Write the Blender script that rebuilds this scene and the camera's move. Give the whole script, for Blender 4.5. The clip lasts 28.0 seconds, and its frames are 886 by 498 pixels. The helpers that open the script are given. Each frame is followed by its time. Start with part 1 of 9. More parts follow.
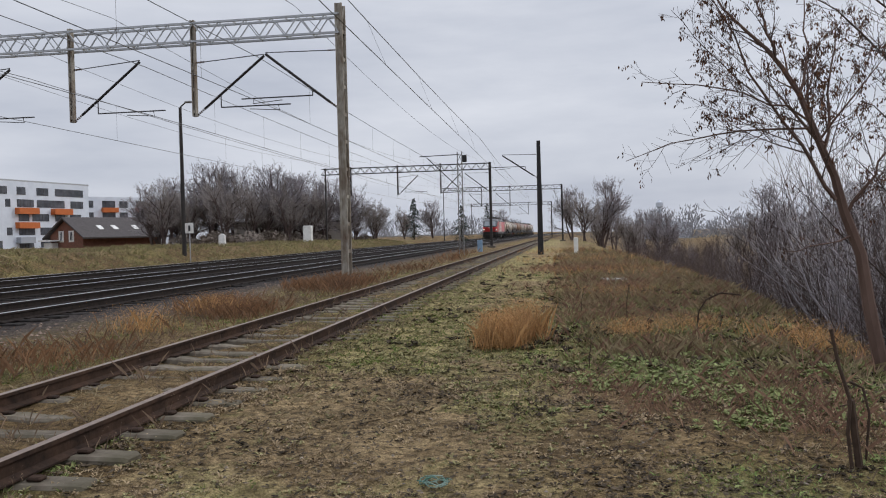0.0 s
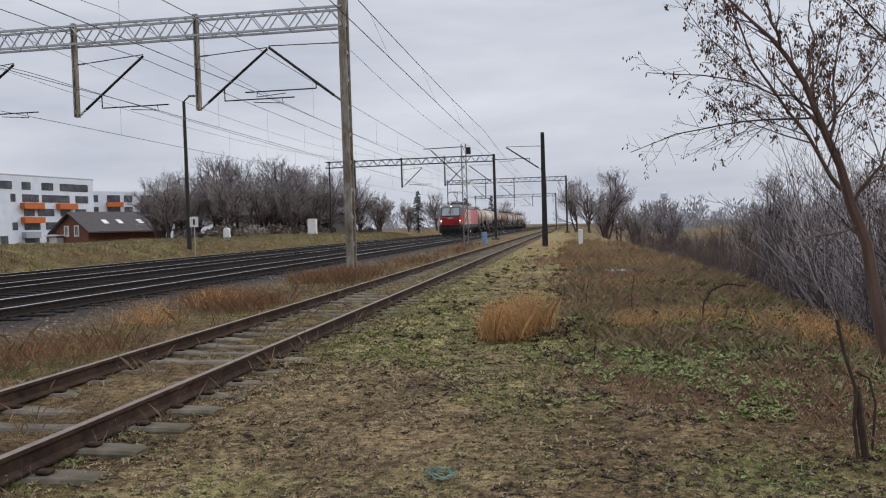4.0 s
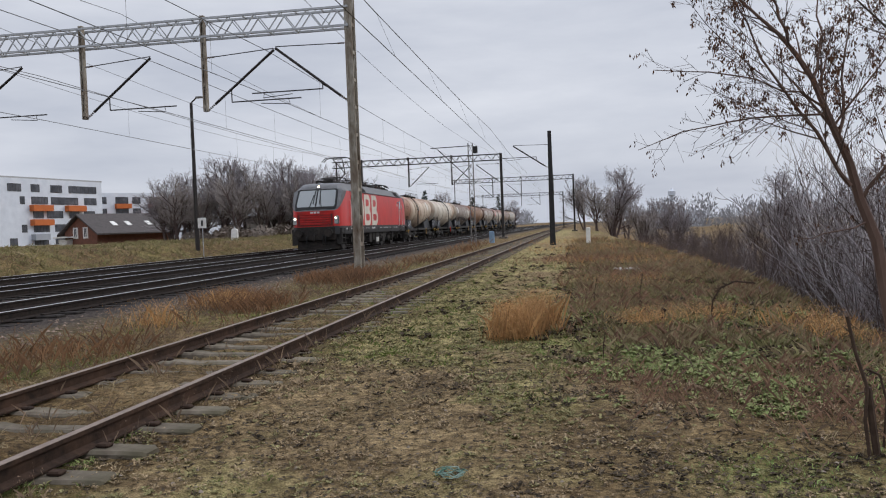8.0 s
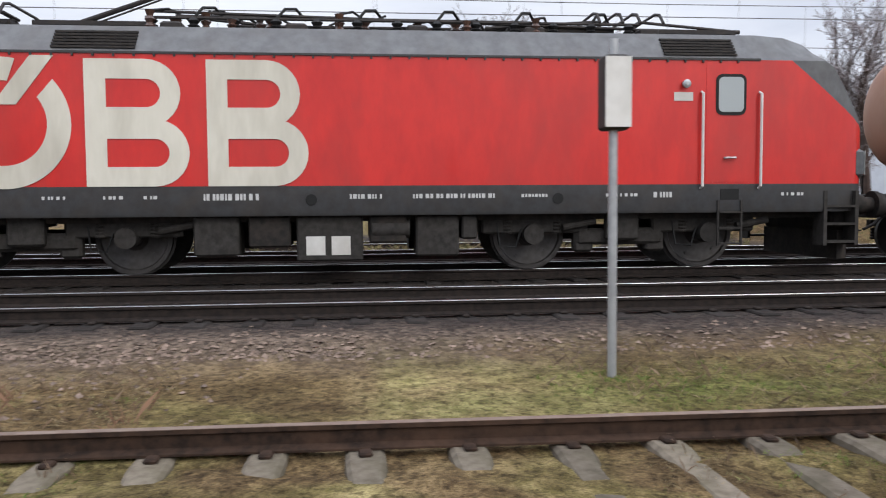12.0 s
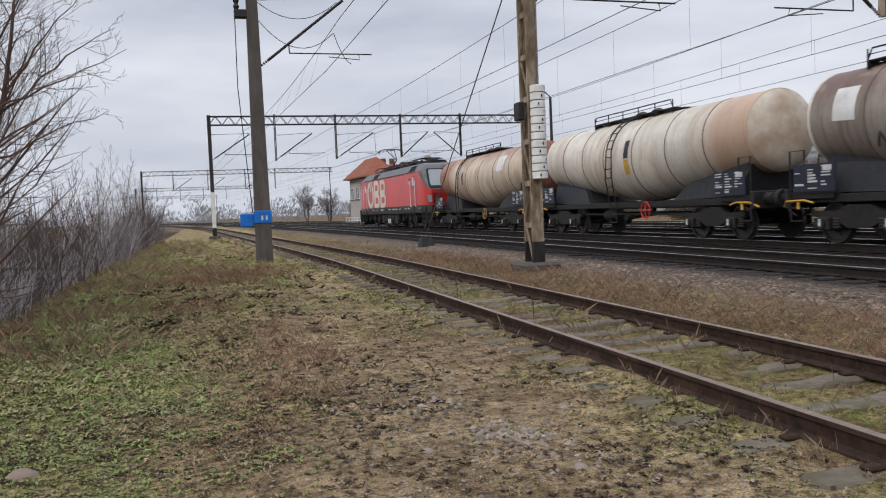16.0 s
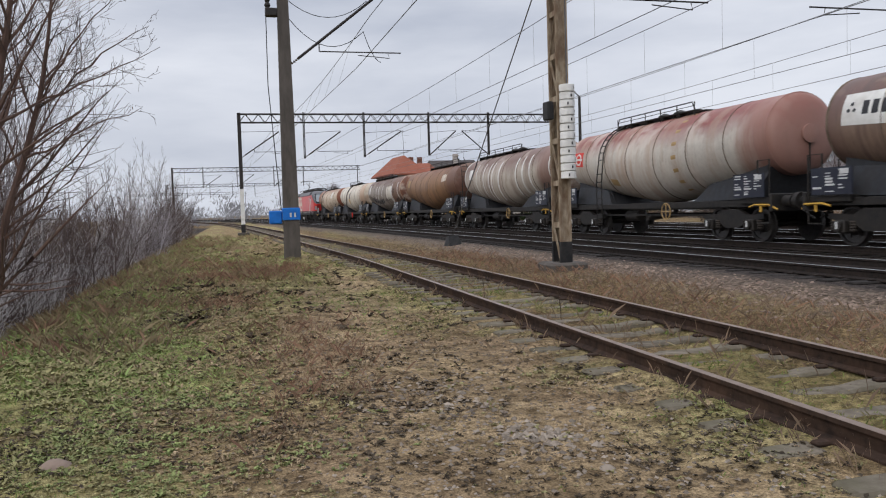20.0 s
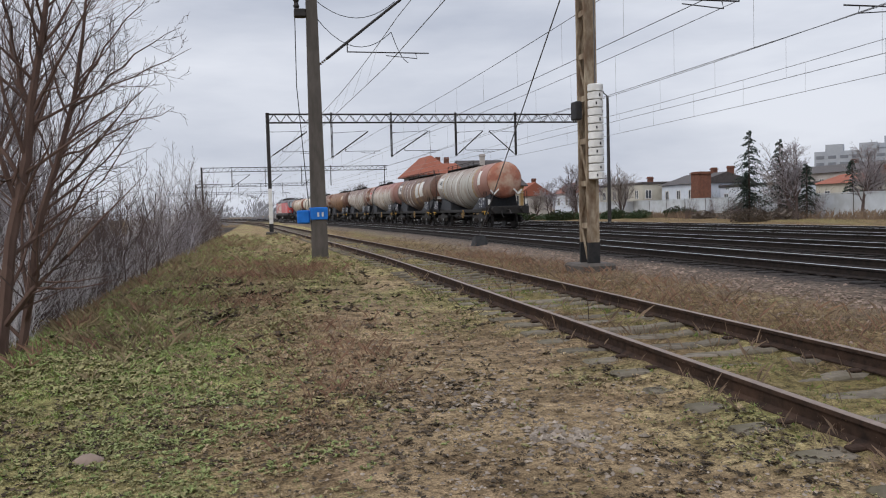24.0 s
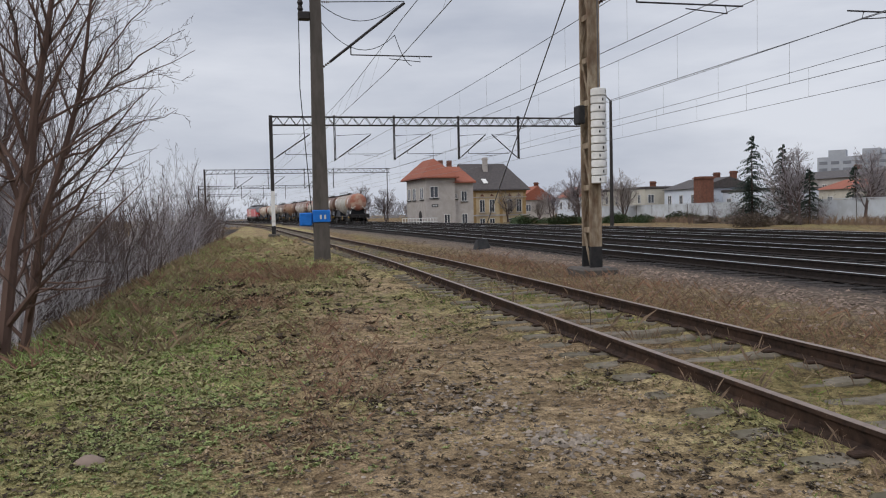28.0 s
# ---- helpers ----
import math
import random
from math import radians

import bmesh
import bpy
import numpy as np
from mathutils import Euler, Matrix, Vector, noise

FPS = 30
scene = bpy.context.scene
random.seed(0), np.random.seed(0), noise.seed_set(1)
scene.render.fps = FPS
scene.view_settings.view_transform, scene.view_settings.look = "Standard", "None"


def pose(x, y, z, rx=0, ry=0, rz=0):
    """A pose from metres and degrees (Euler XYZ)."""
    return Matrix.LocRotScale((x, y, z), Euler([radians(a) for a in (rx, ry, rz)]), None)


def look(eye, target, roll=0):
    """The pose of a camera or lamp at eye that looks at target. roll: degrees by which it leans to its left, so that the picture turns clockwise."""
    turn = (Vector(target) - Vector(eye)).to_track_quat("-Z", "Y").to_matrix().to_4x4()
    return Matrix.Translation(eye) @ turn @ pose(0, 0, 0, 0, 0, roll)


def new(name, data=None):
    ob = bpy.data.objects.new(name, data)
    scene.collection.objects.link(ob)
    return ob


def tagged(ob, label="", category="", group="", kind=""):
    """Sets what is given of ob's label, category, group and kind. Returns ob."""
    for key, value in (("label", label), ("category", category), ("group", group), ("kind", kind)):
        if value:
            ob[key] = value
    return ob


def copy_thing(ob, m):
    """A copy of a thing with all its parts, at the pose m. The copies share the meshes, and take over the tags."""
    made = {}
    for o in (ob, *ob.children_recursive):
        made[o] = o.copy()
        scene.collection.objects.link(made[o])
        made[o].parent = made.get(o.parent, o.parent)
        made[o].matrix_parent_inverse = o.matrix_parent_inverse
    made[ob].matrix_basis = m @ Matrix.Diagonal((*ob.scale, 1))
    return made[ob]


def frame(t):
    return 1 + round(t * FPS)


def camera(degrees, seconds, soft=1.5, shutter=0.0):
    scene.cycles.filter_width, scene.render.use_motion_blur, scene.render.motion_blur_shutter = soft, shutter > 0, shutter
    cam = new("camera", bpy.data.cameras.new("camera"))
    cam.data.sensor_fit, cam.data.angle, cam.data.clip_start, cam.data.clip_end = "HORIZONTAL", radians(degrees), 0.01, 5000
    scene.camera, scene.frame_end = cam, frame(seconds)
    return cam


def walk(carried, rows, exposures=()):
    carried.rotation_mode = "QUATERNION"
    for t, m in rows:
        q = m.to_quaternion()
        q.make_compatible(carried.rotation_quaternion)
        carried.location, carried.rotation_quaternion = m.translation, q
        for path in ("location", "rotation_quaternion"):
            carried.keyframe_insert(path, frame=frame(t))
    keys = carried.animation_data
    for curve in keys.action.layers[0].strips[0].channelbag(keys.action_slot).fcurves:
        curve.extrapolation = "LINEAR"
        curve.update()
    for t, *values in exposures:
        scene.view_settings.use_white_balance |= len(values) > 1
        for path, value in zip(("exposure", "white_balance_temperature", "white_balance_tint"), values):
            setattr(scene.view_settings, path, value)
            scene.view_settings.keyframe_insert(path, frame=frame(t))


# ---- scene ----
# ---- camera ----
FOV = 58.31
cam = camera(FOV, 28.0, soft=1.1, shutter=0.12)
PATH = [
    (0.0, pose(-0.057, 0.384, 1.308, 88.94, 1.47, 8.50)),
    (0.5, pose(-0.058, 0.384, 1.308, 88.96, 1.47, 8.55)),
    (1.0, pose(-0.058, 0.384, 1.308, 88.85, 1.57, 8.60)),
    (1.5, pose(-0.058, 0.384, 1.308, 88.79, 1.58, 8.66)),
    (2.0, pose(-0.059, 0.383, 1.308, 88.67, 1.68, 8.75)),
    (2.5, pose(-0.059, 0.383, 1.308, 88.51, 1.92, 8.81)),
    (3.0, pose(-0.059, 0.383, 1.308, 88.45, 1.99, 8.78)),
    (3.5, pose(-0.059, 0.384, 1.308, 88.43, 1.86, 8.74)),
    (5.5, pose(-0.061, 0.383, 1.308, 88.31, 1.81, 9.03)),
    (6.0, pose(-0.061, 0.383, 1.308, 88.32, 1.89, 9.07)),
    (6.5, pose(-0.061, 0.383, 1.308, 88.29, 1.96, 9.12)),
    (7.0, pose(-0.062, 0.383, 1.308, 88.33, 2.01, 9.20)),
    (7.5, pose(-0.063, 0.383, 1.308, 88.35, 2.12, 9.28)),
    (8.0, pose(-0.063, 0.383, 1.308, 88.37, 2.21, 9.34)),
    (8.5, pose(-0.064, 0.383, 1.308, 88.30, 2.35, 9.55)),
    (9.0, pose(-0.069, 0.382, 1.308, 88.28, 2.52, 10.24)),
    (9.5, pose(-0.086, 0.378, 1.308, 88.38, 2.71, 12.88)),
    (10.0, pose(-0.131, 0.365, 1.308, 88.25, 2.80, 19.65)),
    (10.2, pose(-0.154, 0.356, 1.308, 88.15, 2.91, 23.41)),
    (10.5, pose(-0.191, 0.338, 1.308, 88.14, 3.22, 29.41)),
    (11.0, pose(-0.267, 0.281, 1.308, 87.96, 2.65, 43.58)),
    (11.2, pose(-0.303, 0.242, 1.308, 87.73, 2.85, 51.34)),
    (11.5, pose(-0.347, 0.173, 1.308, 87.26, 1.48, 63.44)),
    (13.5, pose(-0.399, -0.342, 1.259, 88.86, 2.02, 141.00)),
    (14.0, pose(-0.332, -0.385, 1.259, 88.34, 1.76, 152.77)),
    (14.2, pose(-0.313, -0.395, 1.259, 88.11, 2.24, 156.00)),
    (14.5, pose(-0.294, -0.403, 1.259, 87.90, 2.20, 159.01)),
    (15.0, pose(-0.278, -0.408, 1.259, 87.73, 2.57, 161.54)),
    (15.5, pose(-0.272, -0.410, 1.259, 87.46, 2.58, 162.47)),
    (16.0, pose(-0.268, -0.412, 1.259, 87.15, 2.36, 163.08)),
    (16.5, pose(-0.265, -0.413, 1.259, 87.02, 2.10, 163.55)),
    (17.0, pose(-0.262, -0.413, 1.259, 87.07, 1.93, 164.00)),
    (17.5, pose(-0.259, -0.414, 1.259, 87.04, 1.80, 164.47)),
    (18.0, pose(-0.257, -0.415, 1.259, 87.04, 1.75, 164.78)),
    (18.5, pose(-0.255, -0.415, 1.259, 87.12, 1.84, 165.09)),
    (19.0, pose(-0.254, -0.416, 1.259, 87.16, 1.93, 165.21)),
    (19.5, pose(-0.254, -0.415, 1.259, 87.18, 1.88, 165.12)),
    (20.0, pose(-0.255, -0.415, 1.259, 87.14, 1.78, 165.02)),
    (20.5, pose(-0.254, -0.415, 1.259, 87.13, 1.80, 165.15)),
    (21.0, pose(-0.253, -0.416, 1.259, 87.24, 1.88, 165.37)),
    (21.5, pose(-0.251, -0.416, 1.259, 87.25, 1.80, 165.62)),
    (23.5, pose(-0.245, -0.418, 1.259, 87.21, 1.57, 166.57)),
    (24.0, pose(-0.243, -0.418, 1.259, 87.20, 1.59, 166.93)),
    (24.5, pose(-0.241, -0.419, 1.259, 87.27, 1.58, 167.20)),
    (25.0, pose(-0.241, -0.419, 1.259, 87.42, 1.42, 167.23)),
    (25.5, pose(-0.241, -0.419, 1.259, 87.46, 1.45, 167.16)),
    (26.0, pose(-0.241, -0.419, 1.259, 87.42, 1.45, 167.11)),
    (26.5, pose(-0.242, -0.419, 1.259, 87.42, 1.48, 167.06)),
    (27.0, pose(-0.242, -0.419, 1.259, 87.48, 1.40, 167.01)),
    (27.5, pose(-0.242, -0.419, 1.259, 87.42, 1.28, 167.00)),
    (28.0, pose(-0.241, -0.419, 1.259, 87.44, 1.25, 167.10)),
]
EXPOSURES = [(0, -0.1), (3, -0.1), (6, -0.07), (9.5, -0.07), (10.2, 0.0), (11, 0.3), (12.2, 0.4), (13.5, 0.35), (14.1, 0.15), (15, 0.0), (16.5, 0.0), (26, 0.0), (27, 0.03), (28, -0.14)]
walk(cam, PATH, EXPOSURES)

# ---- world and light: an overcast winter noon ----
world = bpy.data.worlds.new("sky")
scene.world = world
world.use_nodes = True
wn, wl = world.node_tree.nodes, world.node_tree.links
wn.clear()


def wnode(kind, **kw):
    n = wn.new(kind)
    for k, v in kw.items():
        if k in n.inputs:
            n.inputs[k].default_value = v
    return n


sky = wn.new("ShaderNodeTexSky")
sky.sky_type, sky.sun_disc = "NISHITA", False
sky.sun_elevation, sky.sun_rotation = radians(34.5), radians(58)
sky.air_density, sky.dust_density, sky.ozone_density = 1.0, 3.0, 1.5
dim = wnode("ShaderNodeVectorMath")
dim.operation = "SCALE"
dim.inputs["Scale"].default_value = 0.10
wl.new(sky.outputs[0], dim.inputs[0])
wco = wn.new("ShaderNodeTexCoord")
wmap = wn.new("ShaderNodeMapping")
wmap.inputs["Scale"].default_value = (1.0, 1.0, 4.5)
wl.new(wco.outputs["Generated"], wmap.inputs[0])
cl = wnode("ShaderNodeTexNoise", Scale=2.1, Detail=6.0, Roughness=0.55)
wl.new(wmap.outputs[0], cl.inputs["Vector"])
ramp = wn.new("ShaderNodeValToRGB")
ramp.color_ramp.elements[0].position, ramp.color_ramp.elements[0].color = 0.32, (0.52, 0.56, 0.66, 1)
ramp.color_ramp.elements[1].position, ramp.color_ramp.elements[1].color = 0.68, (0.78, 0.81, 0.89, 1)
wl.new(cl.outputs[0], ramp.inputs[0])
wmix = wn.new("ShaderNodeMix")
wmix.data_type = "RGBA"
wmix.inputs[0].default_value = 0.95
wl.new(dim.outputs[0], wmix.inputs[6])
wl.new(ramp.outputs[0], wmix.inputs[7])
wsep = wn.new("ShaderNodeSeparateXYZ")
wl.new(wco.outputs["Generated"], wsep.inputs[0])
wrise = wnode("ShaderNodeMapRange")  # an overcast sky is brightest overhead
for k, v in ((1, 0.30), (2, 0.95), (3, 1.0), (4, 2.7)):
    wrise.inputs[k].default_value = v
wl.new(wsep.outputs[2], wrise.inputs[0])
wlift = wnode("ShaderNodeVectorMath")
wlift.operation = "SCALE"
wl.new(wmix.outputs[2], wlift.inputs[0])
wl.new(wrise.outputs[0], wlift.inputs["Scale"])
wbg = wnode("ShaderNodeBackground", Strength=1.0)
wl.new(wlift.outputs[0], wbg.inputs[0])
wout = wn.new("ShaderNodeOutputWorld")
wl.new(wbg.outputs[0], wout.inputs[0])

sun = new("sun", bpy.data.lights.new("sun", "SUN"))
sun.data.energy, sun.data.angle, sun.data.color = 1.05, radians(30), (1.0, 0.96, 0.9)
sun.matrix_basis = look((42, 26, 34), (0, 0, 0))
scene.view_settings.exposure = 0.0

# ---- materials ----
MATS = {}


def nodes_of(name):
    m = bpy.data.materials.new(name)
    m.use_nodes = True
    nt = m.node_tree
    b = nt.nodes["Principled BSDF"]
    MATS[name] = m
    return m, nt, b


def add(nt, kind, inputs=None, **attrs):
    n = nt.nodes.new(kind)
    for k, v in (inputs or {}).items():
        n.inputs[k].default_value = v
    if "data_type" in attrs:
        n.data_type = attrs["data_type"]
    if "operation" in attrs:
        n.operation = attrs["operation"]
    if "blend_type" in attrs:
        n.blend_type = attrs["blend_type"]
    return n


def noise_ramp(nt, vec, scale, c0, c1, p0=0.35, p1=0.65, detail=4.0, rough=0.6):
    n = add(nt, "ShaderNodeTexNoise", {"Scale": scale, "Detail": detail, "Roughness": rough})
    if vec:
        nt.links.new(vec, n.inputs["Vector"])
    r = add(nt, "ShaderNodeValToRGB")
    e = r.color_ramp.elements
    e[0].position, e[0].color = p0, (*c0, 1)
    e[1].position, e[1].color = p1, (*c1, 1)
    nt.links.new(n.outputs[0], r.inputs[0])
    return r.outputs[0], n.outputs[0]


def mixc(nt, a, b, fac, blend="MIX"):
    m = add(nt, "ShaderNodeMix", data_type="RGBA", blend_type=blend)
    for sock, v in ((6, a), (7, b), (0, fac)):
        if isinstance(v, (int, float)):
            m.inputs[sock].default_value = v
        elif isinstance(v, tuple):
            m.inputs[sock].default_value = (*v, 1)
        else:
            nt.links.new(v, m.inputs[sock])
    return m.outputs[2]


def bump(nt, b, height, strength=0.3, dist=0.02):
    n = add(nt, "ShaderNodeBump", {"Strength": strength, "Distance": dist})
    nt.links.new(height, n.inputs["Height"])
    nt.links.new(n.outputs[0], b.inputs["Normal"])


def scaled(nt, sx, sy, sz, kind="Object"):
    c = add(nt, "ShaderNodeTexCoord")
    m = add(nt, "ShaderNodeMapping", {"Scale": (sx, sy, sz)})
    nt.links.new(c.outputs[kind], m.inputs[0])
    return m.outputs[0]


def mat(name, c0, c1=None, scale=6.0, rough=0.7, metal=0.0, bumps=0.2, stretch=(1, 1, 1), dirt=None, dirt_scale=1.2, dirt_amt=0.5, island=0.0, rand=0.0, coat=0.0):
    """A surface of two blended tones with fine relief, and stains on a larger scale."""
    m, nt, b = nodes_of(name)
    c1 = c1 or tuple(v * 0.8 for v in c0)
    vec = scaled(nt, *stretch)
    col, h = noise_ramp(nt, vec, scale, c0, c1)
    if dirt:
        _, d = noise_ramp(nt, vec, dirt_scale, (0, 0, 0), (1, 1, 1))
        rr = add(nt, "ShaderNodeMapRange", {1: 0.45, 2: 0.72, 3: 0.0, 4: dirt_amt})
        nt.links.new(d, rr.inputs[0])
        col = mixc(nt, col, dirt, rr.outputs[0])
    if island or rand:
        if island:
            g = add(nt, "ShaderNodeNewGeometry")
            src = g.outputs["Random Per Island"]
        else:
            g = add(nt, "ShaderNodeObjectInfo")
            src = g.outputs["Random"]
        amt = island or rand
        mr = add(nt, "ShaderNodeMapRange", {3: 1 - amt, 4: 1 + amt})
        nt.links.new(src, mr.inputs[0])
        hs = add(nt, "ShaderNodeHueSaturation")
        nt.links.new(mr.outputs[0], hs.inputs["Value"])
        nt.links.new(col, hs.inputs["Color"])
        col = hs.outputs[0]
    nt.links.new(col, b.inputs["Base Color"])
    b.inputs["Roughness"].default_value, b.inputs["Metallic"].default_value = rough, metal
    if metal < 0.25:
        b.inputs["Specular IOR Level"].default_value = 0.12 if rough >= 0.7 else 0.25 if rough >= 0.5 else 0.5
    if coat:
        b.inputs["Coat Weight"].default_value = coat
    if bumps:
        bump(nt, b, h, bumps)
    return m


def glow(name, colour, strength):
    m, nt, b = nodes_of(name)
    b.inputs["Base Color"].default_value = (*colour, 1)
    b.inputs["Emission Color"].default_value = (*colour, 1)
    b.inputs["Emission Strength"].default_value = strength
    return m


mat("rail_steel", (0.022, 0.015, 0.012), (0.050, 0.031, 0.022), 14, 0.85, 0.1, 0.3, dirt=(0.10, 0.056, 0.036), dirt_scale=2.5)
mat("rail_dark", (0.018, 0.015, 0.014), (0.034, 0.026, 0.022), 14, 0.75, 0.15, 0.3)
mat("rail_top", (0.62, 0.62, 0.63), (0.5, 0.5, 0.51), 9, 0.28, 1.0, 0.05)
mat("rail_worn", (0.15, 0.105, 0.08), (0.22, 0.165, 0.13), 9, 0.5, 0.4, 0.1)
mat("sleeper_concrete", (0.175, 0.148, 0.115), (0.105, 0.086, 0.066), 9, 0.9, 0, 0.5, dirt=(0.07, 0.065, 0.035), dirt_amt=0.7, rand=0.22)
mat("sleeper_dark", (0.032, 0.027, 0.024), (0.018, 0.016, 0.015), 9, 0.85, 0, 0.4, rand=0.2)
mat("steel_paint_beige", (0.34, 0.315, 0.27), (0.21, 0.18, 0.14), 8, 0.75, 0, 0.25, stretch=(1, 1, 0.4), dirt=(0.10, 0.06, 0.036), dirt_scale=2.4, dirt_amt=0.95)
mat("steel_paint_rust", (0.36, 0.30, 0.22), (0.20, 0.145, 0.095), 9, 0.75, 0, 0.25, stretch=(1, 1, 0.4), dirt=(0.105, 0.058, 0.034), dirt_scale=2.6, dirt_amt=0.95)
mat("steel_grey", (0.22, 0.215, 0.21), (0.15, 0.145, 0.14), 7, 0.6, 0.3, 0.15, dirt=(0.12, 0.09, 0.07))
mat("steel_dark", (0.028, 0.026, 0.026), (0.045, 0.038, 0.034), 8, 0.65, 0.2, 0.15)
mat("galvanised", (0.42, 0.43, 0.44), (0.33, 0.34, 0.35), 12, 0.45, 0.5, 0.1)
mat("concrete_grey", (0.115, 0.10, 0.088), (0.075, 0.066, 0.058), 5, 0.9, 0, 0.4, stretch=(1, 1, 0.3), dirt=(0.06, 0.052, 0.045), dirt_scale=1.2)
mat("concrete_pale", (0.42, 0.40, 0.36), (0.30, 0.28, 0.25), 6, 0.9, 0, 0.4, dirt=(0.16, 0.14, 0.11))
mat("black_paint", (0.014, 0.014, 0.015), (0.03, 0.028, 0.027), 6, 0.6, 0, 0.15)
mat("white_paint", (0.74, 0.73, 0.70), (0.6, 0.59, 0.56), 5, 0.6, 0, 0.1, dirt=(0.35, 0.32, 0.27), dirt_amt=0.35)
mat("blue_paint", (0.015, 0.16, 0.55), (0.012, 0.12, 0.42), 5, 0.5, 0, 0.1)
mat("blue_pale", (0.20, 0.30, 0.40), (0.16, 0.24, 0.33), 5, 0.6, 0, 0.1)
mat("yellow_paint", (0.55, 0.32, 0.05), (0.38, 0.22, 0.04), 7, 0.6, 0, 0.1)
mat("red_paint", (0.6, 0.03, 0.02), None, 7, 0.55, 0, 0.1)
mat("wire_metal", (0.10, 0.10, 0.105), (0.14, 0.13, 0.12), 5, 0.5, 0.6, 0)
mat("insulator", (0.09, 0.045, 0.03), (0.05, 0.03, 0.025), 5, 0.25, 0, 0)


# ---- mesh tools ----
class Geo:
    """Gathers vertices and faces of one mesh."""

    def __init__(self):
        self.v, self.f, self.m, self.k = [], [], [], 0

    def face(self, *pts):
        n = len(self.v)
        self.v.extend(tuple(p) for p in pts)
        self.f.append(tuple(range(n, n + len(pts))))
        self.m.append(self.k)
        return self

    def quads(self, rings, closed=True, caps=True):
        n = len(self.v)
        c = len(rings[0])
        for r in rings:
            self.v.extend(tuple(p) for p in r)
        for i in range(len(rings) - 1):
            for j in range(c if closed else c - 1):
                a, b = n + i * c + j, n + i * c + (j + 1) % c
                self.f.append((a, b, b + c, a + c))
                self.m.append(self.k)
        if caps and closed:
            self.f.append(tuple(n + j for j in reversed(range(c))))
            self.f.append(tuple(n + (len(rings) - 1) * c + j for j in range(c)))
            self.m.extend((self.k, self.k))
        return self

    def box(self, x0, x1, y0, y1, z0, z1, c=0.0):
        """A box, its edges chamfered by c."""
        if not c:
            r = lambda z: [(x0, y0, z), (x1, y0, z), (x1, y1, z), (x0, y1, z)]
            return self.quads([r(z0), r(z1)])
        r = lambda z, i: [(x0 + i + c, y0 + i, z), (x1 - i - c, y0 + i, z), (x1 - i, y0 + i + c, z), (x1 - i, y1 - i - c, z),
                          (x1 - i - c, y1 - i, z), (x0 + i + c, y1 - i, z), (x0 + i, y1 - i - c, z), (x0 + i, y0 + i + c, z)]
        return self.quads([r(z0, c), r(z0 + c, 0), r(z1 - c, 0), r(z1, c)])

    def tube(self, p, q, r, r2=None, n=6, caps=True):
        p, q = Vector(p), Vector(q)
        d = q - p
        u = d.orthogonal().normalized()
        w = d.cross(u).normalized()
        r2 = r if r2 is None else r2
        ring = lambda o, rad: [o + u * (rad * math.cos(a)) + w * (rad * math.sin(a)) for a in (2 * math.pi * i / n for i in range(n))]
        return self.quads([ring(p, r), ring(q, r2)], caps=caps)

    def pipe(self, pts, r, n=5):
        """A bent round bar through pts."""
        pts = [Vector(p) for p in pts]
        u = (pts[1] - pts[0]).orthogonal().normalized()
        rings = []
        for i, p in enumerate(pts):
            d = (pts[min(len(pts) - 1, i + 1)] - pts[max(0, i - 1)]).normalized()
            u = (u - d * u.dot(d))
            u = u.normalized() if u.length > 1e-5 else d.orthogonal().normalized()
            w = d.cross(u)
            rings.append([p + u * (r * math.cos(2 * math.pi * k / n)) + w * (r * math.sin(2 * math.pi * k / n)) for k in range(n)])
        return self.quads(rings)

    def beam(self, p, q, w, h, up=(0, 0, 1)):
        """A bar of w by h from p to q."""
        p, q = Vector(p), Vector(q)
        d = (q - p).normalized()
        s = d.cross(Vector(up))
        s = s.normalized() if s.length > 1e-4 else Vector((1, 0, 0))
        t = s.cross(d)
        ring = lambda o: [o + s * (a * w / 2) + t * (b * h / 2) for a, b in ((-1, -1), (1, -1), (1, 1), (-1, 1))]
        return self.quads([ring(p), ring(q)])

    def lathe(self, prof, n=24, axis="y", at=(0, 0, 0), caps=True):
        """Rings of (along, radius) about an axis through at."""
        rings = []
        for s, r in prof:
            ring = []
            for i in range(n):
                a = 2 * math.pi * i / n
                u, w = r * math.cos(a), r * math.sin(a)
                p = {"x": (s, u, w), "y": (w, s, u), "z": (u, w, s)}[axis]
                ring.append((p[0] + at[0], p[1] + at[1], p[2] + at[2]))
            rings.append(ring)
        return self.quads(rings, caps=caps)

    def shape(self, outline, place, depth):
        """A flat plate from a 2D outline: place maps (u, v, w) to space."""
        a = [place(u, v, 0) for u, v in outline]
        b = [place(u, v, depth) for u, v in outline]
        return self.quads([a, b])


def mesh_of(name, g, mats, smooth=0.0):
    me = bpy.data.meshes.new(name)
    me.from_pydata([tuple(v) for v in g.v], [], g.f)
    for m in (mats if isinstance(mats, (list, tuple)) else [mats]):
        me.materials.append(MATS[m])
    if len(me.materials) > 1:
        me.polygons.foreach_set("material_index", g.m)
    if smooth:
        me.polygons.foreach_set("use_smooth", [True] * len(me.polygons))
        me.set_sharp_from_angle(angle=radians(smooth))
    return me


def part(name, g, mats, parent=None, label="", smooth=0.0, at=None):
    """One mesh object, under a thing or on its own."""
    ob = new(name, mesh_of(name, g, mats, smooth) if isinstance(g, Geo) else g)
    if parent is not None:
        ob.parent = parent
    if at is not None:
        ob.matrix_basis = at
    if label:
        ob["label"] = label
    return ob


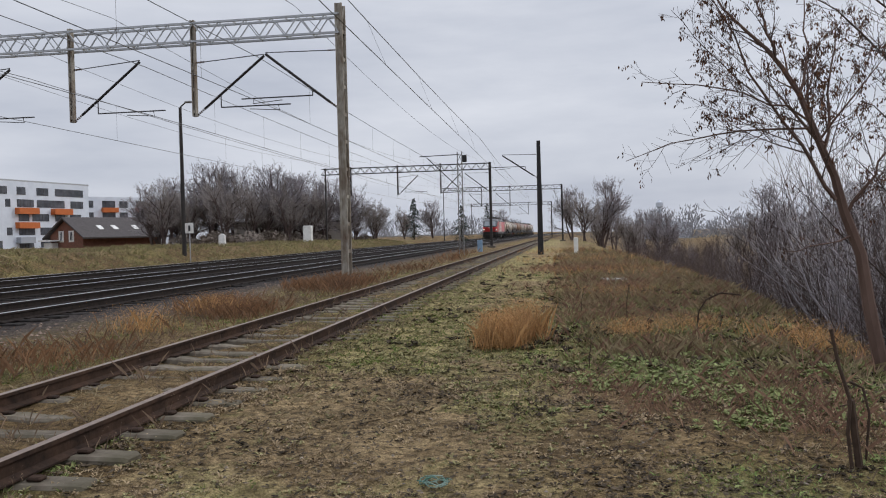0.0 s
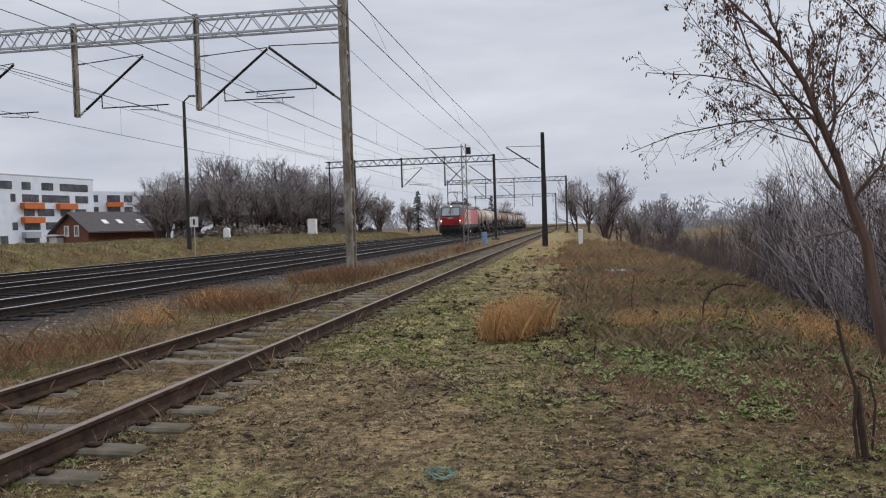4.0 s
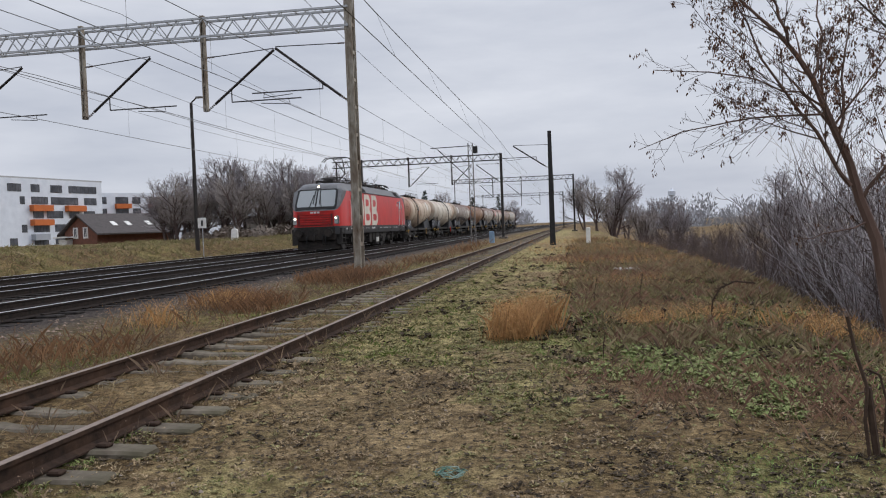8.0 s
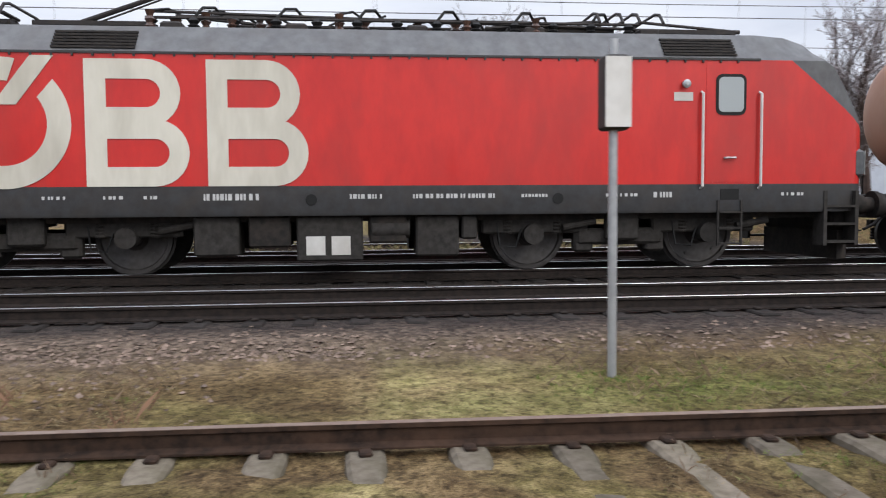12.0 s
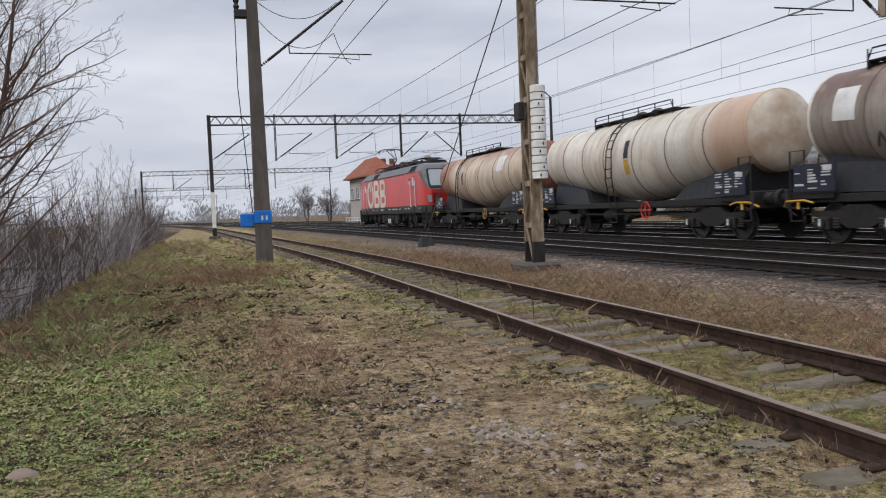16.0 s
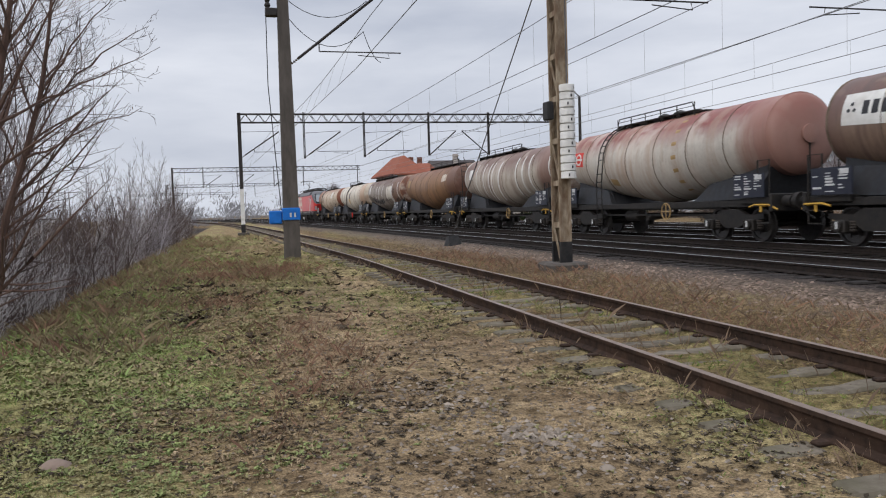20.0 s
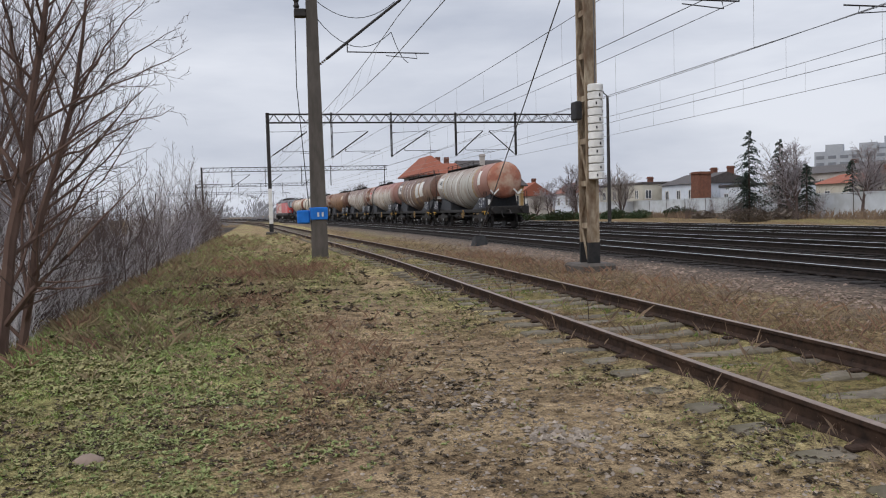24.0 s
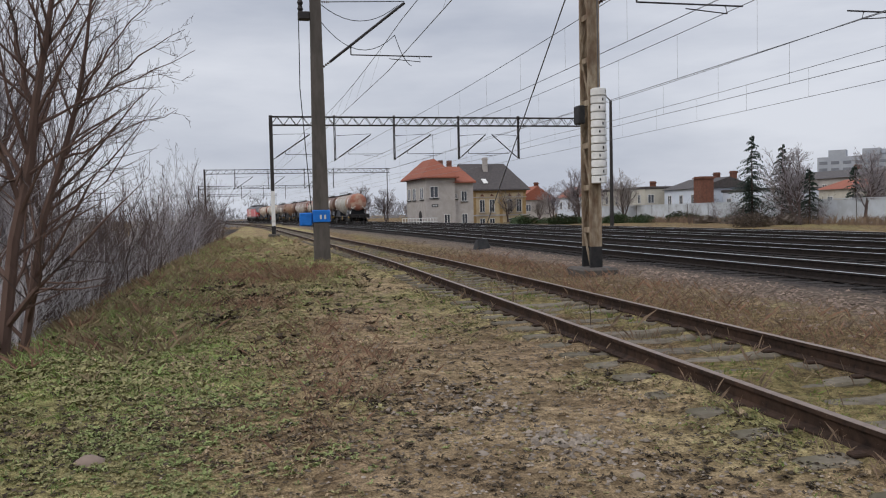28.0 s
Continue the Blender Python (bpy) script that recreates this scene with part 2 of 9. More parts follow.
def thing(name, label, category, group="", kind="", at=None):
    ob = new(name)
    ob.empty_display_size = 0.3
    if at is not None:
        ob.matrix_basis = at
    return tagged(ob, label, category, group, kind)


def smooth01(a, b, v):
    t = min(1.0, max(0.0, (v - a) / (b - a)))
    return t * t * (3 - 2 * t)


# ---- the plan: x across the line, y along it, z = 0 at the siding's rail heads ----
ZM = 0.149
TRACKS = {"near": -10.37, "train": -14.51, "third": -18.95, "fourth": -23.4}


def bend(y):
    """Sideways shift of the main line where it curves."""
    if y < -20:
        return 0.5 * 0.00076 * (y + 20) ** 2 if y > -330 else 0.5 * 0.00076 * 310 ** 2 + 0.2356 * (-330 - y)
    if y > 60:
        return 0.5 * 0.00013 * (y - 60) ** 2 if y < 400 else 0.5 * 0.00013 * 340 ** 2 + 0.0442 * (y - 400)
    return 0.0


def siding_x(y):
    """Centre of the rusty siding."""
    if y >= 0:
        return -4.30 + 0.075 * smooth01(0, 4, y) + 0.005 * max(0.0, min(y, 90.0) - 34) + (bend(y) - bend(90) if y > 90 else 0)
    x = -4.30 + 0.006 * max(y, -20.0)
    if y < -20:
        d = -20 - max(y, -100.0)
        x += 0.035 * d * d / (d + 6)
    return x + (bend(y) - bend(-100) if y < -100 else 0)


# ---- ground ----
def edge_x(y):
    """Where the ground falls away beside the path."""
    return 2.5 + 1.6 * smooth01(-4, 26, y) - 0.5 * smooth01(30, 60, y)


def fbm(x, y, s, o=3):
    return noise.fractal(Vector((x * s, y * s, 3.7)), 0.9, 2.0, o)


def ground_z(x, y):
    b = bend(y)
    u = x - b
    z = -0.2 + 0.03 * fbm(x, y, 0.35) + 0.012 * fbm(x, y, 2.2) * (1 if abs(x) < 60 else 0)
    z += (0.12 - z - 0.17) * smooth01(-7.3, -8.7, u) if u < -7.3 else 0
    if u < -19.8:
        side = smooth01(-12, 14, y)
        inner = -25.6 + 4.9 * side
        crest = (0.95 * side - 0.30 * (1 - side)) * (1 - 0.4 * smooth01(60, 130, y))
        z += (crest + 0.12 * fbm(x, y, 0.2)) * smooth01(inner, inner - 3.2, u)
    v = abs(x - siding_x(y)) if abs(y) < 60 else 9.0
    if v < 1.7:
        z += 0.022 * smooth01(1.7, 1.2, v) * smooth01(0.55, 0.8, v)
    if y < 0 and 0.6 < v < 1.1:
        z += (0.02 + 0.05 * fbm(x + 4, y, 1.6)) * smooth01(0.6, 0.75, v) * smooth01(1.1, 0.9, v)
    if v < 0.62:
        z += (0.026 - 0.006 * smooth01(-1, 1, y) + 0.06 * fbm(x, y, 1.3)) * smooth01(0.62, 0.4, v)
    e = edge_x(y)
    if x > e - 0.6:
        z -= 3.2 * smooth01(e - 0.6, e + 5.5, x)
    return z


def axis_steps(marks):
    out = []
    for (a, s), (b, _) in zip(marks, marks[1:]):
        n = max(1, round((b - a) / s))
        out += [a + (b - a) * i / n for i in range(n)]
    return out + [marks[-1][0]]


gx = axis_steps([(-2500, 500), (-500, 80), (-100, 12), (-40, 2), (-27, 0.5), (-7, 0.16), (4.5, 0.35), (12, 2), (40, 20), (200, 150), (800, 600), (2600, 1)])
gy = axis_steps([(-3000, 500), (-500, 60), (-120, 5), (-40, 0.8), (-18, 0.22), (18, 0.8), (45, 4), (120, 50), (600, 500), (3000, 1)])
NX, NY = len(gx), len(gy)
gverts = [(x, y, ground_z(x, y)) for y in gy for x in gx]
gfaces = [(j * NX + i, j * NX + i + 1, (j + 1) * NX + i + 1, (j + 1) * NX + i) for j in range(NY - 1) for i in range(NX - 1)]
gme = bpy.data.meshes.new("ground")
gme.from_pydata(gverts, [], gfaces)
zones = {"ballast": [], "green": [], "dirt": [], "lush": [], "painted_dark": [], "shoulder": []}


def ballast_at(x, y):
    u = x - bend(y) + 0.25 * fbm(x, y, 1.1)
    lim = -26.5 if y < 0 else -26.5 + 5.9 * smooth01(0, 16, y)
    return smooth01(-7.7, -8.6, u) * (1 - smooth01(lim + 0.4, lim - 0.5, u))


def green_at(x, y):
    g = 0.45 + 1.2 * fbm(x, y, 0.22) + 0.8 * fbm(x + 9, y, 1.3)
    if y > 0:
        g += 0.35 * smooth01(-1.0, -2.6, x) * (1 - smooth01(-3.0, -4.6, x)) - 0.05 + 0.3 * smooth01(-3.6, -2.8, x) * smooth01(0.6, -0.4, x)
        g += 0.6 * smooth01(10, 3, y) * smooth01(-5.2, -5.8, x)
        g += 0.3 * smooth01(1.5, 3.0, x) - 0.25 * smooth01(-0.6, 0.2, x) * smooth01(13, 7, y)
    else:
        g += 0.95 * smooth01(0.0, 1.0, x) * smooth01(-40, -14, y) + 0.12 - 0.5 * math.exp(-((x + 0.2) / 0.5) ** 2)
        g += 0.35 * math.exp(-((y + 16) / 6) ** 2) * math.exp(-((x + 1.8) / 1.2) ** 2)
        g -= 0.55 * smooth01(-5.0, -5.5, x) * smooth01(-1, -4, y)
    g -= 1.2 * smooth01(0.2, 1.4, x - edge_x(y))
    return min(1.0, max(0.0, g))


LUSH = ((0.65, -8.8, 0.85, 1.5, 1.3), (1.3, -6.5, 0.7, 1.4, 0.25), (1.6, -10.5, 0.9, 2.6, 0.5), (1.6, -16.0, 0.9, 4.0, 0.45), (-3.45, 4.9, 0.16, 0.5, 1.0), (-3.5, 5.9, 0.14, 0.4, 0.8), (0.3, 10.0, 0.7, 0.9, 0.7), (0.9, 8.8, 0.5, 0.8, 0.7),
        (2.7, 12.0, 0.7, 0.9, 0.55), (1.2, 5.2, 0.6, 0.5, 0.6), (2.3, 7.6, 0.4, 0.5, 0.5), (-6.5, 9.4, 0.5, 1.2, 0.6), (-6.4, 3.4, 0.7, 3.0, 0.7), (-1.9, -17, 0.7, 4.5, 0.45), (-3.4, -5.2, 0.2, 0.5, 0.3))


def lush_at(x, y):
    s = sum(w * math.exp(-((x - a) / r) ** 2 - ((y - b) / q) ** 2) for a, b, r, q, w in LUSH)
    return min(1.0, max(0.0, s * (0.8 + 0.9 * fbm(x, y, 1.7))))


def painted_dark_at(x, y):
    """Painted darkening: shade of the sunless side, then siding, bank and slope."""
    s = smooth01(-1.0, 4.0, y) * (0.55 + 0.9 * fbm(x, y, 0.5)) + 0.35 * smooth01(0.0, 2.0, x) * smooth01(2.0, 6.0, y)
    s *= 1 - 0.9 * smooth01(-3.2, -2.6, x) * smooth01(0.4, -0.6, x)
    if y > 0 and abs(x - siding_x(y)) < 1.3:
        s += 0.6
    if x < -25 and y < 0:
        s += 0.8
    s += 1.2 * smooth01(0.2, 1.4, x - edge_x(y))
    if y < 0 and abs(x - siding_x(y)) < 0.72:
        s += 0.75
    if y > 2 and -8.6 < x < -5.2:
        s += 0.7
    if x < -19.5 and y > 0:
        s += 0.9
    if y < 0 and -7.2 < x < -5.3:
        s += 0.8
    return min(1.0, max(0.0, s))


def dirt_at(x, y):
    if y > 3:
        d = 0.35 * smooth01(0, 8, y) * (1 - abs(smooth01(-3, 3, x) - 0.5)) * smooth01(26, 6, y)
    else:
        d = 1.2 * math.exp(-((x + 1.95 - 0.03 * min(0, y + 4)) / 1.35) ** 2) * smooth01(-40, -12, y)
    d += 0.5 * fbm(x, y, 0.6) - (0.7 * smooth01(-3.4, -2.8, x) * smooth01(0.2, -0.6, x) * smooth01(5, 8, y)) - 0.5 * smooth01(-1.2, -2.2, x) * smooth01(-8, -12, y)
    return min(1.0, max(0.0, d))


def shoulder_at(x, y):
    """Weathered stones that have rolled off the ballast."""
    u = x - bend(y) + 0.3 * fbm(x + 3, y, 1.3)
    return smooth01(-7.0, -8.0, u) * smooth01(-9.0, -8.5, u) * (0.8 - 0.6 * smooth01(-1, 5, y))


for x, y, z in gverts:
    near = abs(x) < 60 and abs(y) < 160
    zones["ballast"].append(ballast_at(x, y) if near or -30 < x - bend(y) < -5 else 0.0)
    zones["green"].append(green_at(x, y) if near else 0.3)
    zones["dirt"].append(dirt_at(x, y) if near else 0.0)
    zones["lush"].append(lush_at(x, y) if near else 0.0)
    zones["shoulder"].append(shoulder_at(x, y) if near else 0.0)
    zones["painted_dark"].append(painted_dark_at(x, y) if near else 1.0)
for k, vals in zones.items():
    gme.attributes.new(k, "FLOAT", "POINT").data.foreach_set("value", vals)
gme.polygons.foreach_set("use_smooth", [True] * len(gme.polygons))


def ground_material():
    m, nt, b = nodes_of("ground")
    vec = scaled(nt, 1, 1, 1)
    att = {}
    for k in zones:
        a = nt.nodes.new("ShaderNodeAttribute")
        a.attribute_name = k
        att[k] = a.outputs["Fac"]
    grass, h1 = noise_ramp(nt, vec, 9, (0.20, 0.175, 0.075), (0.40, 0.335, 0.18), detail=6)
    lushc, _ = noise_ramp(nt, vec, 12, (0.15, 0.195, 0.055), (0.34, 0.385, 0.145), detail=6)
    fine, h2 = noise_ramp(nt, vec, 70, (0.55, 0.54, 0.53), (1.28, 1.27, 1.25), 0.36, 0.64)
    tuft, _ = noise_ramp(nt, vec, 15, (0.40, 0.38, 0.35), (1.12, 1.12, 1.09), 0.37, 0.50, detail=5)
    clod, _ = noise_ramp(nt, vec, 4.2, (0.62, 0.59, 0.55), (1.14, 1.14, 1.11), 0.39, 0.56, detail=5)
    patch_, _ = noise_ramp(nt, vec, 0.9, (0.70, 0.67, 0.62), (1.22, 1.21, 1.16), 0.38, 0.62, detail=4)
    dead, _ = noise_ramp(nt, vec, 14, (0.165, 0.12, 0.068), (0.37, 0.275, 0.162), detail=7)
    soil, _ = noise_ramp(nt, vec, 5, (0.235, 0.165, 0.105), (0.37, 0.27, 0.18), detail=7)
    stone = add(nt, "ShaderNodeTexVoronoi", {"Scale": 17.0})
    nt.links.new(vec, stone.inputs["Vector"])
    bal = add(nt, "ShaderNodeValToRGB")
    e = bal.color_ramp.elements
    e[0].position, e[0].color = 0.1, (0.017, 0.014, 0.013, 1)
    e[1].position, e[1].color = 0.9, (0.058, 0.046, 0.039, 1)
    nt.links.new(stone.outputs["Color"], bal.inputs[0])
    gsharp = add(nt, "ShaderNodeMapRange", {1: 0.35, 2: 0.75})
    nt.links.new(att["green"], gsharp.inputs[0])
    col = mixc(nt, dead, grass, gsharp.outputs[0])
    col = mixc(nt, col, lushc, att["lush"])
    dsharp = add(nt, "ShaderNodeMapRange", {1: 0.3, 2: 0.85, 4: 0.85})
    nt.links.new(att["dirt"], dsharp.inputs[0])
    col = mixc(nt, col, soil, dsharp.outputs[0])
    # painted shade and zone darkening, multiplied into the ground colour
    col = mixc(nt, col, mixc(nt, col, (0.58, 0.54, 0.48), 1.0, "MULTIPLY"), att["painted_dark"])
    col = mixc(nt, col, fine, 1.0, "MULTIPLY")
    col = mixc(nt, col, tuft, 0.9, "MULTIPLY")
    col = mixc(nt, col, clod, 0.9, "MULTIPLY")
    col = mixc(nt, col, patch_, 0.8, "MULTIPLY")
    col = mixc(nt, col, bal.outputs[0], att["ballast"])
    shin = add(nt, "ShaderNodeValToRGB")
    e = shin.color_ramp.elements
    e[0].position, e[0].color = 0.2, (0.055, 0.041, 0.033, 1)
    e[1].position, e[1].color = 0.85, (0.195, 0.148, 0.112, 1)
    nt.links.new(stone.outputs["Color"], shin.inputs[0])
    col = mixc(nt, col, shin.outputs[0], att["shoulder"])
    nt.links.new(col, b.inputs["Base Color"])
    b.inputs["Roughness"].default_value = 0.95
    b.inputs["Specular IOR Level"].default_value = 0.15
    hm = mixc(nt, h2, stone.outputs["Distance"], att["ballast"])
    bump(nt, b, hm, 0.9, 0.05)
    return m


ground_material()
gme.materials.append(MATS["ground"])
tagged(new("ground", gme), "trackside ground of thin winter grass, dead weeds, soil and dark ballast", "ground", kind="structure")


# ---- tracks ----
def sweep(g, pts, profile):
    """A profile (across, up) along a line of points."""
    rings = []
    for i, p in enumerate(pts):
        a, c = pts[max(0, i - 1)], pts[min(len(pts) - 1, i + 1)]
        d = Vector((c[0] - a[0], c[1] - a[1], 0)).normalized()
        s = Vector((d.y, -d.x, 0))
        rings.append([(p[0] + s.x * u, p[1] + s.y * u, p[2] + v) for u, v in profile])
    g.quads(rings)


RAIL = [(-0.075, -0.17), (0.075, -0.17), (0.075, -0.155), (0.012, -0.13), (0.012, -0.045), (0.036, -0.035), (0.036, -0.003),
        (-0.036, -0.003), (-0.036, -0.035), (-0.012, -0.045), (-0.012, -0.13), (-0.075, -0.155)]
HEAD = [(-0.032, -0.004), (0.032, -0.004), (0.03, 0.0), (-0.03, 0.0)]


def line_points(fx, y0, y1, z, off):
    ys = [y for y in axis_steps([(-600, 30), (-300, 12), (-120, 5), (-40, 3), (45, 5), (140, 15), (300, 40), (900, 1)]) if y0 <= y <= y1]
    out = []
    for y in ys:
        out.append((fx(y) + off, y, z))
    return out


def track(name, label, fx, z, y0, y1, steel, head, sleeper, pitch, group, near):
    tr = thing(name, label, "railway track", group, "structure")
    light = sleeper == "sleeper_concrete"
    profile = [(u * 0.92, v * 0.88) for u, v in RAIL] if light else RAIL
    seat = 0.152 if light else 0.172
    for off in (-0.7535, 0.7535):
        pts = line_points(fx, y0, y1, z, off)
        g = Geo()
        sweep(g, pts, profile)
        rail = part("rail", g, steel, tr)
        g = Geo()
        sweep(g, pts, HEAD)
        part("rail_head", g, head, rail)
    n0, n1 = near
    g = Geo()
    if sleeper == "sleeper_concrete":
        # waisted concrete sleeper, lower in the middle, with bevelled top edges
        rings = []
        for x, top, hw in ((-1.25, -0.02, 0.09), (-1.22, -0.004, 0.11), (-1.0, 0.0, 0.115), (-0.5, 0.004, 0.115), (-0.3, -0.018, 0.10), (0.3, -0.018, 0.10), (0.5, 0.004, 0.115), (1.0, 0.0, 0.115), (1.22, -0.004, 0.11), (1.25, -0.02, 0.09)):
            rings.append([(x, -hw - 0.02, -0.13), (x, -hw, top - 0.02), (x, -hw + 0.025, top), (x, hw - 0.025, top), (x, hw, top - 0.02), (x, hw + 0.02, -0.13)])
        g.quads(rings)
    else:
        g.box(-1.25, 1.25, -0.125, 0.125, -0.13, 0.0, 0.02)
    sm = mesh_of("sleeper", g, sleeper)
    g = Geo()
    for sx in (-0.7535, 0.7535):
        for d in (-0.13, 0.13):
            g.box(sx + d - 0.05, sx + d + 0.05, -0.04, 0.04, 0.0, 0.03, 0.01)
    fm = mesh_of("rail_fastening", g, steel)
    far = Geo()
    y, i = y0, 0
    while y < y1:
        wob = random.uniform(-0.025, 0.025)
        if n0 < y < n1:
            at = pose(fx(y) + wob, y, z - seat + random.uniform(-0.012, 0.008), random.uniform(-2, 2), random.uniform(-0.8, 0.8), random.uniform(-2.2, 2.2))
            s = part("sleeper", sm, None, tr, at=at)
            part("rail_fastening", fm, None, s)
        elif -140 < y < 150:
            x = fx(y)
            far.box(x - 1.25, x + 1.25, y - 0.125, y + 0.125, z - 0.3, z - seat)
        y += pitch
        i += 1
    if far.v:
        tagged(part("far_sleepers", far, sleeper, tr), kind="stuff")
    return tr


track("track", "rusty overgrown siding track on worn concrete sleepers", siding_x, 0.0, -299.95, 300, "rail_steel", "rail_worn", "sleeper_concrete", 0.6, "railway tracks", (-28, 34))
for key, near in (("near", (-22, 26)), ("train", (-10, 12)), ("third", (0, 0)), ("fourth", (0, 0))):
    track("track", "main line track with shiny rail heads on dark sleepers and ballast", lambda y, k=key: TRACKS[k] + bend(y), ZM,
          -600 if key != "fourth" else -300, 900 if key != "fourth" else 12, "rail_dark", "rail_top", "sleeper_dark", 0.6, "railway tracks", near)

# ---- overhead line: portals, poles and wires ----
def truss(g, p, q, h, w, bay, zig=0.035, ch=0.07):
    """A box lattice girder from p to q: four chords and crossed bars."""
    p, q = Vector(p), Vector(q)
    d = q - p
    L = d.length
    d.normalize()
    s = d.cross(Vector((0, 0, 1))).normalized() * (w / 2)
    up = Vector((0, 0, h))
    for o in (s, -s):
        for z in (Vector(), up):
            g.beam(p + o + z, q + o + z, ch, ch)
    n = max(2, round(L / bay))
    for i in range(n):
        a, m, b = p + d * (L * i / n), p + d * (L * (i + 0.5) / n), p + d * (L * (i + 1) / n)
        for o in (s, -s):
            g.beam(a + o, m + o + up, zig, zig)
            g.beam(m + o + up, b + o, zig, zig)
        g.beam(a + s + up, a - s + up, zig, zig)
        g.beam(a + s, a - s, zig, zig)


def lattice_column(g, x, y, z0, z1, w=0.34, d=0.2):
    """Two channels joined by lacing bars."""
    for o in (-w / 2, w / 2):
        for e in (-d / 2, d / 2):
            g.box(x + e - 0.035, x + e + 0.035, y + o - 0.03, y + o + 0.03, z0, z1)
        g.box(x - d / 2, x + d / 2, y + o - 0.006, y + o + 0.006, z0, z1)
    n = max(3, round((z1 - z0) / 0.9))
    for i in range(n):
        a, b = z0 + (z1 - z0) * i / n, z0 + (z1 - z0) * (i + 1) / n
        for e in (-d / 2, d / 2):
            lo, hi = (-w / 2, w / 2) if i % 2 else (w / 2, -w / 2)
            g.beam((x + e, y + lo, a), (x + e, y + hi, b), 0.012, 0.05, up=(1, 0, 0))
            g.box(x + e - 0.006, x + e + 0.006, y - w / 2, y + w / 2, a - 0.06, a + 0.06)


def insulator_rod(g, p, q, r=0.05):
    p, q = Vector(p), Vector(q)
    for i in range(5):
        a, b = p.lerp(q, i / 5), p.lerp(q, (i + 0.6) / 5)
        g.tube(a, b, r * 0.5, r, n=8)


def cantilever(parent, root_low, root_up, tip, steady_z, side):
    """A slanted bracket with its stay, and the steady arm that holds the contact wire."""
    rl, ru, tp = Vector(root_low), Vector(root_up), Vector(tip)
    g = Geo()
    g.tube(rl.lerp(tp, 0.1), tp, 0.046, n=8)
    g.tube(ru.lerp(tp, 0.08), tp + Vector((0, 0, 0.05)), 0.016, n=6)
    low = Vector((tp.x + 0.35 * side, tp.y, steady_z))
    mid = rl.lerp(tp, 0.35)
    g.tube((mid.x, mid.y, steady_z + 0.12), low + Vector((0.55 * side, 0, 0.12)), 0.022, n=6)
    g.tube((mid.x, mid.y, steady_z + 0.12), mid, 0.02, n=6)
    g.pipe([low + Vector((0.1 * side, 0, 0.12)), low + Vector((0.15 * side, 0, -0.06)), low + Vector((-0.9 * side, 0, 0.02))], 0.014)
    arm = part("cantilever_arm", g, "steel_dark", parent)
    for o, r in ((rl, 0.05), (ru, 0.04)):
        g = Geo()
        insulator_rod(g, o, o.lerp(tp, 0.12), r)
        part("insulator", g, "insulator", arm)
    return tp, low


def portal(y, x_near, x_far, z_top, hangers, arms, near_mat, near_lattice=True, twin=True, beam_mat="steel_grey", extra_near=0.35, base_z=-0.1, girder=0.62, col=(0.34, 0.2)):
    po = thing("catenary_portal", "steel lattice portal carrying overhead line hangers over the tracks", "catenary portal", "catenary portals")
    g = Geo()
    if near_lattice:
        lattice_column(g, x_near, y, base_z, z_top + extra_near, *col)
    else:
        g.box(x_near - 0.13, x_near + 0.13, y - 0.13, y + 0.13, base_z, z_top + 0.1, 0.02)
    part("column", g, near_mat, po, "beige painted steel column with rust stains", at=None)
    g = Geo()
    g.box(x_near - 0.42, x_near + 0.42, y - 0.5, y + 0.5, base_z - 0.35, base_z + 0.1, 0.05)
    part("footing", g, "concrete_grey", po)
    g = Geo()
    for dx in ((0, -0.5) if twin else (0,)):
        g.box(x_far + dx - 0.05, x_far + dx + 0.05, y - 0.1, y + 0.1, base_z, z_top + 0.1, 0.01)
    if twin:
        for k in range(16):
            zz = 0.4 + k * 0.5
            lo, hi = (x_far, x_far - 0.5) if k % 2 else (x_far - 0.5, x_far)
            g.beam((lo, y, zz), (hi, y, zz + 0.5), 0.04, 0.04)
    part("far_column", g, "steel_grey" if near_lattice else "steel_dark", po)
    g = Geo()
    truss(g, (x_near, y, z_top - girder), (x_far - 0.4, y, z_top - girder), girder, 0.45, 0.95)
    part("girder", g, beam_mat, po, "painted lattice girder")
    for hx, hz in hangers:
        g = Geo()
        g.box(hx - 0.07, hx - 0.02, y - 0.09, y + 0.09, hz, z_top + 0.15)
        g.box(hx + 0.02, hx + 0.07, y - 0.09, y + 0.09, hz, z_top + 0.15)
        for k in range(4):
            zz = hz + 0.1 + k * 0.75
            g.box(hx - 0.07, hx + 0.07, y - 0.095, y - 0.085, zz, zz + 0.12)
        part("hanger", g, near_mat if near_lattice else "steel_dark", po)
    for (lx, lz), (ux, uz), (tx, tz), sz in arms:
        cantilever(po, (lx, y, lz), (ux, y, uz), (tx, y, tz), sz, 1 if tx > lx else -1)
    return po


# portal ahead of the camera
portal(26.4, -7.25, -24.6, 8.75, [(-12.5, 5.6), (-17.1, 5.6), (-22.2, 5.7)],
       [((-12.4, 5.65), (-12.4, 7.45), (-9.95, 7.55), 5.75), ((-17.0, 5.65), (-17.0, 7.45), (-14.5, 7.6), 5.75), ((-22.1, 5.75), (-22.1, 7.45), (-19.5, 7.6), 5.75),
        ((-7.4, 5.65), (-7.4, 7.6), (-9.9, 7.6), 6.0)], "steel_paint_beige", beam_mat="galvanised", col=(0.40, 0.18))
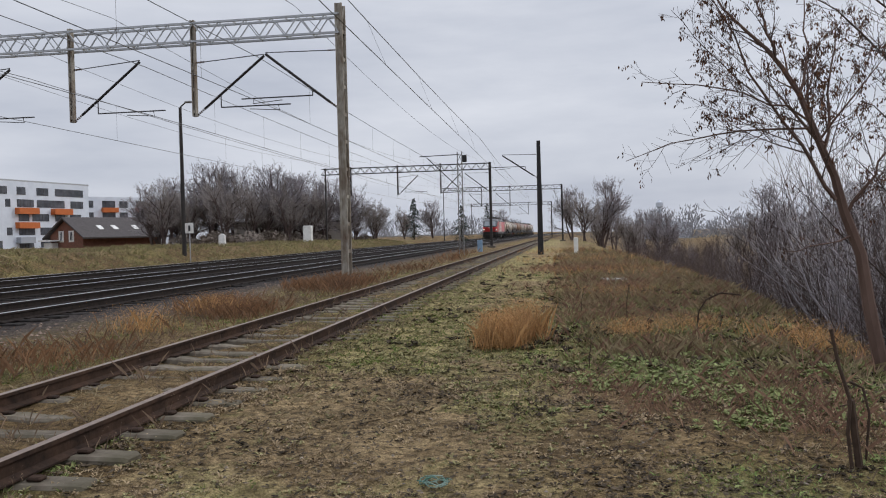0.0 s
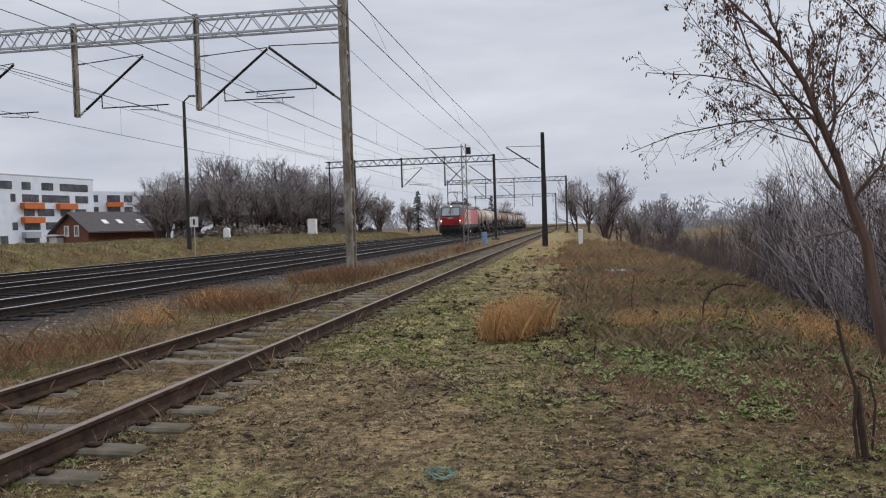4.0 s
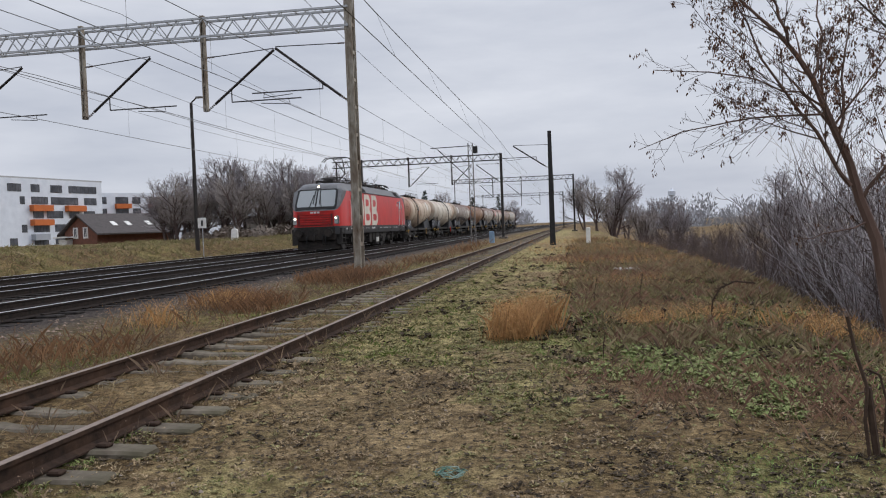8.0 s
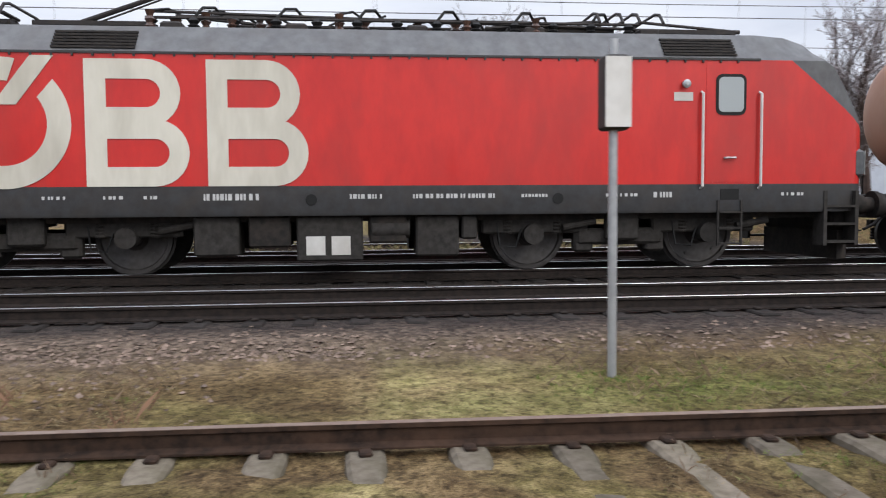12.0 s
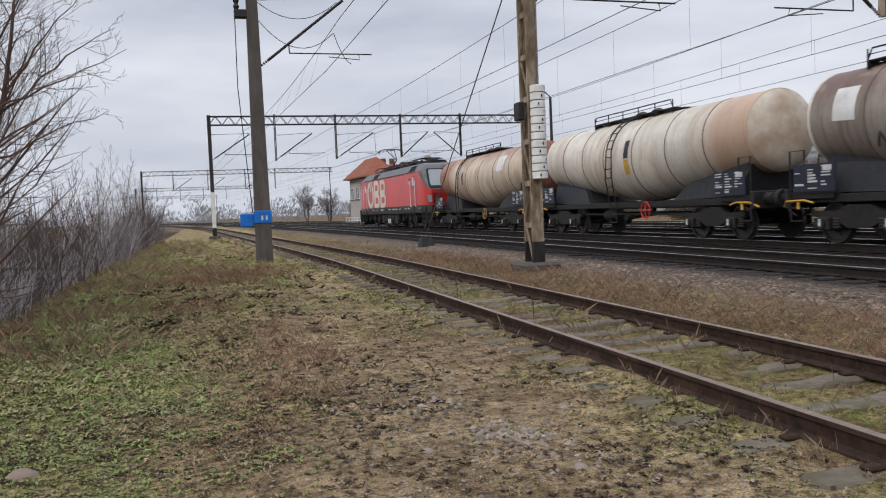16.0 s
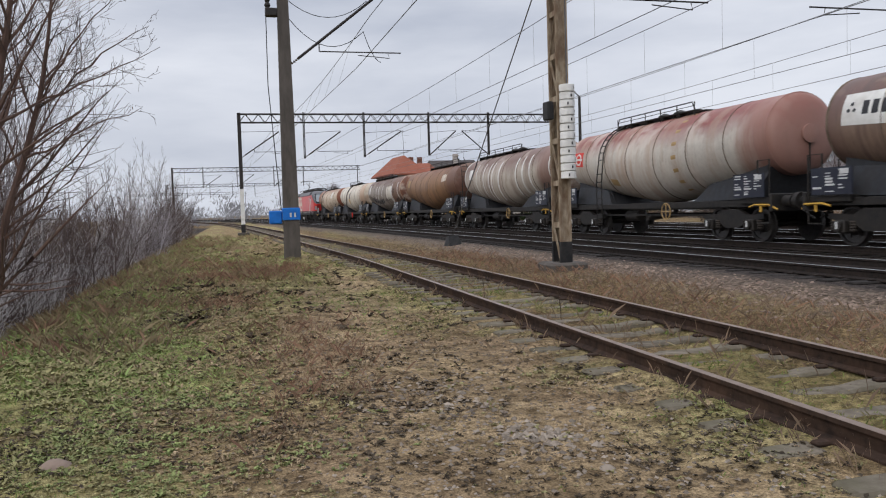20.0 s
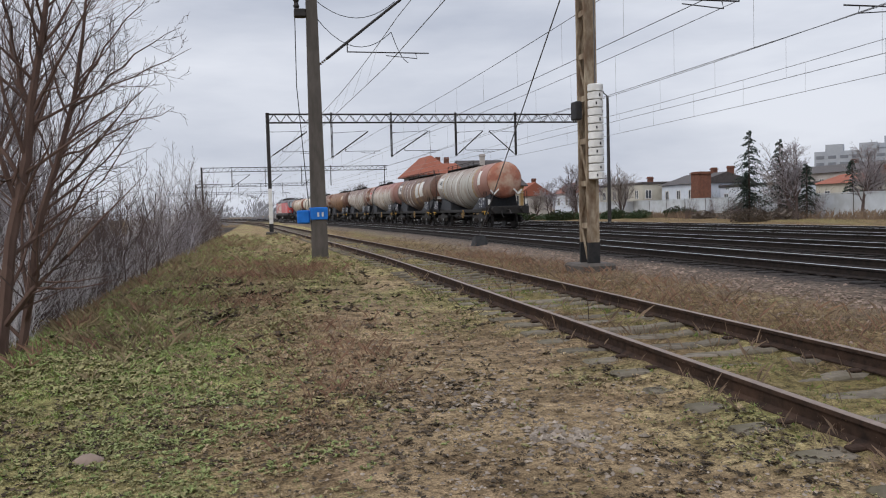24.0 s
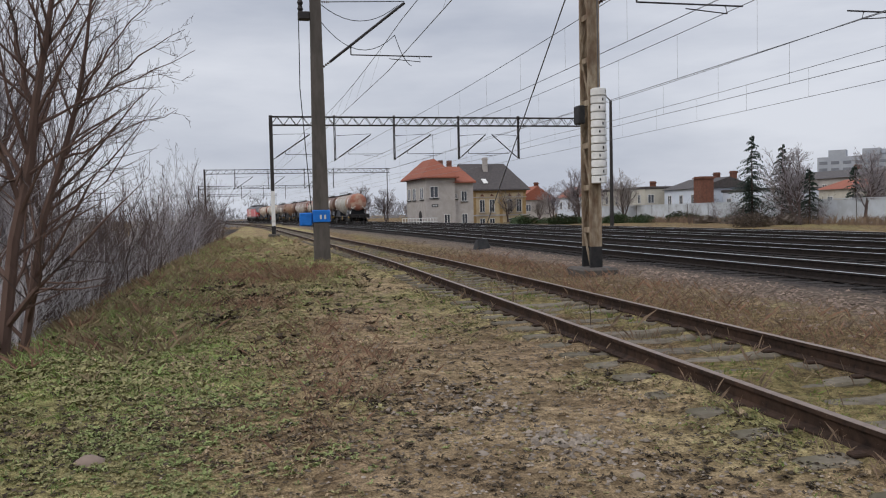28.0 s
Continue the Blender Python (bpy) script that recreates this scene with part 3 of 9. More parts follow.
# portal behind the camera
p2 = portal(-16.9, -7.4, -30.8, 8.85, [(-17.35, 5.75), (-22.7, 5.8), (-28.05, 5.9)],
            [((-17.2, 5.8), (-17.2, 7.6), (-14.9, 7.7), 5.75), ((-22.6, 5.85), (-22.6, 7.6), (-19.9, 7.7), 5.75), ((-27.9, 5.95), (-27.9, 7.6), (-25.4, 7.7), 5.75),
             ((-7.6, 5.8), (-7.6, 7.6), (-10.3, 7.6), 5.75)], "steel_paint_rust", beam_mat="steel_grey", col=(0.42, 0.2))
for o in (-0.21, 0.21):
    g = Geo()
    g.box(-7.4 - 0.14, -7.4 + 0.14, -16.9 + o - 0.036, -16.9 + o + 0.036, -0.1, 0.46)
    part("painted_foot", g, "black_paint", p2, "black painted foot of the column")
# portals further along
portal(83, -7.3, -25.0, 8.6, [(-12.5, 5.6), (-17.1, 5.6), (-22.2, 5.7)], [((-12.4, 5.65), (-12.4, 7.45), (-10.5, 7.55), 5.75), ((-17.0, 5.65), (-17.0, 7.45), (-14.9, 7.6), 5.75), ((-7.4, 5.65), (-7.4, 7.6), (-9.9, 7.6), 6.0)],
       "steel_dark", False, False, "steel_dark")
portal(126, 0.1, -18.6, 8.6, [(-3.0, 5.6), (-8.0, 5.6), (-12.5, 5.6)], [((-8.0, 5.65), (-8.0, 7.45), (-10.2, 7.55), 5.75), ((-12.5, 5.65), (-12.5, 7.45), (-14.5, 7.6), 5.75)], "steel_dark", False, False, "steel_dark")
portal(196, -2.4, -22.0, 8.6, [(-8.0, 5.6), (-12.5, 5.6)], [((-8.0, 5.65), (-8.0, 7.45), (-10.2, 7.55), 5.75)], "steel_dark", False, False, "steel_dark")
portal(-61, -1.15, -27.0, 8.7, [(-5.85, 5.4), (-10.4, 5.45), (-15.5, 5.5), (-20.4, 5.5)],
       [((-5.9, 5.5), (-5.9, 7.3), (-8.6, 7.4), 5.8), ((-10.4, 5.5), (-10.4, 7.3), (-13.3, 7.4), 5.8), ((-15.5, 5.5), (-15.5, 7.3), (-17.7, 7.4), 5.8), ((-20.4, 5.5), (-20.4, 7.3), (-18.2, 7.4), 5.8), ((-1.2, 5.5), (-1.2, 7.4), (-4.0, 7.4), 5.8)],
       "steel_dark", False, False, "steel_dark")
portal(-126, 7.9, -20.0, 8.6, [(3.5, 5.6), (-1.5, 5.6), (-7.0, 5.6), (-11.5, 5.6)], [((3.5, 5.65), (3.5, 7.4), (0.8, 7.5), 5.75), ((-1.5, 5.65), (-1.5, 7.4), (-4.0, 7.5), 5.75), ((-7.0, 5.65), (-7.0, 7.4), (-9.4, 7.5), 5.75)],
       "steel_dark", False, False, "steel_dark")
portal(-190, 13.5, -14.0, 8.6, [(9, 5.6), (4, 5.6), (-1, 5.6), (-6, 5.6)], [((4, 5.65), (4, 7.4), (1.8, 7.5), 5.75)], "steel_dark", False, False, "steel_dark")
portal(-255, 30, -5.0, 8.6, [(22, 5.6), (15, 5.6), (8, 5.6)], [((15, 5.65), (15, 7.4), (12, 7.5), 5.75)], "steel_dark", False, False, "steel_dark")

# ---- the train: materials ----
mat("loco_red", (0.60, 0.022, 0.016), (0.50, 0.016, 0.013), 3, 0.34, 0, 0.02, stretch=(1, 1, 0.4), dirt=(0.33, 0.03, 0.025), dirt_scale=1.1, dirt_amt=0.5, coat=0.15)
mat("loco_dark_red", (0.10, 0.007, 0.007), (0.07, 0.006, 0.006), 4, 0.45, 0, 0.02)
# darker copy of the body red: the front's shade painted in, plus dirt
mat("loco_nose", (0.42, 0.019, 0.016), (0.32, 0.016, 0.014), 5, 0.5, 0, 0.04, dirt=(0.14, 0.02, 0.018), dirt_scale=2.2, dirt_amt=0.7)
mat("loco_roof", (0.14, 0.143, 0.147), (0.10, 0.10, 0.105), 4, 0.5, 0, 0.03, dirt=(0.10, 0.09, 0.085), dirt_scale=1.4)
mat("loco_skirt", (0.052, 0.053, 0.056), (0.040, 0.039, 0.039), 5, 0.55, 0, 0.05, dirt=(0.065, 0.055, 0.047), dirt_scale=2)
mat("emblem_cream", (0.66, 0.63, 0.54), (0.60, 0.57, 0.48), 4, 0.45, 0, 0.02, stretch=(1, 1, 0.3), dirt=(0.32, 0.29, 0.23), dirt_amt=0.55)
mat("bogie_steel", (0.02, 0.019, 0.018), (0.035, 0.03, 0.027), 9, 0.75, 0.1, 0.3, dirt=(0.075, 0.06, 0.048), dirt_scale=3)
mat("bogie_grey", (0.050, 0.046, 0.043), (0.028, 0.026, 0.024), 9, 0.75, 0.1, 0.3, dirt=(0.04, 0.035, 0.03), dirt_scale=3)
mat("wheel_steel", (0.085, 0.08, 0.077), (0.055, 0.05, 0.047), 9, 0.5, 0.6, 0.1)
mat("wheel_tread", (0.4, 0.4, 0.4), (0.3, 0.3, 0.3), 9, 0.3, 0.9, 0.05)
mat("rubber_black", (0.012, 0.012, 0.012), None, 9, 0.6, 0, 0.05)
mat("frame_black", (0.016, 0.0155, 0.0155), (0.03, 0.026, 0.023), 7, 0.6, 0.1, 0.2, dirt=(0.032, 0.026, 0.021), dirt_scale=1.5)
mat("frame_grey", (0.030, 0.032, 0.037), (0.020, 0.021, 0.024), 6, 0.6, 0.1, 0.2, dirt=(0.035, 0.03, 0.028), dirt_scale=1.5)
mat("board_navy", (0.018, 0.021, 0.034), (0.026, 0.028, 0.04), 5, 0.5, 0, 0.05)
mat("text_white", (0.55, 0.55, 0.54), (0.45, 0.45, 0.44), 8, 0.6, 0, 0)
mat("stencil_dark", (0.03, 0.03, 0.034), None, 8, 0.6, 0, 0)
mat("panel_white", (0.66, 0.65, 0.62), (0.56, 0.55, 0.52), 3, 0.5, 0, 0.02, dirt=(0.3, 0.25, 0.2), dirt_amt=0.4)
mat("panel_ochre", (0.36, 0.24, 0.10), (0.28, 0.18, 0.08), 3, 0.5, 0, 0.02)
mat("panel_orange", (0.55, 0.16, 0.02), (0.45, 0.13, 0.02), 4, 0.5, 0, 0.02)
mat("lamp_housing", (0.10, 0.105, 0.11), (0.06, 0.065, 0.07), 6, 0.3, 0.0, 0)
mat("lamp_glass", (0.38, 0.39, 0.38), (0.26, 0.27, 0.27), 9, 0.15, 0, 0)
mat("seat_dark", (0.02, 0.02, 0.022), None, 6, 0.7)
glow("headlight", (1.0, 0.80, 0.52), 9.0)


def glass_mat(name, colour, rough=0.03):
    m, nt, b = nodes_of(name)
    b.inputs["Base Color"].default_value = (*colour, 1)
    b.inputs["Roughness"].default_value = rough
    b.inputs["IOR"].default_value = 1.5
    b.inputs["Specular IOR Level"].default_value = 0.9
    b.inputs["Coat Weight"].default_value = 0.6
    b.inputs["Coat Roughness"].default_value = 0.02
    return m


# windscreen base is lightened to paint in the reflected sky
glass_mat("windscreen", (0.15, 0.17, 0.175))
glass_mat("side_glass", (0.32, 0.35, 0.35))


def tank_mat(name, top, belly, stain, split=2.9, soft=0.5, streak=0.7, along=0.3, ends=None, end_y=5.0):
    """Weathered tank paint: a tone above, a tone below, and run-off streaks down the shell."""
    m, nt, b = nodes_of(name)
    vec = scaled(nt, 1, 1, 1)
    sep = add(nt, "ShaderNodeSeparateXYZ")
    nt.links.new(vec, sep.inputs[0])
    big, bh = noise_ramp(nt, scaled(nt, 0.6, 0.6, 0.6), 1.0, (0, 0, 0), (1, 1, 1), 0.3, 0.7)
    addn = add(nt, "ShaderNodeMath", {1: along * 3.0}, operation="MULTIPLY")
    nt.links.new(bh, addn.inputs[0])
    s = add(nt, "ShaderNodeMath", operation="ADD")
    nt.links.new(sep.outputs[2], s.inputs[0])
    nt.links.new(addn.outputs[0], s.inputs[1])
    mr = add(nt, "ShaderNodeMapRange", {1: split + along * 1.5 - soft, 2: split + along * 1.5 + soft})
    nt.links.new(s.outputs[0], mr.inputs[0])
    c0, h = noise_ramp(nt, vec, 9, tuple(v * 0.88 for v in belly), belly, detail=6)
    c1, _ = noise_ramp(nt, vec, 7, tuple(v * 0.82 for v in top), top, detail=6)
    col = mixc(nt, c0, c1, mr.outputs[0])
    _, st = noise_ramp(nt, scaled(nt, 0.3, 1.7, 0.28), 1.4, (0, 0, 0), (1, 1, 1), detail=6)
    r2 = add(nt, "ShaderNodeMapRange", {1: 0.46, 2: 0.66, 4: streak})
    nt.links.new(st, r2.inputs[0])
    col = mixc(nt, col, stain, r2.outputs[0])
    _, pt = noise_ramp(nt, scaled(nt, 1, 1, 1), 0.8, (0, 0, 0), (1, 1, 1), detail=3)
    r3 = add(nt, "ShaderNodeMapRange", {1: 0.52, 2: 0.6, 4: 0.35})
    nt.links.new(pt, r3.inputs[0])
    col = mixc(nt, col, tuple(min(1, v * 1.25) for v in belly), r3.outputs[0])
    # rusty end of the shell, with a ragged border
    er = add(nt, "ShaderNodeMapRange", {1: end_y - 0.5, 2: end_y + 0.5, 4: 0.85} if end_y > 0 else {1: end_y + 0.5, 2: end_y - 0.5, 4: 0.85})
    ey = add(nt, "ShaderNodeMath", {1: 1.6}, operation="MULTIPLY_ADD")
    nt.links.new(st, ey.inputs[0])
    nt.links.new(sep.outputs[1], ey.inputs[2])
    nt.links.new(ey.outputs[0], er.inputs[0])
    col = mixc(nt, col, ends, er.outputs[0])
    # fine grime and dark run lines
    _, gr = noise_ramp(nt, scaled(nt, 1.2, 4.0, 0.6), 1.6, (0, 0, 0), (1, 1, 1), detail=7)
    r4 = add(nt, "ShaderNodeMapRange", {1: 0.55, 2: 0.78, 4: 0.4})
    nt.links.new(gr, r4.inputs[0])
    col = mixc(nt, col, tuple(v * 0.45 for v in stain), r4.outputs[0])
    nt.links.new(col, b.inputs["Base Color"])
    b.inputs["Roughness"].default_value = 0.55
    bump(nt, b, h, 0.08)
    return m


TANKS = [
    ("tank_tan", (0.25, 0.12, 0.07), (0.52, 0.43, 0.33), (0.30, 0.17, 0.10), 3.45, (0.27, 0.12, 0.07), -3.0),
    ("tank_cream", (0.46, 0.40, 0.32), (0.60, 0.55, 0.47), (0.38, 0.28, 0.19), 3.6, (0.42, 0.27, 0.18), 5.0),
    ("tank_umber", (0.135, 0.068, 0.046), (0.27, 0.23, 0.19), (0.10, 0.056, 0.04), 3.2, (0.16, 0.075, 0.045), 4.2),
    ("tank_rust", (0.20, 0.085, 0.042), (0.24, 0.125, 0.058), (0.10, 0.05, 0.03), 3.3, (0.12, 0.055, 0.035), 5.0),
    ("tank_streaked", (0.155, 0.085, 0.066), (0.43, 0.375, 0.31), (0.17, 0.095, 0.068), 3.0, (0.19, 0.10, 0.075), 5.6),
    ("tank_two_tone", (0.22, 0.055, 0.042), (0.50, 0.46, 0.40), (0.34, 0.23, 0.16), 3.1, (0.24, 0.10, 0.075), 5.8),
    ("tank_brown", (0.13, 0.062, 0.045), (0.24, 0.16, 0.115), (0.075, 0.042, 0.032), 3.0, (0.10, 0.05, 0.04), -4.8),
    ("tank_grey", (0.22, 0.15, 0.12), (0.40, 0.385, 0.34), (0.22, 0.14, 0.095), 3.4, (0.27, 0.11, 0.075), 4.4),
]
for n_, a_, b_, c_, s_, e_, y_ in TANKS:
    tank_mat(n_, a_, b_, c_, s_, 0.32, ends=e_, end_y=y_)
mat("tank_seam", (0.10, 0.075, 0.055), (0.16, 0.12, 0.09), 6, 0.7)
mat("tank_head_brown", (0.22, 0.085, 0.055), (0.17, 0.065, 0.042), 4, 0.6, 0, 0.08, dirt=(0.36, 0.19, 0.11), dirt_scale=1.1)

mat("head_cream", (0.52, 0.46, 0.38), (0.42, 0.35, 0.27), 3, 0.55, 0, 0.05, dirt=(0.30, 0.18, 0.11), dirt_scale=1.0, dirt_amt=0.8)
mat("head_blotch", (0.21, 0.085, 0.05), (0.13, 0.06, 0.042), 2.5, 0.6, 0, 0.08, dirt=(0.52, 0.47, 0.39), dirt_scale=1.3, dirt_amt=1.0)
mat("head_umber", (0.14, 0.07, 0.05), (0.10, 0.05, 0.037), 3, 0.6, 0, 0.08, dirt=(0.24, 0.18, 0.14), dirt_scale=1.1, dirt_amt=0.7)
mat("head_rust_patch", (0.34, 0.13, 0.08), (0.26, 0.10, 0.065), 3, 0.6, 0, 0.08, dirt=(0.50, 0.40, 0.30), dirt_scale=1.0, dirt_amt=0.9)
WHEELSETS = {"loco": [], "wagon": []}


def wheelset(parent, y, r, kind, half=0.68):
    """Two wheels on one axle; its turn is keyed at the end."""
    ws = new("wheelset")
    ws.parent = parent
    ws.matrix_parent_inverse = pose(0, y, r)
    g = Geo()
    g.tube((-0.98, 0, 0), (0.98, 0, 0), 0.08, n=10)
    part("axle", g, "bogie_steel", ws)
    for s in (1, -1):
        g = Geo()
        x = lambda a: (half + 0.0) * s + a * s
        prof = [(x(0.0), r + 0.03), (x(0.025), r + 0.03), (x(0.035), r), (x(0.135), r - 0.004), (x(0.14), r - 0.07), (x(0.10), r - 0.09), (x(0.085), 0.22), (x(0.16), 0.16), (x(0.16), 0.0)]
        g.lathe(prof, 28, "x")
        for k in range(5):
            a = 2 * math.pi * k / 5
            c, d = (r - 0.2) * math.cos(a), (r - 0.2) * math.sin(a)
            g.tube((x(0.085), c, d), (x(0.115), c, d), 0.035, n=6)
        part("wheel", g, "wheel_steel", ws, smooth=35)
    WHEELSETS[kind].append(ws)
    return ws


# ---- locomotive ----
def arc(cx, cy, r, a0, a1, n):
    return [(cx + r * math.cos(a0 + (a1 - a0) * i / n), cy + r * math.sin(a0 + (a1 - a0) * i / n)) for i in range(n + 1)]


def ring_plate(g, outer, inner, place, depth=0.012):
    n = len(outer)
    a, b = [place(*p, depth) for p in outer], [place(*p, depth) for p in inner]
    for i in range(n - 1):
        g.face(a[i], a[i + 1], b[i + 1], b[i])
    c, d = [place(*p, 0) for p in outer], [place(*p, 0) for p in inner]
    for i in range(n - 1):
        g.face(c[i], c[i + 1], a[i + 1], a[i])
        g.face(b[i], b[i + 1], d[i + 1], d[i])


def lobe(g, u0, v0, v1, width, t, place):
    """One bow of the emblem: a flat back and a round front, with a window of the same form."""
    h = (v1 - v0) / 2
    o = [(u0, v0)] + arc(u0 + width - h, v0 + h, h, -math.pi / 2, math.pi / 2, 14) + [(u0, v1)]
    k = h - t
    i = [(u0 + t * 1.05, v0 + t)] + arc(u0 + width - h, v0 + h, k, -math.pi / 2, math.pi / 2, 14) + [(u0 + t * 1.05, v1 - t)]
    o.append(o[0])
    i.append(i[0])
    ring_plate(g, o, i, place)


def loco():
    lo = thing("locomotive", "red electric locomotive with grey roof and big cream emblem", "locomotive")
    W = 1.49
    ends = [(8.98, 1.12, 2.33), (8.95, 1.22, 2.38), (8.85, 1.33, 2.54), (8.7, 1.40, 2.78), (8.5, 1.44, 3.10), (8.3, 1.46, 3.42), (8.15, 1.475, 3.66), (7.95, 1.485, 3.80), (7.6, W, 3.91), (7.1, W, 3.95)]
    secs = [(-a, w, z) for a, w, z in ends] + [(y, W, 3.95) for y in (-5, -2.6, 0, 2.6, 5)] + [(a, w, z) for a, w, z in reversed(ends)]
    rings = []
    for y, w, zt in secs:
        zs = min(3.45, zt - 0.06)
        half = [(w - 0.02, 0.95), (w, 1.0), (w, 1.42), (w, 1.9), (w, zs), (w - 0.02, zs + 0.02), (max(0.4, w - 0.40), zt - 0.015), (w * 0.5, zt + 0.02)]
        rings.append([(x, y, z) for x, z in half] + [(-x, y, z) for x, z in reversed(half)])
    g = Geo().quads(rings)
    me = mesh_of("body", g, ["loco_red", "loco_roof", "loco_skirt"])
    bm = bmesh.new()
    bm.from_mesh(me)
    for s in (-1, 1):
        for co, no in (((0, s * 8.95, 2.33), (0, s * 0.80, 1.0)),):
            bmesh.ops.bisect_plane(bm, geom=bm.verts[:] + bm.edges[:] + bm.faces[:], plane_co=co, plane_no=no)
    for f in bm.faces:
        c = f.calc_center_median()
        a = abs(c.y)
        roof = c.z > 3.44 or (a > 6.9 and c.z > 2.33 + (8.95 - a) * 0.80)
        f.material_index = 2 if c.z < 1.42 else 1 if roof else 0
    bm.to_mesh(me)
    bm.free()
    me.polygons.foreach_set("use_smooth", [True] * len(me.polygons))
    me.set_sharp_from_angle(angle=radians(28))
    body = part("body", me, None, lo, "red body with grey roof band and dark grey skirt")
    # emblem on both sides
    for s in (1, -1):
        place = lambda u, v, w, s=s: (s * (W + 0.002 + w), u if s > 0 else u, v)
        g = Geo()
        cy, cz, R1, R2 = -4.92, 2.38, 0.99, 0.64
        ring_plate(g, arc(cy, cz, R1, radians(78), radians(402), 60), arc(cy, cz, R2, radians(82), radians(398), 60), place)
        part("emblem_ring", g, "emblem_cream", lo, "cream ring emblem on the red side")
        g = Geo()
        g.shape([(-5.06, 2.66), (-4.72, 2.66), (-4.16, 3.40), (-4.50, 3.40)], place, 0.014)
        part("emblem_bar", g, "emblem_cream", lo)
        for u in (-3.73, -1.92):
            g = Geo()
            lobe(g, u, 2.33, 3.36, 1.42, 0.30, place)
            part("emblem_lobe", g, "emblem_cream", lo)
            g = Geo()
            lobe(g, u, 1.42, 2.45, 1.54, 0.30, lambda a, b, c, s=s: (s * (W + 0.0045 + c), a, b))
            part("emblem_lobe", g, "emblem_cream", lo)
    for s in (1, -1):
        X = lambda w, s=s: s * (W + w)
        bx = lambda g, a, b, y0, y1, z0, z1, c=0.0, s=s: g.box(min(s * (W + a), s * (W + b)), max(s * (W + a), s * (W + b)), y0, y1, z0, z1, c)
        for e in (-1, 1):
            c = 6.5 * e
            g = Geo()
            bx(g, -0.02, 0.006, c - 0.42, c + 0.42, 1.45, 3.40)
            door = part("cab_door", g, "loco_red", lo)
            g = Geo()
            rounded = lambda hw, z0, z1, r: [q for cx, cz, a in ((hw - r, z0 + r, -1.5708), (hw - r, z1 - r, 0.0), (r - hw, z1 - r, 1.5708), (r - hw, z0 + r, 3.1416)) for q in arc(cx, cz, r, a, a + 1.5708, 5)]
            g.shape(rounded(0.26, 2.55, 3.22, 0.11), lambda u, v, o, s=s, c=c: (s * (W + o), c + u, v), 0.018)
            part("window_seal", g, "rubber_black", door)
            g = Geo()
            g.shape(rounded(0.215, 2.60, 3.17, 0.08), lambda u, v, o, s=s, c=c: (s * (W + o), c + u, v), 0.024)
            part("window_pane", g, "side_glass", door)
            g = Geo()
            g.tube((X(0.06), c - 0.1, 1.85), (X(0.06), c + 0.08, 1.85), 0.018, n=8)
            g.tube((X(0.0), c - 0.1, 1.85), (X(0.07), c - 0.1, 1.85), 0.018, n=8)
            part("door_handle", g, "galvanised", door, "steel lever handle")
            for d in (-0.5, 0.5):
                g = Geo()
                g.pipe([(X(-0.01), c + d, 1.35), (X(0.07), c + d, 1.38), (X(0.07), c + d, 2.9), (X(-0.01), c + d, 2.93)], 0.022, 8)
                part("handrail", g, "panel_white", lo, "pale vertical grab rail")
            g = Geo()
            for z in (0.42, 0.68, 0.94):
                bx(g, -0.02, 0.05, c - 0.19, c + 0.19, z, z + 0.03)
            for d in (-0.2, 0.2):
                bx(g, -0.01, 0.03, c + d - 0.015, c + d + 0.015, 0.40, 1.15)
            part("cab_ladder", g, "bogie_grey", lo)
            g = Geo()
            bx(g, -0.02, 0.006, c - 0.16, c + 0.16, 1.16, 1.34)
            part("step_recess", g, "rubber_black", lo)
            g = Geo()
            bx(g, 0.0, 0.012, c - 0.36 * e - 0.45 * e - 0.16, c - 0.81 * e + 0.16, 2.78, 2.92)
            part("number_plate", g, "panel_white", lo)
            g = Geo()
            g.lathe([(0, 0.06), (0.08, 0.07), (0.1, 0.03)], 12, "x", (X(0.0) if s > 0 else X(0.1), c - 0.78 * -e * -1, 3.05))
            part("side_lamp", g, "galvanised", lo)
        # writing on the skirt, as bars
        rt_ = random.Random(17)
        for y0, w, h in ((-7.9, 0.3, 0.10), (-6.9, 0.35, 0.08), (-4.4, 0.32, 0.05), (-3.5, 0.25, 0.05), (-2.9, 0.2, 0.05), (-2.0, 0.8, 0.10), (0.25, 0.5, 0.07), (1.25, 1.3, 0.07), (3.0, 0.4, 0.05), (4.4, 0.5, 0.05), (5.2, 0.3, 0.09), (7.4, 0.4, 0.05)):
            g = Geo()
            y = y0
            while y < y0 + w:
                d_ = rt_.uniform(0.025, 0.06)
                bx(g, 0.0, 0.005, y, y + d_, 1.25 - h / 2, 1.25 + h / 2)
                y += d_ + rt_.choice((0.018, 0.018, 0.05))
            part("lettering_bar", g, "text_white", lo)
        # flat black discs stand in for the dark round holes in the skirt
        for y0 in (-7.55, -0.35, 3.6):
            g = Geo()
            g.lathe([(0, 0.09), (0.012, 0.09)], 14, "x", (X(0.0) if s > 0 else X(0.012), y0, 1.2))
            part("filler_cap", g, "rubber_black", lo)
        # vents along the roof edge
        for y0 in (-3.6, 6.0):
            g = Geo()
            for k in range(6):
                z = 3.53 + k * 0.055
                xx = W - 0.03 - (z - 3.47) * 0.82
                g.box(min(s * xx, s * (xx + 0.04)), max(s * xx, s * (xx + 0.04)), y0 - 0.62, y0 + 0.62, z, z + 0.03)
            part("roof_vent", g, "steel_dark", lo)
        g = Geo()
        bx(g, -0.01, 0.02, -7.0, 7.0, 3.44, 3.475)
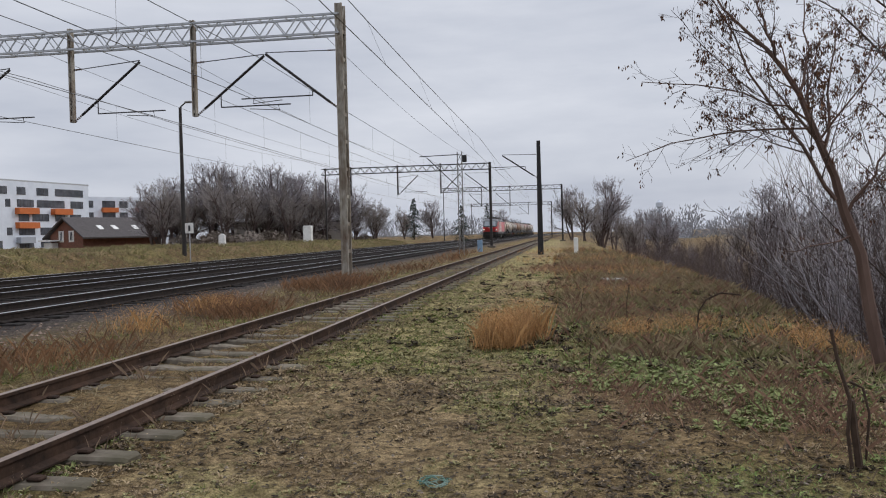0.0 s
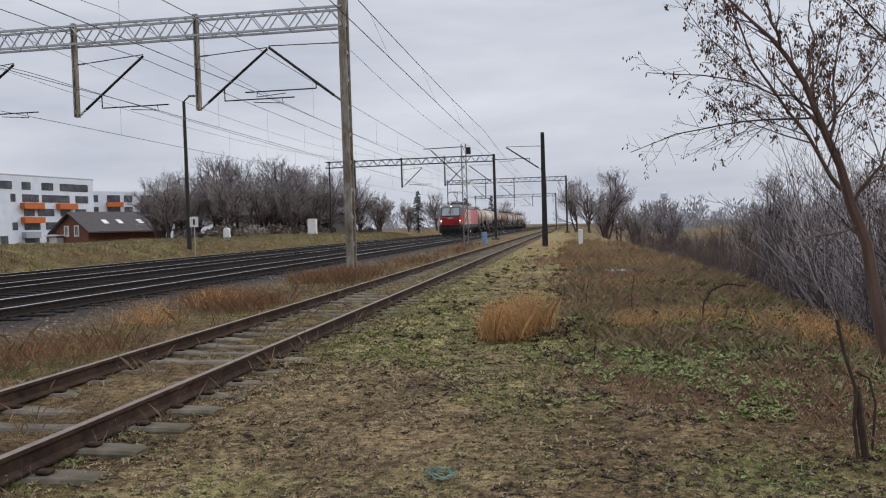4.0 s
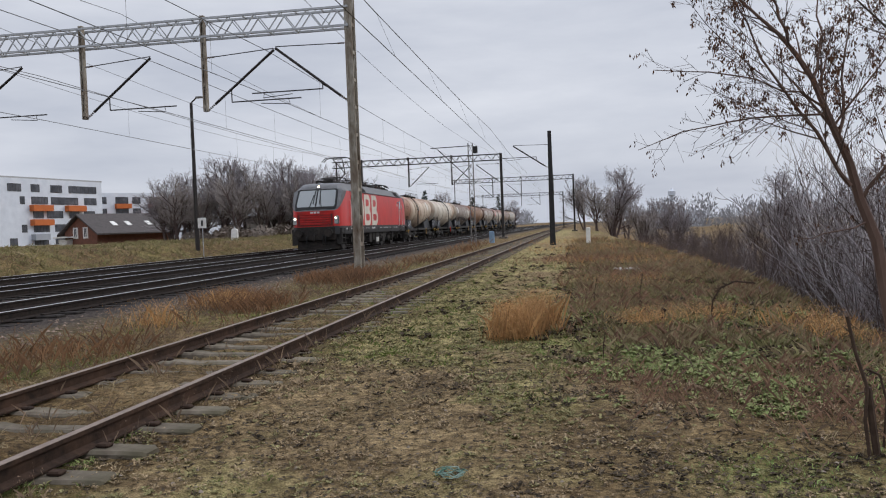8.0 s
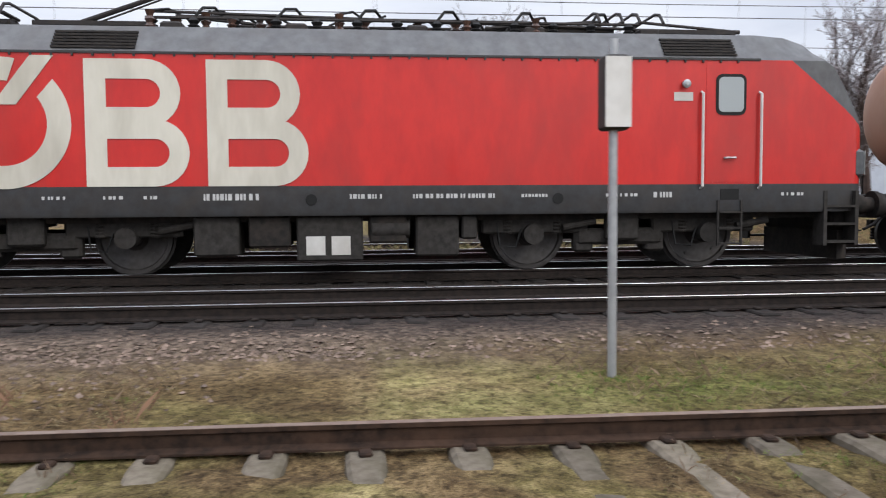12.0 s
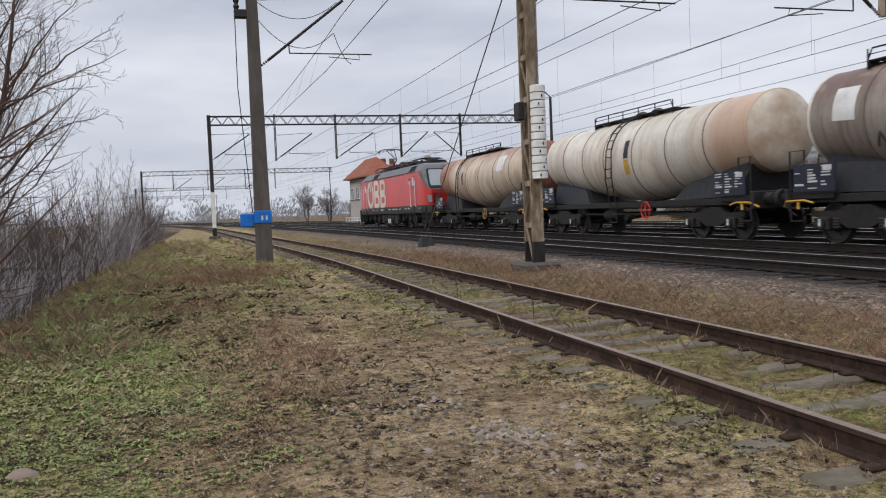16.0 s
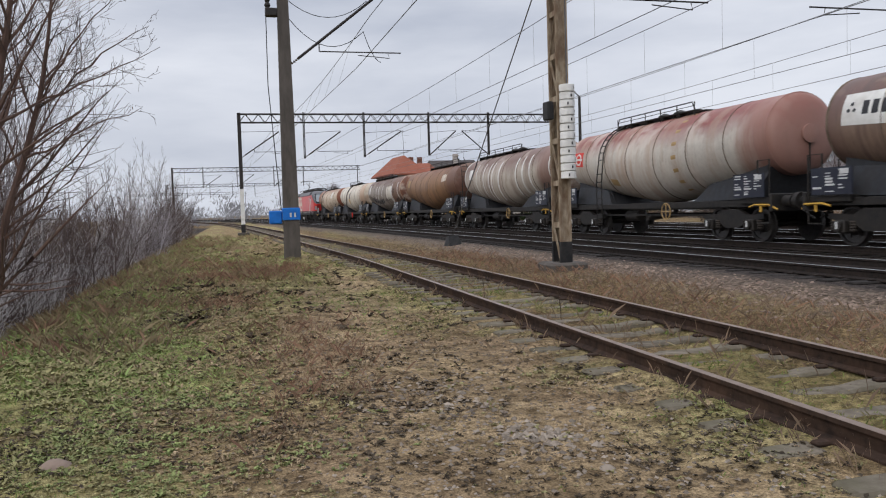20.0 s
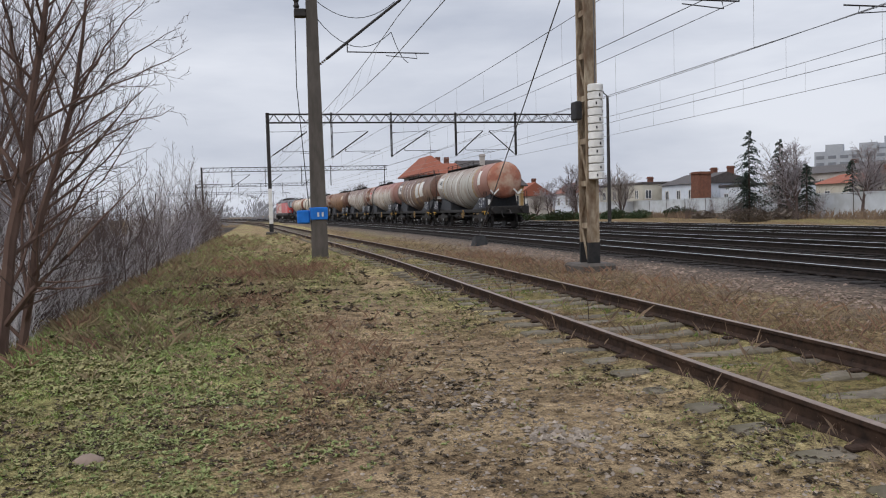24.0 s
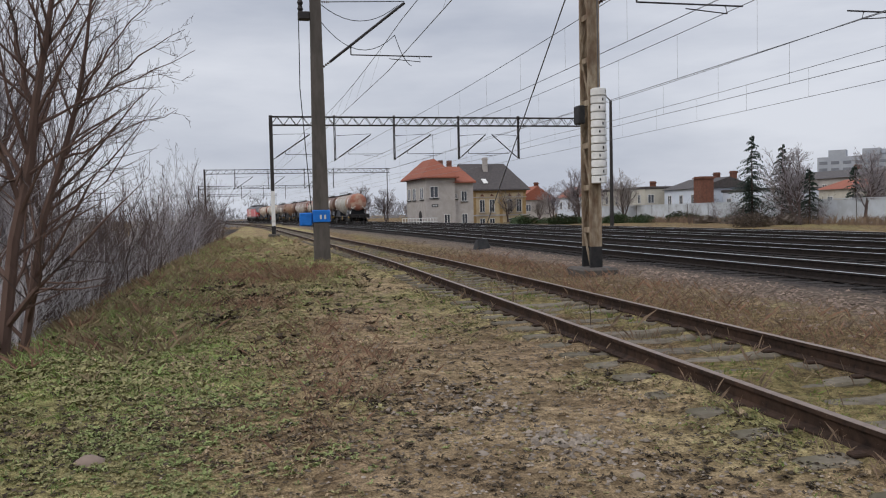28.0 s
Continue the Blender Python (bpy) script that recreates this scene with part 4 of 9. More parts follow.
        for k in range(46):
            bx(g, 0.0, 0.03, -6.9 + k * 0.3, -6.87 + k * 0.3, 3.40, 3.44)
        part("rain_gutter", g, "loco_skirt", lo)
    # fronts
    for e in (-1, 1):
        sl = lambda x, t, off, e=e: (x, e * (8.93 - 0.80 * t + off * 0.848), 2.42 + 1.28 * t + off * 0.53)
        g = Geo()
        pts = [(-1.16, -0.03), (1.16, -0.03), (1.23, 0.12), (1.19, 0.84), (1.08, 0.90), (-1.08, 0.90), (-1.19, 0.84), (-1.23, 0.12)]
        g.quads([[sl(x, t, -0.03) for x, t in pts], [sl(x, t, 0.014) for x, t in pts]])
        ws = part("windscreen", g, "rubber_black", lo, "raked windscreen in a black seal")
        for q in (-1, 1):
            g = Geo()
            pts = [(q * 0.04, 0.09), (q * 1.08, 0.09), (q * 1.13, 0.2), (q * 1.08, 0.80), (q * 1.0, 0.84), (q * 0.04, 0.84)]
            g.quads([[sl(x, t, 0.0) for x, t in pts], [sl(x, t, 0.026) for x, t in pts]])
            part("window_pane", g, "windscreen", ws)
        for x in (-0.35, 0.35):
            g = Geo()
            g.tube(sl(x, 0.05, 0.05), sl(x * 0.55, 0.62, 0.05), 0.016, n=6)
            g.tube(sl(x * 0.55 + 0.03, 0.2, 0.06), sl(x * 0.4 + 0.03, 0.85, 0.06), 0.02, n=6)
            part("wiper", g, "rubber_black", ws)
        g = Geo()
        g.tube(sl(0, 0.08, 0.02), sl(0, 0.85, 0.02), 0.022, n=5)
        part("screen_post", g, "rubber_black", ws)
        g = Geo()
        a, b = sorted((e * 8.90, e * 8.985))
        g.box(-1.09, 1.09, a, b, 1.43, 2.30)
        part("nose_panel", g, "loco_nose", lo, "red front panel, darker from painted shade and dirt")
        g = Geo()
        a, b = sorted((e * 8.95, e * 8.992))
        g.box(-1.02, 1.02, a, b, 1.47, 2.12)
        part("grille", g, "loco_dark_red", lo)
        for k in range(5):
            g = Geo()
            z = 1.52 + k * 0.135
            g.box(-0.92, 0.92, min(e * 8.96, e * 9.02), max(e * 8.96, e * 9.02), z, z + 0.112, 0.012)
            part("grille_slat", g, "loco_nose", lo)
        for s in (-1, 1):
            g = Geo()
            a, b = sorted((e * 8.74, e * 8.985))
            g.box(min(s * 1.08, s * 1.36), max(s * 1.08, s * 1.36), a, b, 1.52, 2.02, 0.06)
            lamp = part("headlight_unit", g, "lamp_housing", lo)
            g = Geo()
            y0, y1 = sorted((e * 8.97, e * 8.991))
            g.box(min(s * 1.11, s * 1.33), max(s * 1.11, s * 1.33), y0, y1, 1.56, 1.98, 0.01)
            part("lamp_glass", g, "lamp_glass", lamp, "pale headlight glass")
            for k, z in enumerate((1.65, 1.88)):
                g = Geo()
                y0, y1 = sorted((e * 8.93, e * 8.995))
                g.lathe([(y0, 0.05), (y1, 0.05)], 14, "y", (s * 1.2, 0, z))
                part("lamp_lens", g, "headlight" if (k == 1 and e < 0) else "galvanised", lamp)
            g = Geo()
            y0 = e * 8.95
            y1 = e * 9.49
            prof = [(y0, 0.17), (e * 9.22, 0.17), (e * 9.22, 0.13), (e * 9.40, 0.13), (e * 9.41, 0.24), (y1, 0.24)]
            g.lathe(prof, 18, "y", (s * 0.875, 0, 1.06))
            part("buffer", g, "bogie_steel", lo, smooth=30)
            g = Geo()
            for z in (0.42, 0.72, 1.02):
                a, b = sorted((e * 8.2, e * 8.75))
                g.box(min(s * 1.2, s * 1.49), max(s * 1.2, s * 1.49), a, b, z, z + 0.04)
            a, b = sorted((e * 8.72, e * 8.78))
            g.box(min(s * 1.16, s * 1.49), max(s * 1.16, s * 1.49), a, b, 0.38, 1.3)
            a, b = sorted((e * 8.16, e * 8.22))
            g.box(min(s * 1.16, s * 1.49), max(s * 1.16, s * 1.49), a, b, 0.38, 1.3)
            part("corner_step", g, "bogie_grey", lo)
        g = Geo()
        a, b = sorted((e * 8.5, e * 9.0))
        g.box(-1.16, 1.16, a, b, 0.62, 1.44, 0.05)
        part("buffer_beam", g, "bogie_steel", lo)
        g = Geo()
        a = [(-1.25, e * 8.55, 0.13), (1.25, e * 8.55, 0.13), (1.25, e * 8.55, 0.62), (-1.25, e * 8.55, 0.62)]
        b = [(-1.05, e * 8.85, 0.13), (1.05, e * 8.85, 0.13), (1.1, e * 8.8, 0.62), (-1.1, e * 8.8, 0.62)]
        g.quads([a, b])
        part("snow_plough", g, "bogie_steel", lo)
        g = Geo()
        g.pipe([(0, e * 8.95, 1.03), (0, e * 9.25, 1.0), (0, e * 9.4, 0.75), (0, e * 9.38, 0.6)], 0.045, 6)
        part("coupling_hook", g, "bogie_steel", lo)
        for x in (-0.5, 0.45, 0.6):
            g = Geo()
            g.pipe([(x, e * 8.95, 0.95), (x, e * 9.15, 0.8), (x, e * 9.2, 0.5), (x + 0.02, e * 9.1, 0.35)], 0.03, 6)
            part("air_hose", g, "rubber_black", lo)
        g = Geo()
        pts = [(-0.15, 0.935), (0.15, 0.935), (0.15, 1.04), (-0.15, 1.04)]
        g.quads([[sl(x, t, -0.02) for x, t in pts], [sl(x, t, 0.03) for x, t in pts]])
        lamp = part("top_lamp", g, "lamp_housing", lo)
        g = Geo()
        pts = [(0.065 * math.cos(k * 0.6283), 0.99 + 0.036 * math.sin(k * 0.6283)) for k in range(10)]
        g.quads([[sl(x, t, 0.02) for x, t in pts], [sl(x, t, 0.045) for x, t in pts]])
        part("lamp_lens", g, "headlight" if e < 0 else "lamp_housing", lamp)
        g = Geo()
        a, b = sorted((e * 8.97, e * 8.99))
        a, b = sorted((e * 8.985, e * 9.0))
        for x0 in (-0.27, -0.08, 0.11):
            g.box(x0, x0 + 0.15, a, b, 2.16, 2.27)
        part("front_emblem", g, "text_white", lo)
    # bogies
    for yc in (-4.75, 4.75):
        bo = new("bogie")
        bo.parent = lo
        bo.matrix_basis = pose(0, yc, 0)
        for d in (-1.5, 1.5):
            wheelset(bo, d, 0.615, "loco", 0.67)
        for s in (-1, 1):
            g = Geo()
            x0, x1 = sorted((s * 0.98, s * 1.16))
            g.box(x0, x1, -2.35, -0.55, 0.62, 0.92, 0.03)
            g.box(x0, x1, 0.55, 2.35, 0.62, 0.92, 0.03)
            g.box(x0, x1, -0.75, 0.75, 0.42, 0.70, 0.05)
            part("side_frame", g, "bogie_grey", bo)
            for d in (-1.5, 1.5):
                g = Geo()
                g.lathe([(min(s * 1.0, s * 1.3), 0.17), (max(s * 1.0, s * 1.3), 0.17)], 14, "x", (0, d, 0.615))
                part("axle_box", g, "bogie_grey", bo, smooth=30)
                for q in (-0.42, 0.42):
                    g = Geo()
                    for k in range(5):
                        g.lathe([(0.62 + k * 0.055, 0.085), (0.645 + k * 0.055, 0.10), (0.67 + k * 0.055, 0.085)], 10, "z", (s * 1.1, d + q, 0))
                    part("coil_spring", g, "bogie_grey", bo)
                g = Geo()
                g.tube((s * 1.22, d + 0.5, 0.72), (s * 1.22, d + 1.05, 0.82), 0.06, n=8)
                part("damper", g, "bogie_grey", bo)
                g = Geo()
                g.pipe([(s * 1.2, d - 0.2, 0.7), (s * 1.24, d - 0.3, 0.4), (s * 1.2, d - 0.55, 0.42), (s * 1.15, d - 0.6, 0.8)], 0.016, 5)
                part("cable", g, "rubber_black", bo)
                g = Geo()
                g.box(min(s * 0.9, s * 1.12), max(s * 0.9, s * 1.12), d + (0.72 if d < 0 else -1.05), d + (1.05 if d < 0 else -0.72), 0.3, 0.7, 0.04)
                part("brake_unit", g, "bogie_grey", bo)
            g = Geo()
            g.box(min(s * 1.1, s * 1.3), max(s * 1.1, s * 1.3), -0.28, 0.28, 0.5, 1.0, 0.04)
            part("spring_carrier", g, "bogie_grey", bo)
    # gear between the bogies
    for s in (-1, 1):
        for y0, y1, z0, z1, m in ((-2.2, -1.5, 0.32, 0.95, "bogie_grey"), (-1.35, -0.7, 0.45, 0.95, "bogie_steel"), (-0.6, 0.45, 0.22, 0.95, "bogie_grey"), (0.55, 1.15, 0.5, 0.95, "bogie_steel"), (1.3, 2.0, 0.28, 0.95, "bogie_grey"), (2.05, 2.3, 0.55, 0.95, "bogie_grey")):
            g = Geo()
            g.box(min(s * 0.7, s * 1.36), max(s * 0.7, s * 1.36), y0, y1, z0, z1, 0.03)
            part("equipment_box", g, m, lo)
        for y0 in (-0.45, -0.05):
            g = Geo()
            g.box(min(s * 1.36, s * 1.372), max(s * 1.36, s * 1.372), y0, y0 + 0.3, 0.32, 0.62)
            part("notice_plate", g, "panel_white", lo)
        g = Geo()
        g.tube((s * 1.25, 0.6, 0.72), (s * 1.25, 1.2, 0.72), 0.15, n=14)
        part("air_tank", g, "bogie_grey", lo, smooth=30)
    g = Geo()
    g.box(-1.2, 1.2, -8.2, 8.2, 0.85, 1.0)
    part("underframe", g, "bogie_steel", lo)
    # roof gear
    for k in range(9):
        g = Geo()
        y = -2.6 + k * 0.78
        g.lathe([(3.95, 0.06), (4.0, 0.1), (4.05, 0.06), (4.1, 0.1), (4.15, 0.06), (4.2, 0.1), (4.25, 0.05)], 10, "z", (0.35 * (-1) ** k, y, 0))
        part("roof_insulator", g, "insulator", lo)
    g = Geo()
    for x_, za, zb in ((0.72, 4.16, 4.16), (0.55, 4.30, 4.12)):
        g.tube((x_, -3.0, za), (x_, 5.2, zb), 0.028, n=6)
    g.tube((0.35, -2.6, 4.27), (-0.35, -1.0, 4.27), 0.03, n=6)
    g.tube((0.35, -2.6, 4.27), (0.35, 3.4, 4.25), 0.03, n=6)
    g.tube((-0.35, -1.8, 4.27), (-0.35, 3.0, 4.27), 0.03, n=6)
    part("busbar", g, "steel_dark", lo)
    for y, w in ((-1.2, 0.5), (0.6, 0.7), (2.2, 0.5)):
        g = Geo()
        g.box(-0.5, 0.2, y - w / 2, y + w / 2, 3.95, 4.12, 0.03)
        part("roof_box", g, "loco_skirt", lo)

    rr2 = random.Random(12)
    for k in range(13):
        g = Geo()
        y = -2.9 + k * 0.66
        g.lathe([(3.86, 0.07), (3.95, 0.10), (3.98, 0.06), (4.03, 0.10), (4.06, 0.06), (4.11, 0.10), (4.16, 0.05)], 10, "z", (0.72, y, 0))
        part("roof_insulator", g, "rubber_black", lo)
        if k % 2:
            g = Geo()
            g.pipe([(0.72, y, 4.16), (0.66, y + 0.14, 4.34), (0.5, y + 0.3, 4.38), (0.3, y + 0.45, 4.24)], 0.026, 5)
            part("roof_cable", g, "rubber_black", lo)
        if k % 3 == 0:
            g = Geo()
            g.box(0.45, 0.85, y + 0.15, y + 0.5, 3.88, 4.08, 0.03)
            part("roof_switch", g, "steel_dark", lo)
    for k in range(16):
        g = Geo()
        y = -2.9 + k * 0.42 + rr2.uniform(-0.1, 0.1)
        x = rr2.choice((-0.75, -0.2, 0.15, 0.62, 0.8))
        h = rr2.uniform(0.22, 0.42)
        g.lathe([(3.9, 0.05), (3.9 + h * 0.3, 0.09), (3.9 + h * 0.45, 0.05), (3.9 + h * 0.6, 0.09), (3.9 + h * 0.75, 0.05), (3.9 + h, 0.08)], 8, "z", (x, y, 0))
        part("roof_insulator", g, "insulator", lo)
        g = Geo()
        g.pipe([(x, y, 3.9 + h), (x * 0.6, y + 0.22, 4.0 + h), (-x * 0.4, y + 0.5, 3.95 + h)], 0.022, 5)
        part("roof_cable", g, "rubber_black", lo)

    def pantograph(yc, e, up):
        pa = new("pantograph")
        pa.parent = lo
        pa.matrix_basis = pose(0, yc, 4.0)
        g = Geo()
        for x in (-0.5, 0.5):
            g.beam((x, -0.9, 0.1), (x, 0.9, 0.1), 0.07, 0.07)
        for y in (-0.9, 0.0, 0.9):
            g.beam((-0.5, y, 0.1), (0.5, y, 0.1), 0.07, 0.07)
        for x in (-0.5, 0.5):
            for y in (-0.85, 0.85):
                g.lathe([(-0.06, 0.04), (-0.03, 0.075), (0.0, 0.04), (0.03, 0.075), (0.06, 0.04)], 8, "z", (x, y, 0))
        part("base_frame", g, "steel_dark", pa)
        kz, ky = (0.82, 1.35 * e) if up else (0.22, 1.25 * e)
        hz, hy = (1.62, -0.28 * e) if up else (0.3, -0.75 * e)
        g = Geo()
        g.tube((0, -0.5 * e, 0.15), (0, ky, kz), 0.05, 0.04, n=8)
        g.tube((0.12, -0.2 * e, 0.12), (0.1, ky, kz - 0.1), 0.018, n=6)
        part("lower_arm", g, "steel_dark", pa)
        g = Geo()
        g.tube((0, ky, kz), (-0.3, hy, hz), 0.03, n=6)
        g.tube((0, ky, kz), (0.3, hy, hz), 0.03, n=6)
        g.tube((0, ky - 0.1 * e, kz - 0.06), (0, hy, hz - 0.05), 0.012, n=5)
        g.tube((-0.3, hy, hz), (0.3, hy, hz), 0.025, n=6)
        part("upper_arm", g, "steel_dark", pa)
        for d in (-0.2, 0.2):
            g = Geo()
            g.pipe([(-0.95, hy + d, hz - 0.16), (-0.75, hy + d, hz + 0.03), (-0.55, hy + d, hz + 0.08), (0.55, hy + d, hz + 0.08), (0.75, hy + d, hz + 0.03), (0.95, hy + d, hz - 0.16)], 0.026, 5)
            part("contact_strip", g, "steel_dark", pa)
        return pa

    pantograph(-6.1, -1, False)
    pantograph(-3.9, 1, True)
    pantograph(3.9, -1, False)
    pantograph(6.1, 1, False)
    return lo


# ---- tank wagons ----
HALF = 7.05


def barrel_r(y):
    a = min(1.0, abs(y) / 6.0)
    return 1.39 - 0.34 * a


def barrel_z(y):
    return 2.45 + 0.34 * min(1.0, abs(y) / 6.0)


def on_barrel(y, ang, off):
    """A point on the shell: ang in degrees up from the camera's side."""
    y *= 0.93
    r = barrel_r(y) + off
    return (r * math.cos(radians(ang)), y, barrel_z(y) + r * math.sin(radians(ang)))


def patch(y0, y1, a0, a1, off=0.006, ny=6, na=8):
    g = Geo()
    rows = [[on_barrel(y0 + (y1 - y0) * i / ny, a0 + (a1 - a0) * j / na, off) for j in range(na + 1)] for i in range(ny + 1)]
    g.quads(rows, closed=False)
    back = [[on_barrel(y0 + (y1 - y0) * i / ny, a0 + (a1 - a0) * j / na, 0.0) for j in range(na + 1)] for i in range(ny + 1)]
    for r1, r2 in ((rows[0], back[0]), (back[-1], rows[-1])):
        for j in range(na):
            g.face(r1[j], r1[j + 1], r2[j + 1], r2[j])
    for i in range(ny):
        g.face(back[i][0], back[i + 1][0], rows[i + 1][0], rows[i][0])
        g.face(rows[i][-1], rows[i + 1][-1], back[i + 1][-1], back[i][-1])
    return g


def stroke(pts, w=3.0, off=0.008):
    """A painted line on the shell through (y, angle) points."""
    g = Geo()
    fine = []
    for (a, b), (c, d) in zip(pts, pts[1:]):
        fine += [(a + (c - a) * k / 4, b + (d - b) * k / 4) for k in range(4)]
    fine.append(pts[-1])
    lo, hi = [], []
    for i, (y, a) in enumerate(fine):
        p, q = fine[max(0, i - 1)], fine[min(len(fine) - 1, i + 1)]
        dy, da = (q[0] - p[0]) * 40, q[1] - p[1]
        n = math.hypot(dy, da) or 1
        lo.append(on_barrel(y - da / n * w / 80, a + dy / n * w / 2, off))
        hi.append(on_barrel(y + da / n * w / 80, a - dy / n * w / 2, off))
    for i in range(len(fine) - 1):
        g.face(lo[i], lo[i + 1], hi[i + 1], hi[i])
    return g


def wagon_mesh_parts():
    """Meshes that all wagons share."""
    sh = {}
    g = Geo()
    g.box(-0.22, 0.22, -6.5, 6.5, 0.86, 1.12, 0.02)
    for s in (-1, 1):
        g.box(s * 1.05 - 0.06, s * 1.05 + 0.06, -6.5, 6.5, 0.92, 1.10, 0.01)
    sh["sill"] = mesh_of("sill", g, "frame_black")
    for e in (-1, 1):
        g = Geo()
        a, b = sorted((e * 5.1, e * 6.5))
        g.box(-1.2, 1.2, a, b, 1.0, 1.16, 0.02)
        g.box(-1.3, 1.3, *sorted((e * 6.38, e * 6.5)), 0.8, 1.25, 0.02)
        sh["platform", e] = mesh_of("end_platform", g, "frame_black")
        g = Geo()
        for x in (-0.75, 0.75):
            pts = [(x, e * 2.6, 1.08), (x, e * 5.4, 1.1), (x, e * 5.7, 2.0), (x, e * 3.0, 1.55)]
            g.quads([[(p[0] - 0.02, *p[1:]) for p in pts], [(p[0] + 0.02, *p[1:]) for p in pts]])
            sh["web", e, x] = mesh_of("saddle_web", g, "frame_grey")
            g = Geo()
        pts = [(0.98, e * 2.6, 1.1), (0.98, e * 5.5, 1.14), (0.72, e * 5.75, 1.95), (0.80, e * 3.2, 1.6)]
        g.quads([[(x * s, y, z) for x, y, z in pts] for s in (-1, 1)])
        sh["saddle", e] = mesh_of("saddle", g, "frame_grey")
        for s in (-1, 1):
            g = Geo()
            g.lathe([(e * 6.5, 0.15), (e * 6.80, 0.15), (e * 6.80, 0.11), (e * 6.98, 0.11), (e * 6.97, 0.22), (e * 7.04, 0.22)], 16, "y", (s * 0.875, 0, 1.05))
            sh["buffer", e, s] = mesh_of("buffer", g, "frame_black", 30)
        g = Geo()
        g.pipe([(0, e * 6.5, 1.02), (0, e * 6.85, 1.0), (0, e * 7.05, 0.8)], 0.05, 6)
        g.pipe([(0.4, e * 6.5, 0.95), (0.42, e * 6.75, 0.7), (0.4, e * 6.95, 0.6)], 0.03, 6)
        sh["coupling", e] = mesh_of("coupling", g, "frame_black")
        g = Geo()
        for k in range(3):
            g.tube((1.25, e * 6.1 - 0.12 + 0.0, 0.95 - k * 0.0), (1.25, e * 6.1 + 0.3 * e, 0.93), 0.02, n=6)
        g.pipe([(1.28, e * 5.6, 0.92), (1.3, e * 5.85, 0.98), (1.3, e * 6.4, 0.97), (1.2, e * 6.6, 0.85)], 0.025, 6)
        g.box(1.26, 1.30, *sorted((e * 6.02, e * 6.1)), 0.78, 0.98, 0.01)
        sh["handle", e] = mesh_of("yellow_handle", g, "yellow_paint")
        g = Geo()
        y0 = e * 6.35
        g.pipe([(1.24, y0, 0.5), (1.24, y0, 2.1), (1.24, y0 - 0.45 * e, 2.1), (1.24, y0 - 0.45 * e, 1.15)], 0.022, 6)
        for z in (0.5, 0.8):
            g.box(1.14, 1.26, *sorted((y0, y0 - 0.4 * e)), z, z + 0.03)
        sh["rail", e] = mesh_of("end_handrail", g, "frame_black")
        g = Geo()
        a, b = sorted((e * 4.95, e * 6.2))
        g.box(1.26, 1.285, a, b, 1.17, 1.78)
        sh["board", e] = mesh_of("notice_board", g, "board_navy")
        g = Geo()
        rr = random.Random(5 + e)
        for k in range(8):
            for m in range(3):
                if rr.random() < 0.25:
                    continue
                w = rr.uniform(0.10, 0.30)
                y = a + 0.05 + m * 0.40
                h = rr.choice((0.022, 0.03, 0.045))
                g.box(1.285, 1.289, y, y + w, 1.71 - k * 0.068, 1.71 - k * 0.068 + h)
        g.box(1.285, 1.290, b - 0.36, b - 0.1, 1.62, 1.74)
        sh["bars", e] = mesh_of("lettering_bars", g, "text_white")
    # bogie pieces
    for s in (-1, 1):
        g = Geo()
        x0, x1 = sorted((s * 0.93, s * 1.07))
        prof = [(-1.35, 0.62), (-0.55, 0.5), (-0.3, 0.36), (0.3, 0.36), (0.55, 0.5), (1.35, 0.62), (1.35, 0.74), (0.6, 0.72), (0.3, 0.86), (-0.3, 0.86), (-0.6, 0.72), (-1.35, 0.74)]
        g.quads([[(x0, y, z) for y, z in prof], [(x1, y, z) for y, z in prof]])
        sh["frame", s] = mesh_of("side_frame", g, "frame_black")
        g = Geo()
        g.box(min(s * 0.93, s * 1.2), max(s * 0.93, s * 1.2), -0.17, 0.17, 0.3, 0.6, 0.03)
        g.lathe([(min(s * 1.2, s * 1.26), 0.12), (max(s * 1.2, s * 1.26), 0.12)], 12, "x", (0, 0, 0.46))
        sh["box", s] = mesh_of("axle_box", g, "frame_black")
        g = Geo()
        for k in range(4):
            g.lathe([(0.34 + k * 0.06, 0.075), (0.37 + k * 0.06, 0.095), (0.40 + k * 0.06, 0.075)], 10, "z", (s * 1.05, 0, 0))
        sh["spring", s] = mesh_of("coil_spring", g, "bogie_steel")
        g = Geo()
        g.box(min(s * 1.26, s * 1.268), max(s * 1.26, s * 1.268), -0.035, 0.035, 0.40, 0.56)
        sh["mark", s] = mesh_of("axle_box_mark", g, "text_white")
    return sh


SH = wagon_mesh_parts()


def wagon_bogie(wg, yc):
    bo = new("bogie")
    bo.parent = wg
    bo.matrix_basis = pose(0, yc, 0)
    for d in (-0.9, 0.9):
        wheelset(bo, d, 0.46, "wagon")
        for s in (-1, 1):
            part("axle_box", SH["box", s], None, bo, at=pose(0, d, 0))
            part("axle_box_mark", SH["mark", s], None, bo, at=pose(0, d, 0))
            for q in (-0.28, 0.28):
                part("coil_spring", SH["spring", s], None, bo, at=pose(0, d + q, 0))
    for s in (-1, 1):
        part("side_frame", SH["frame", s], None, bo)
    g = Geo()
    g.box(-1.0, 1.0, -0.28, 0.28, 0.55, 0.86, 0.03)
    part("bolster", g, "frame_black", bo)


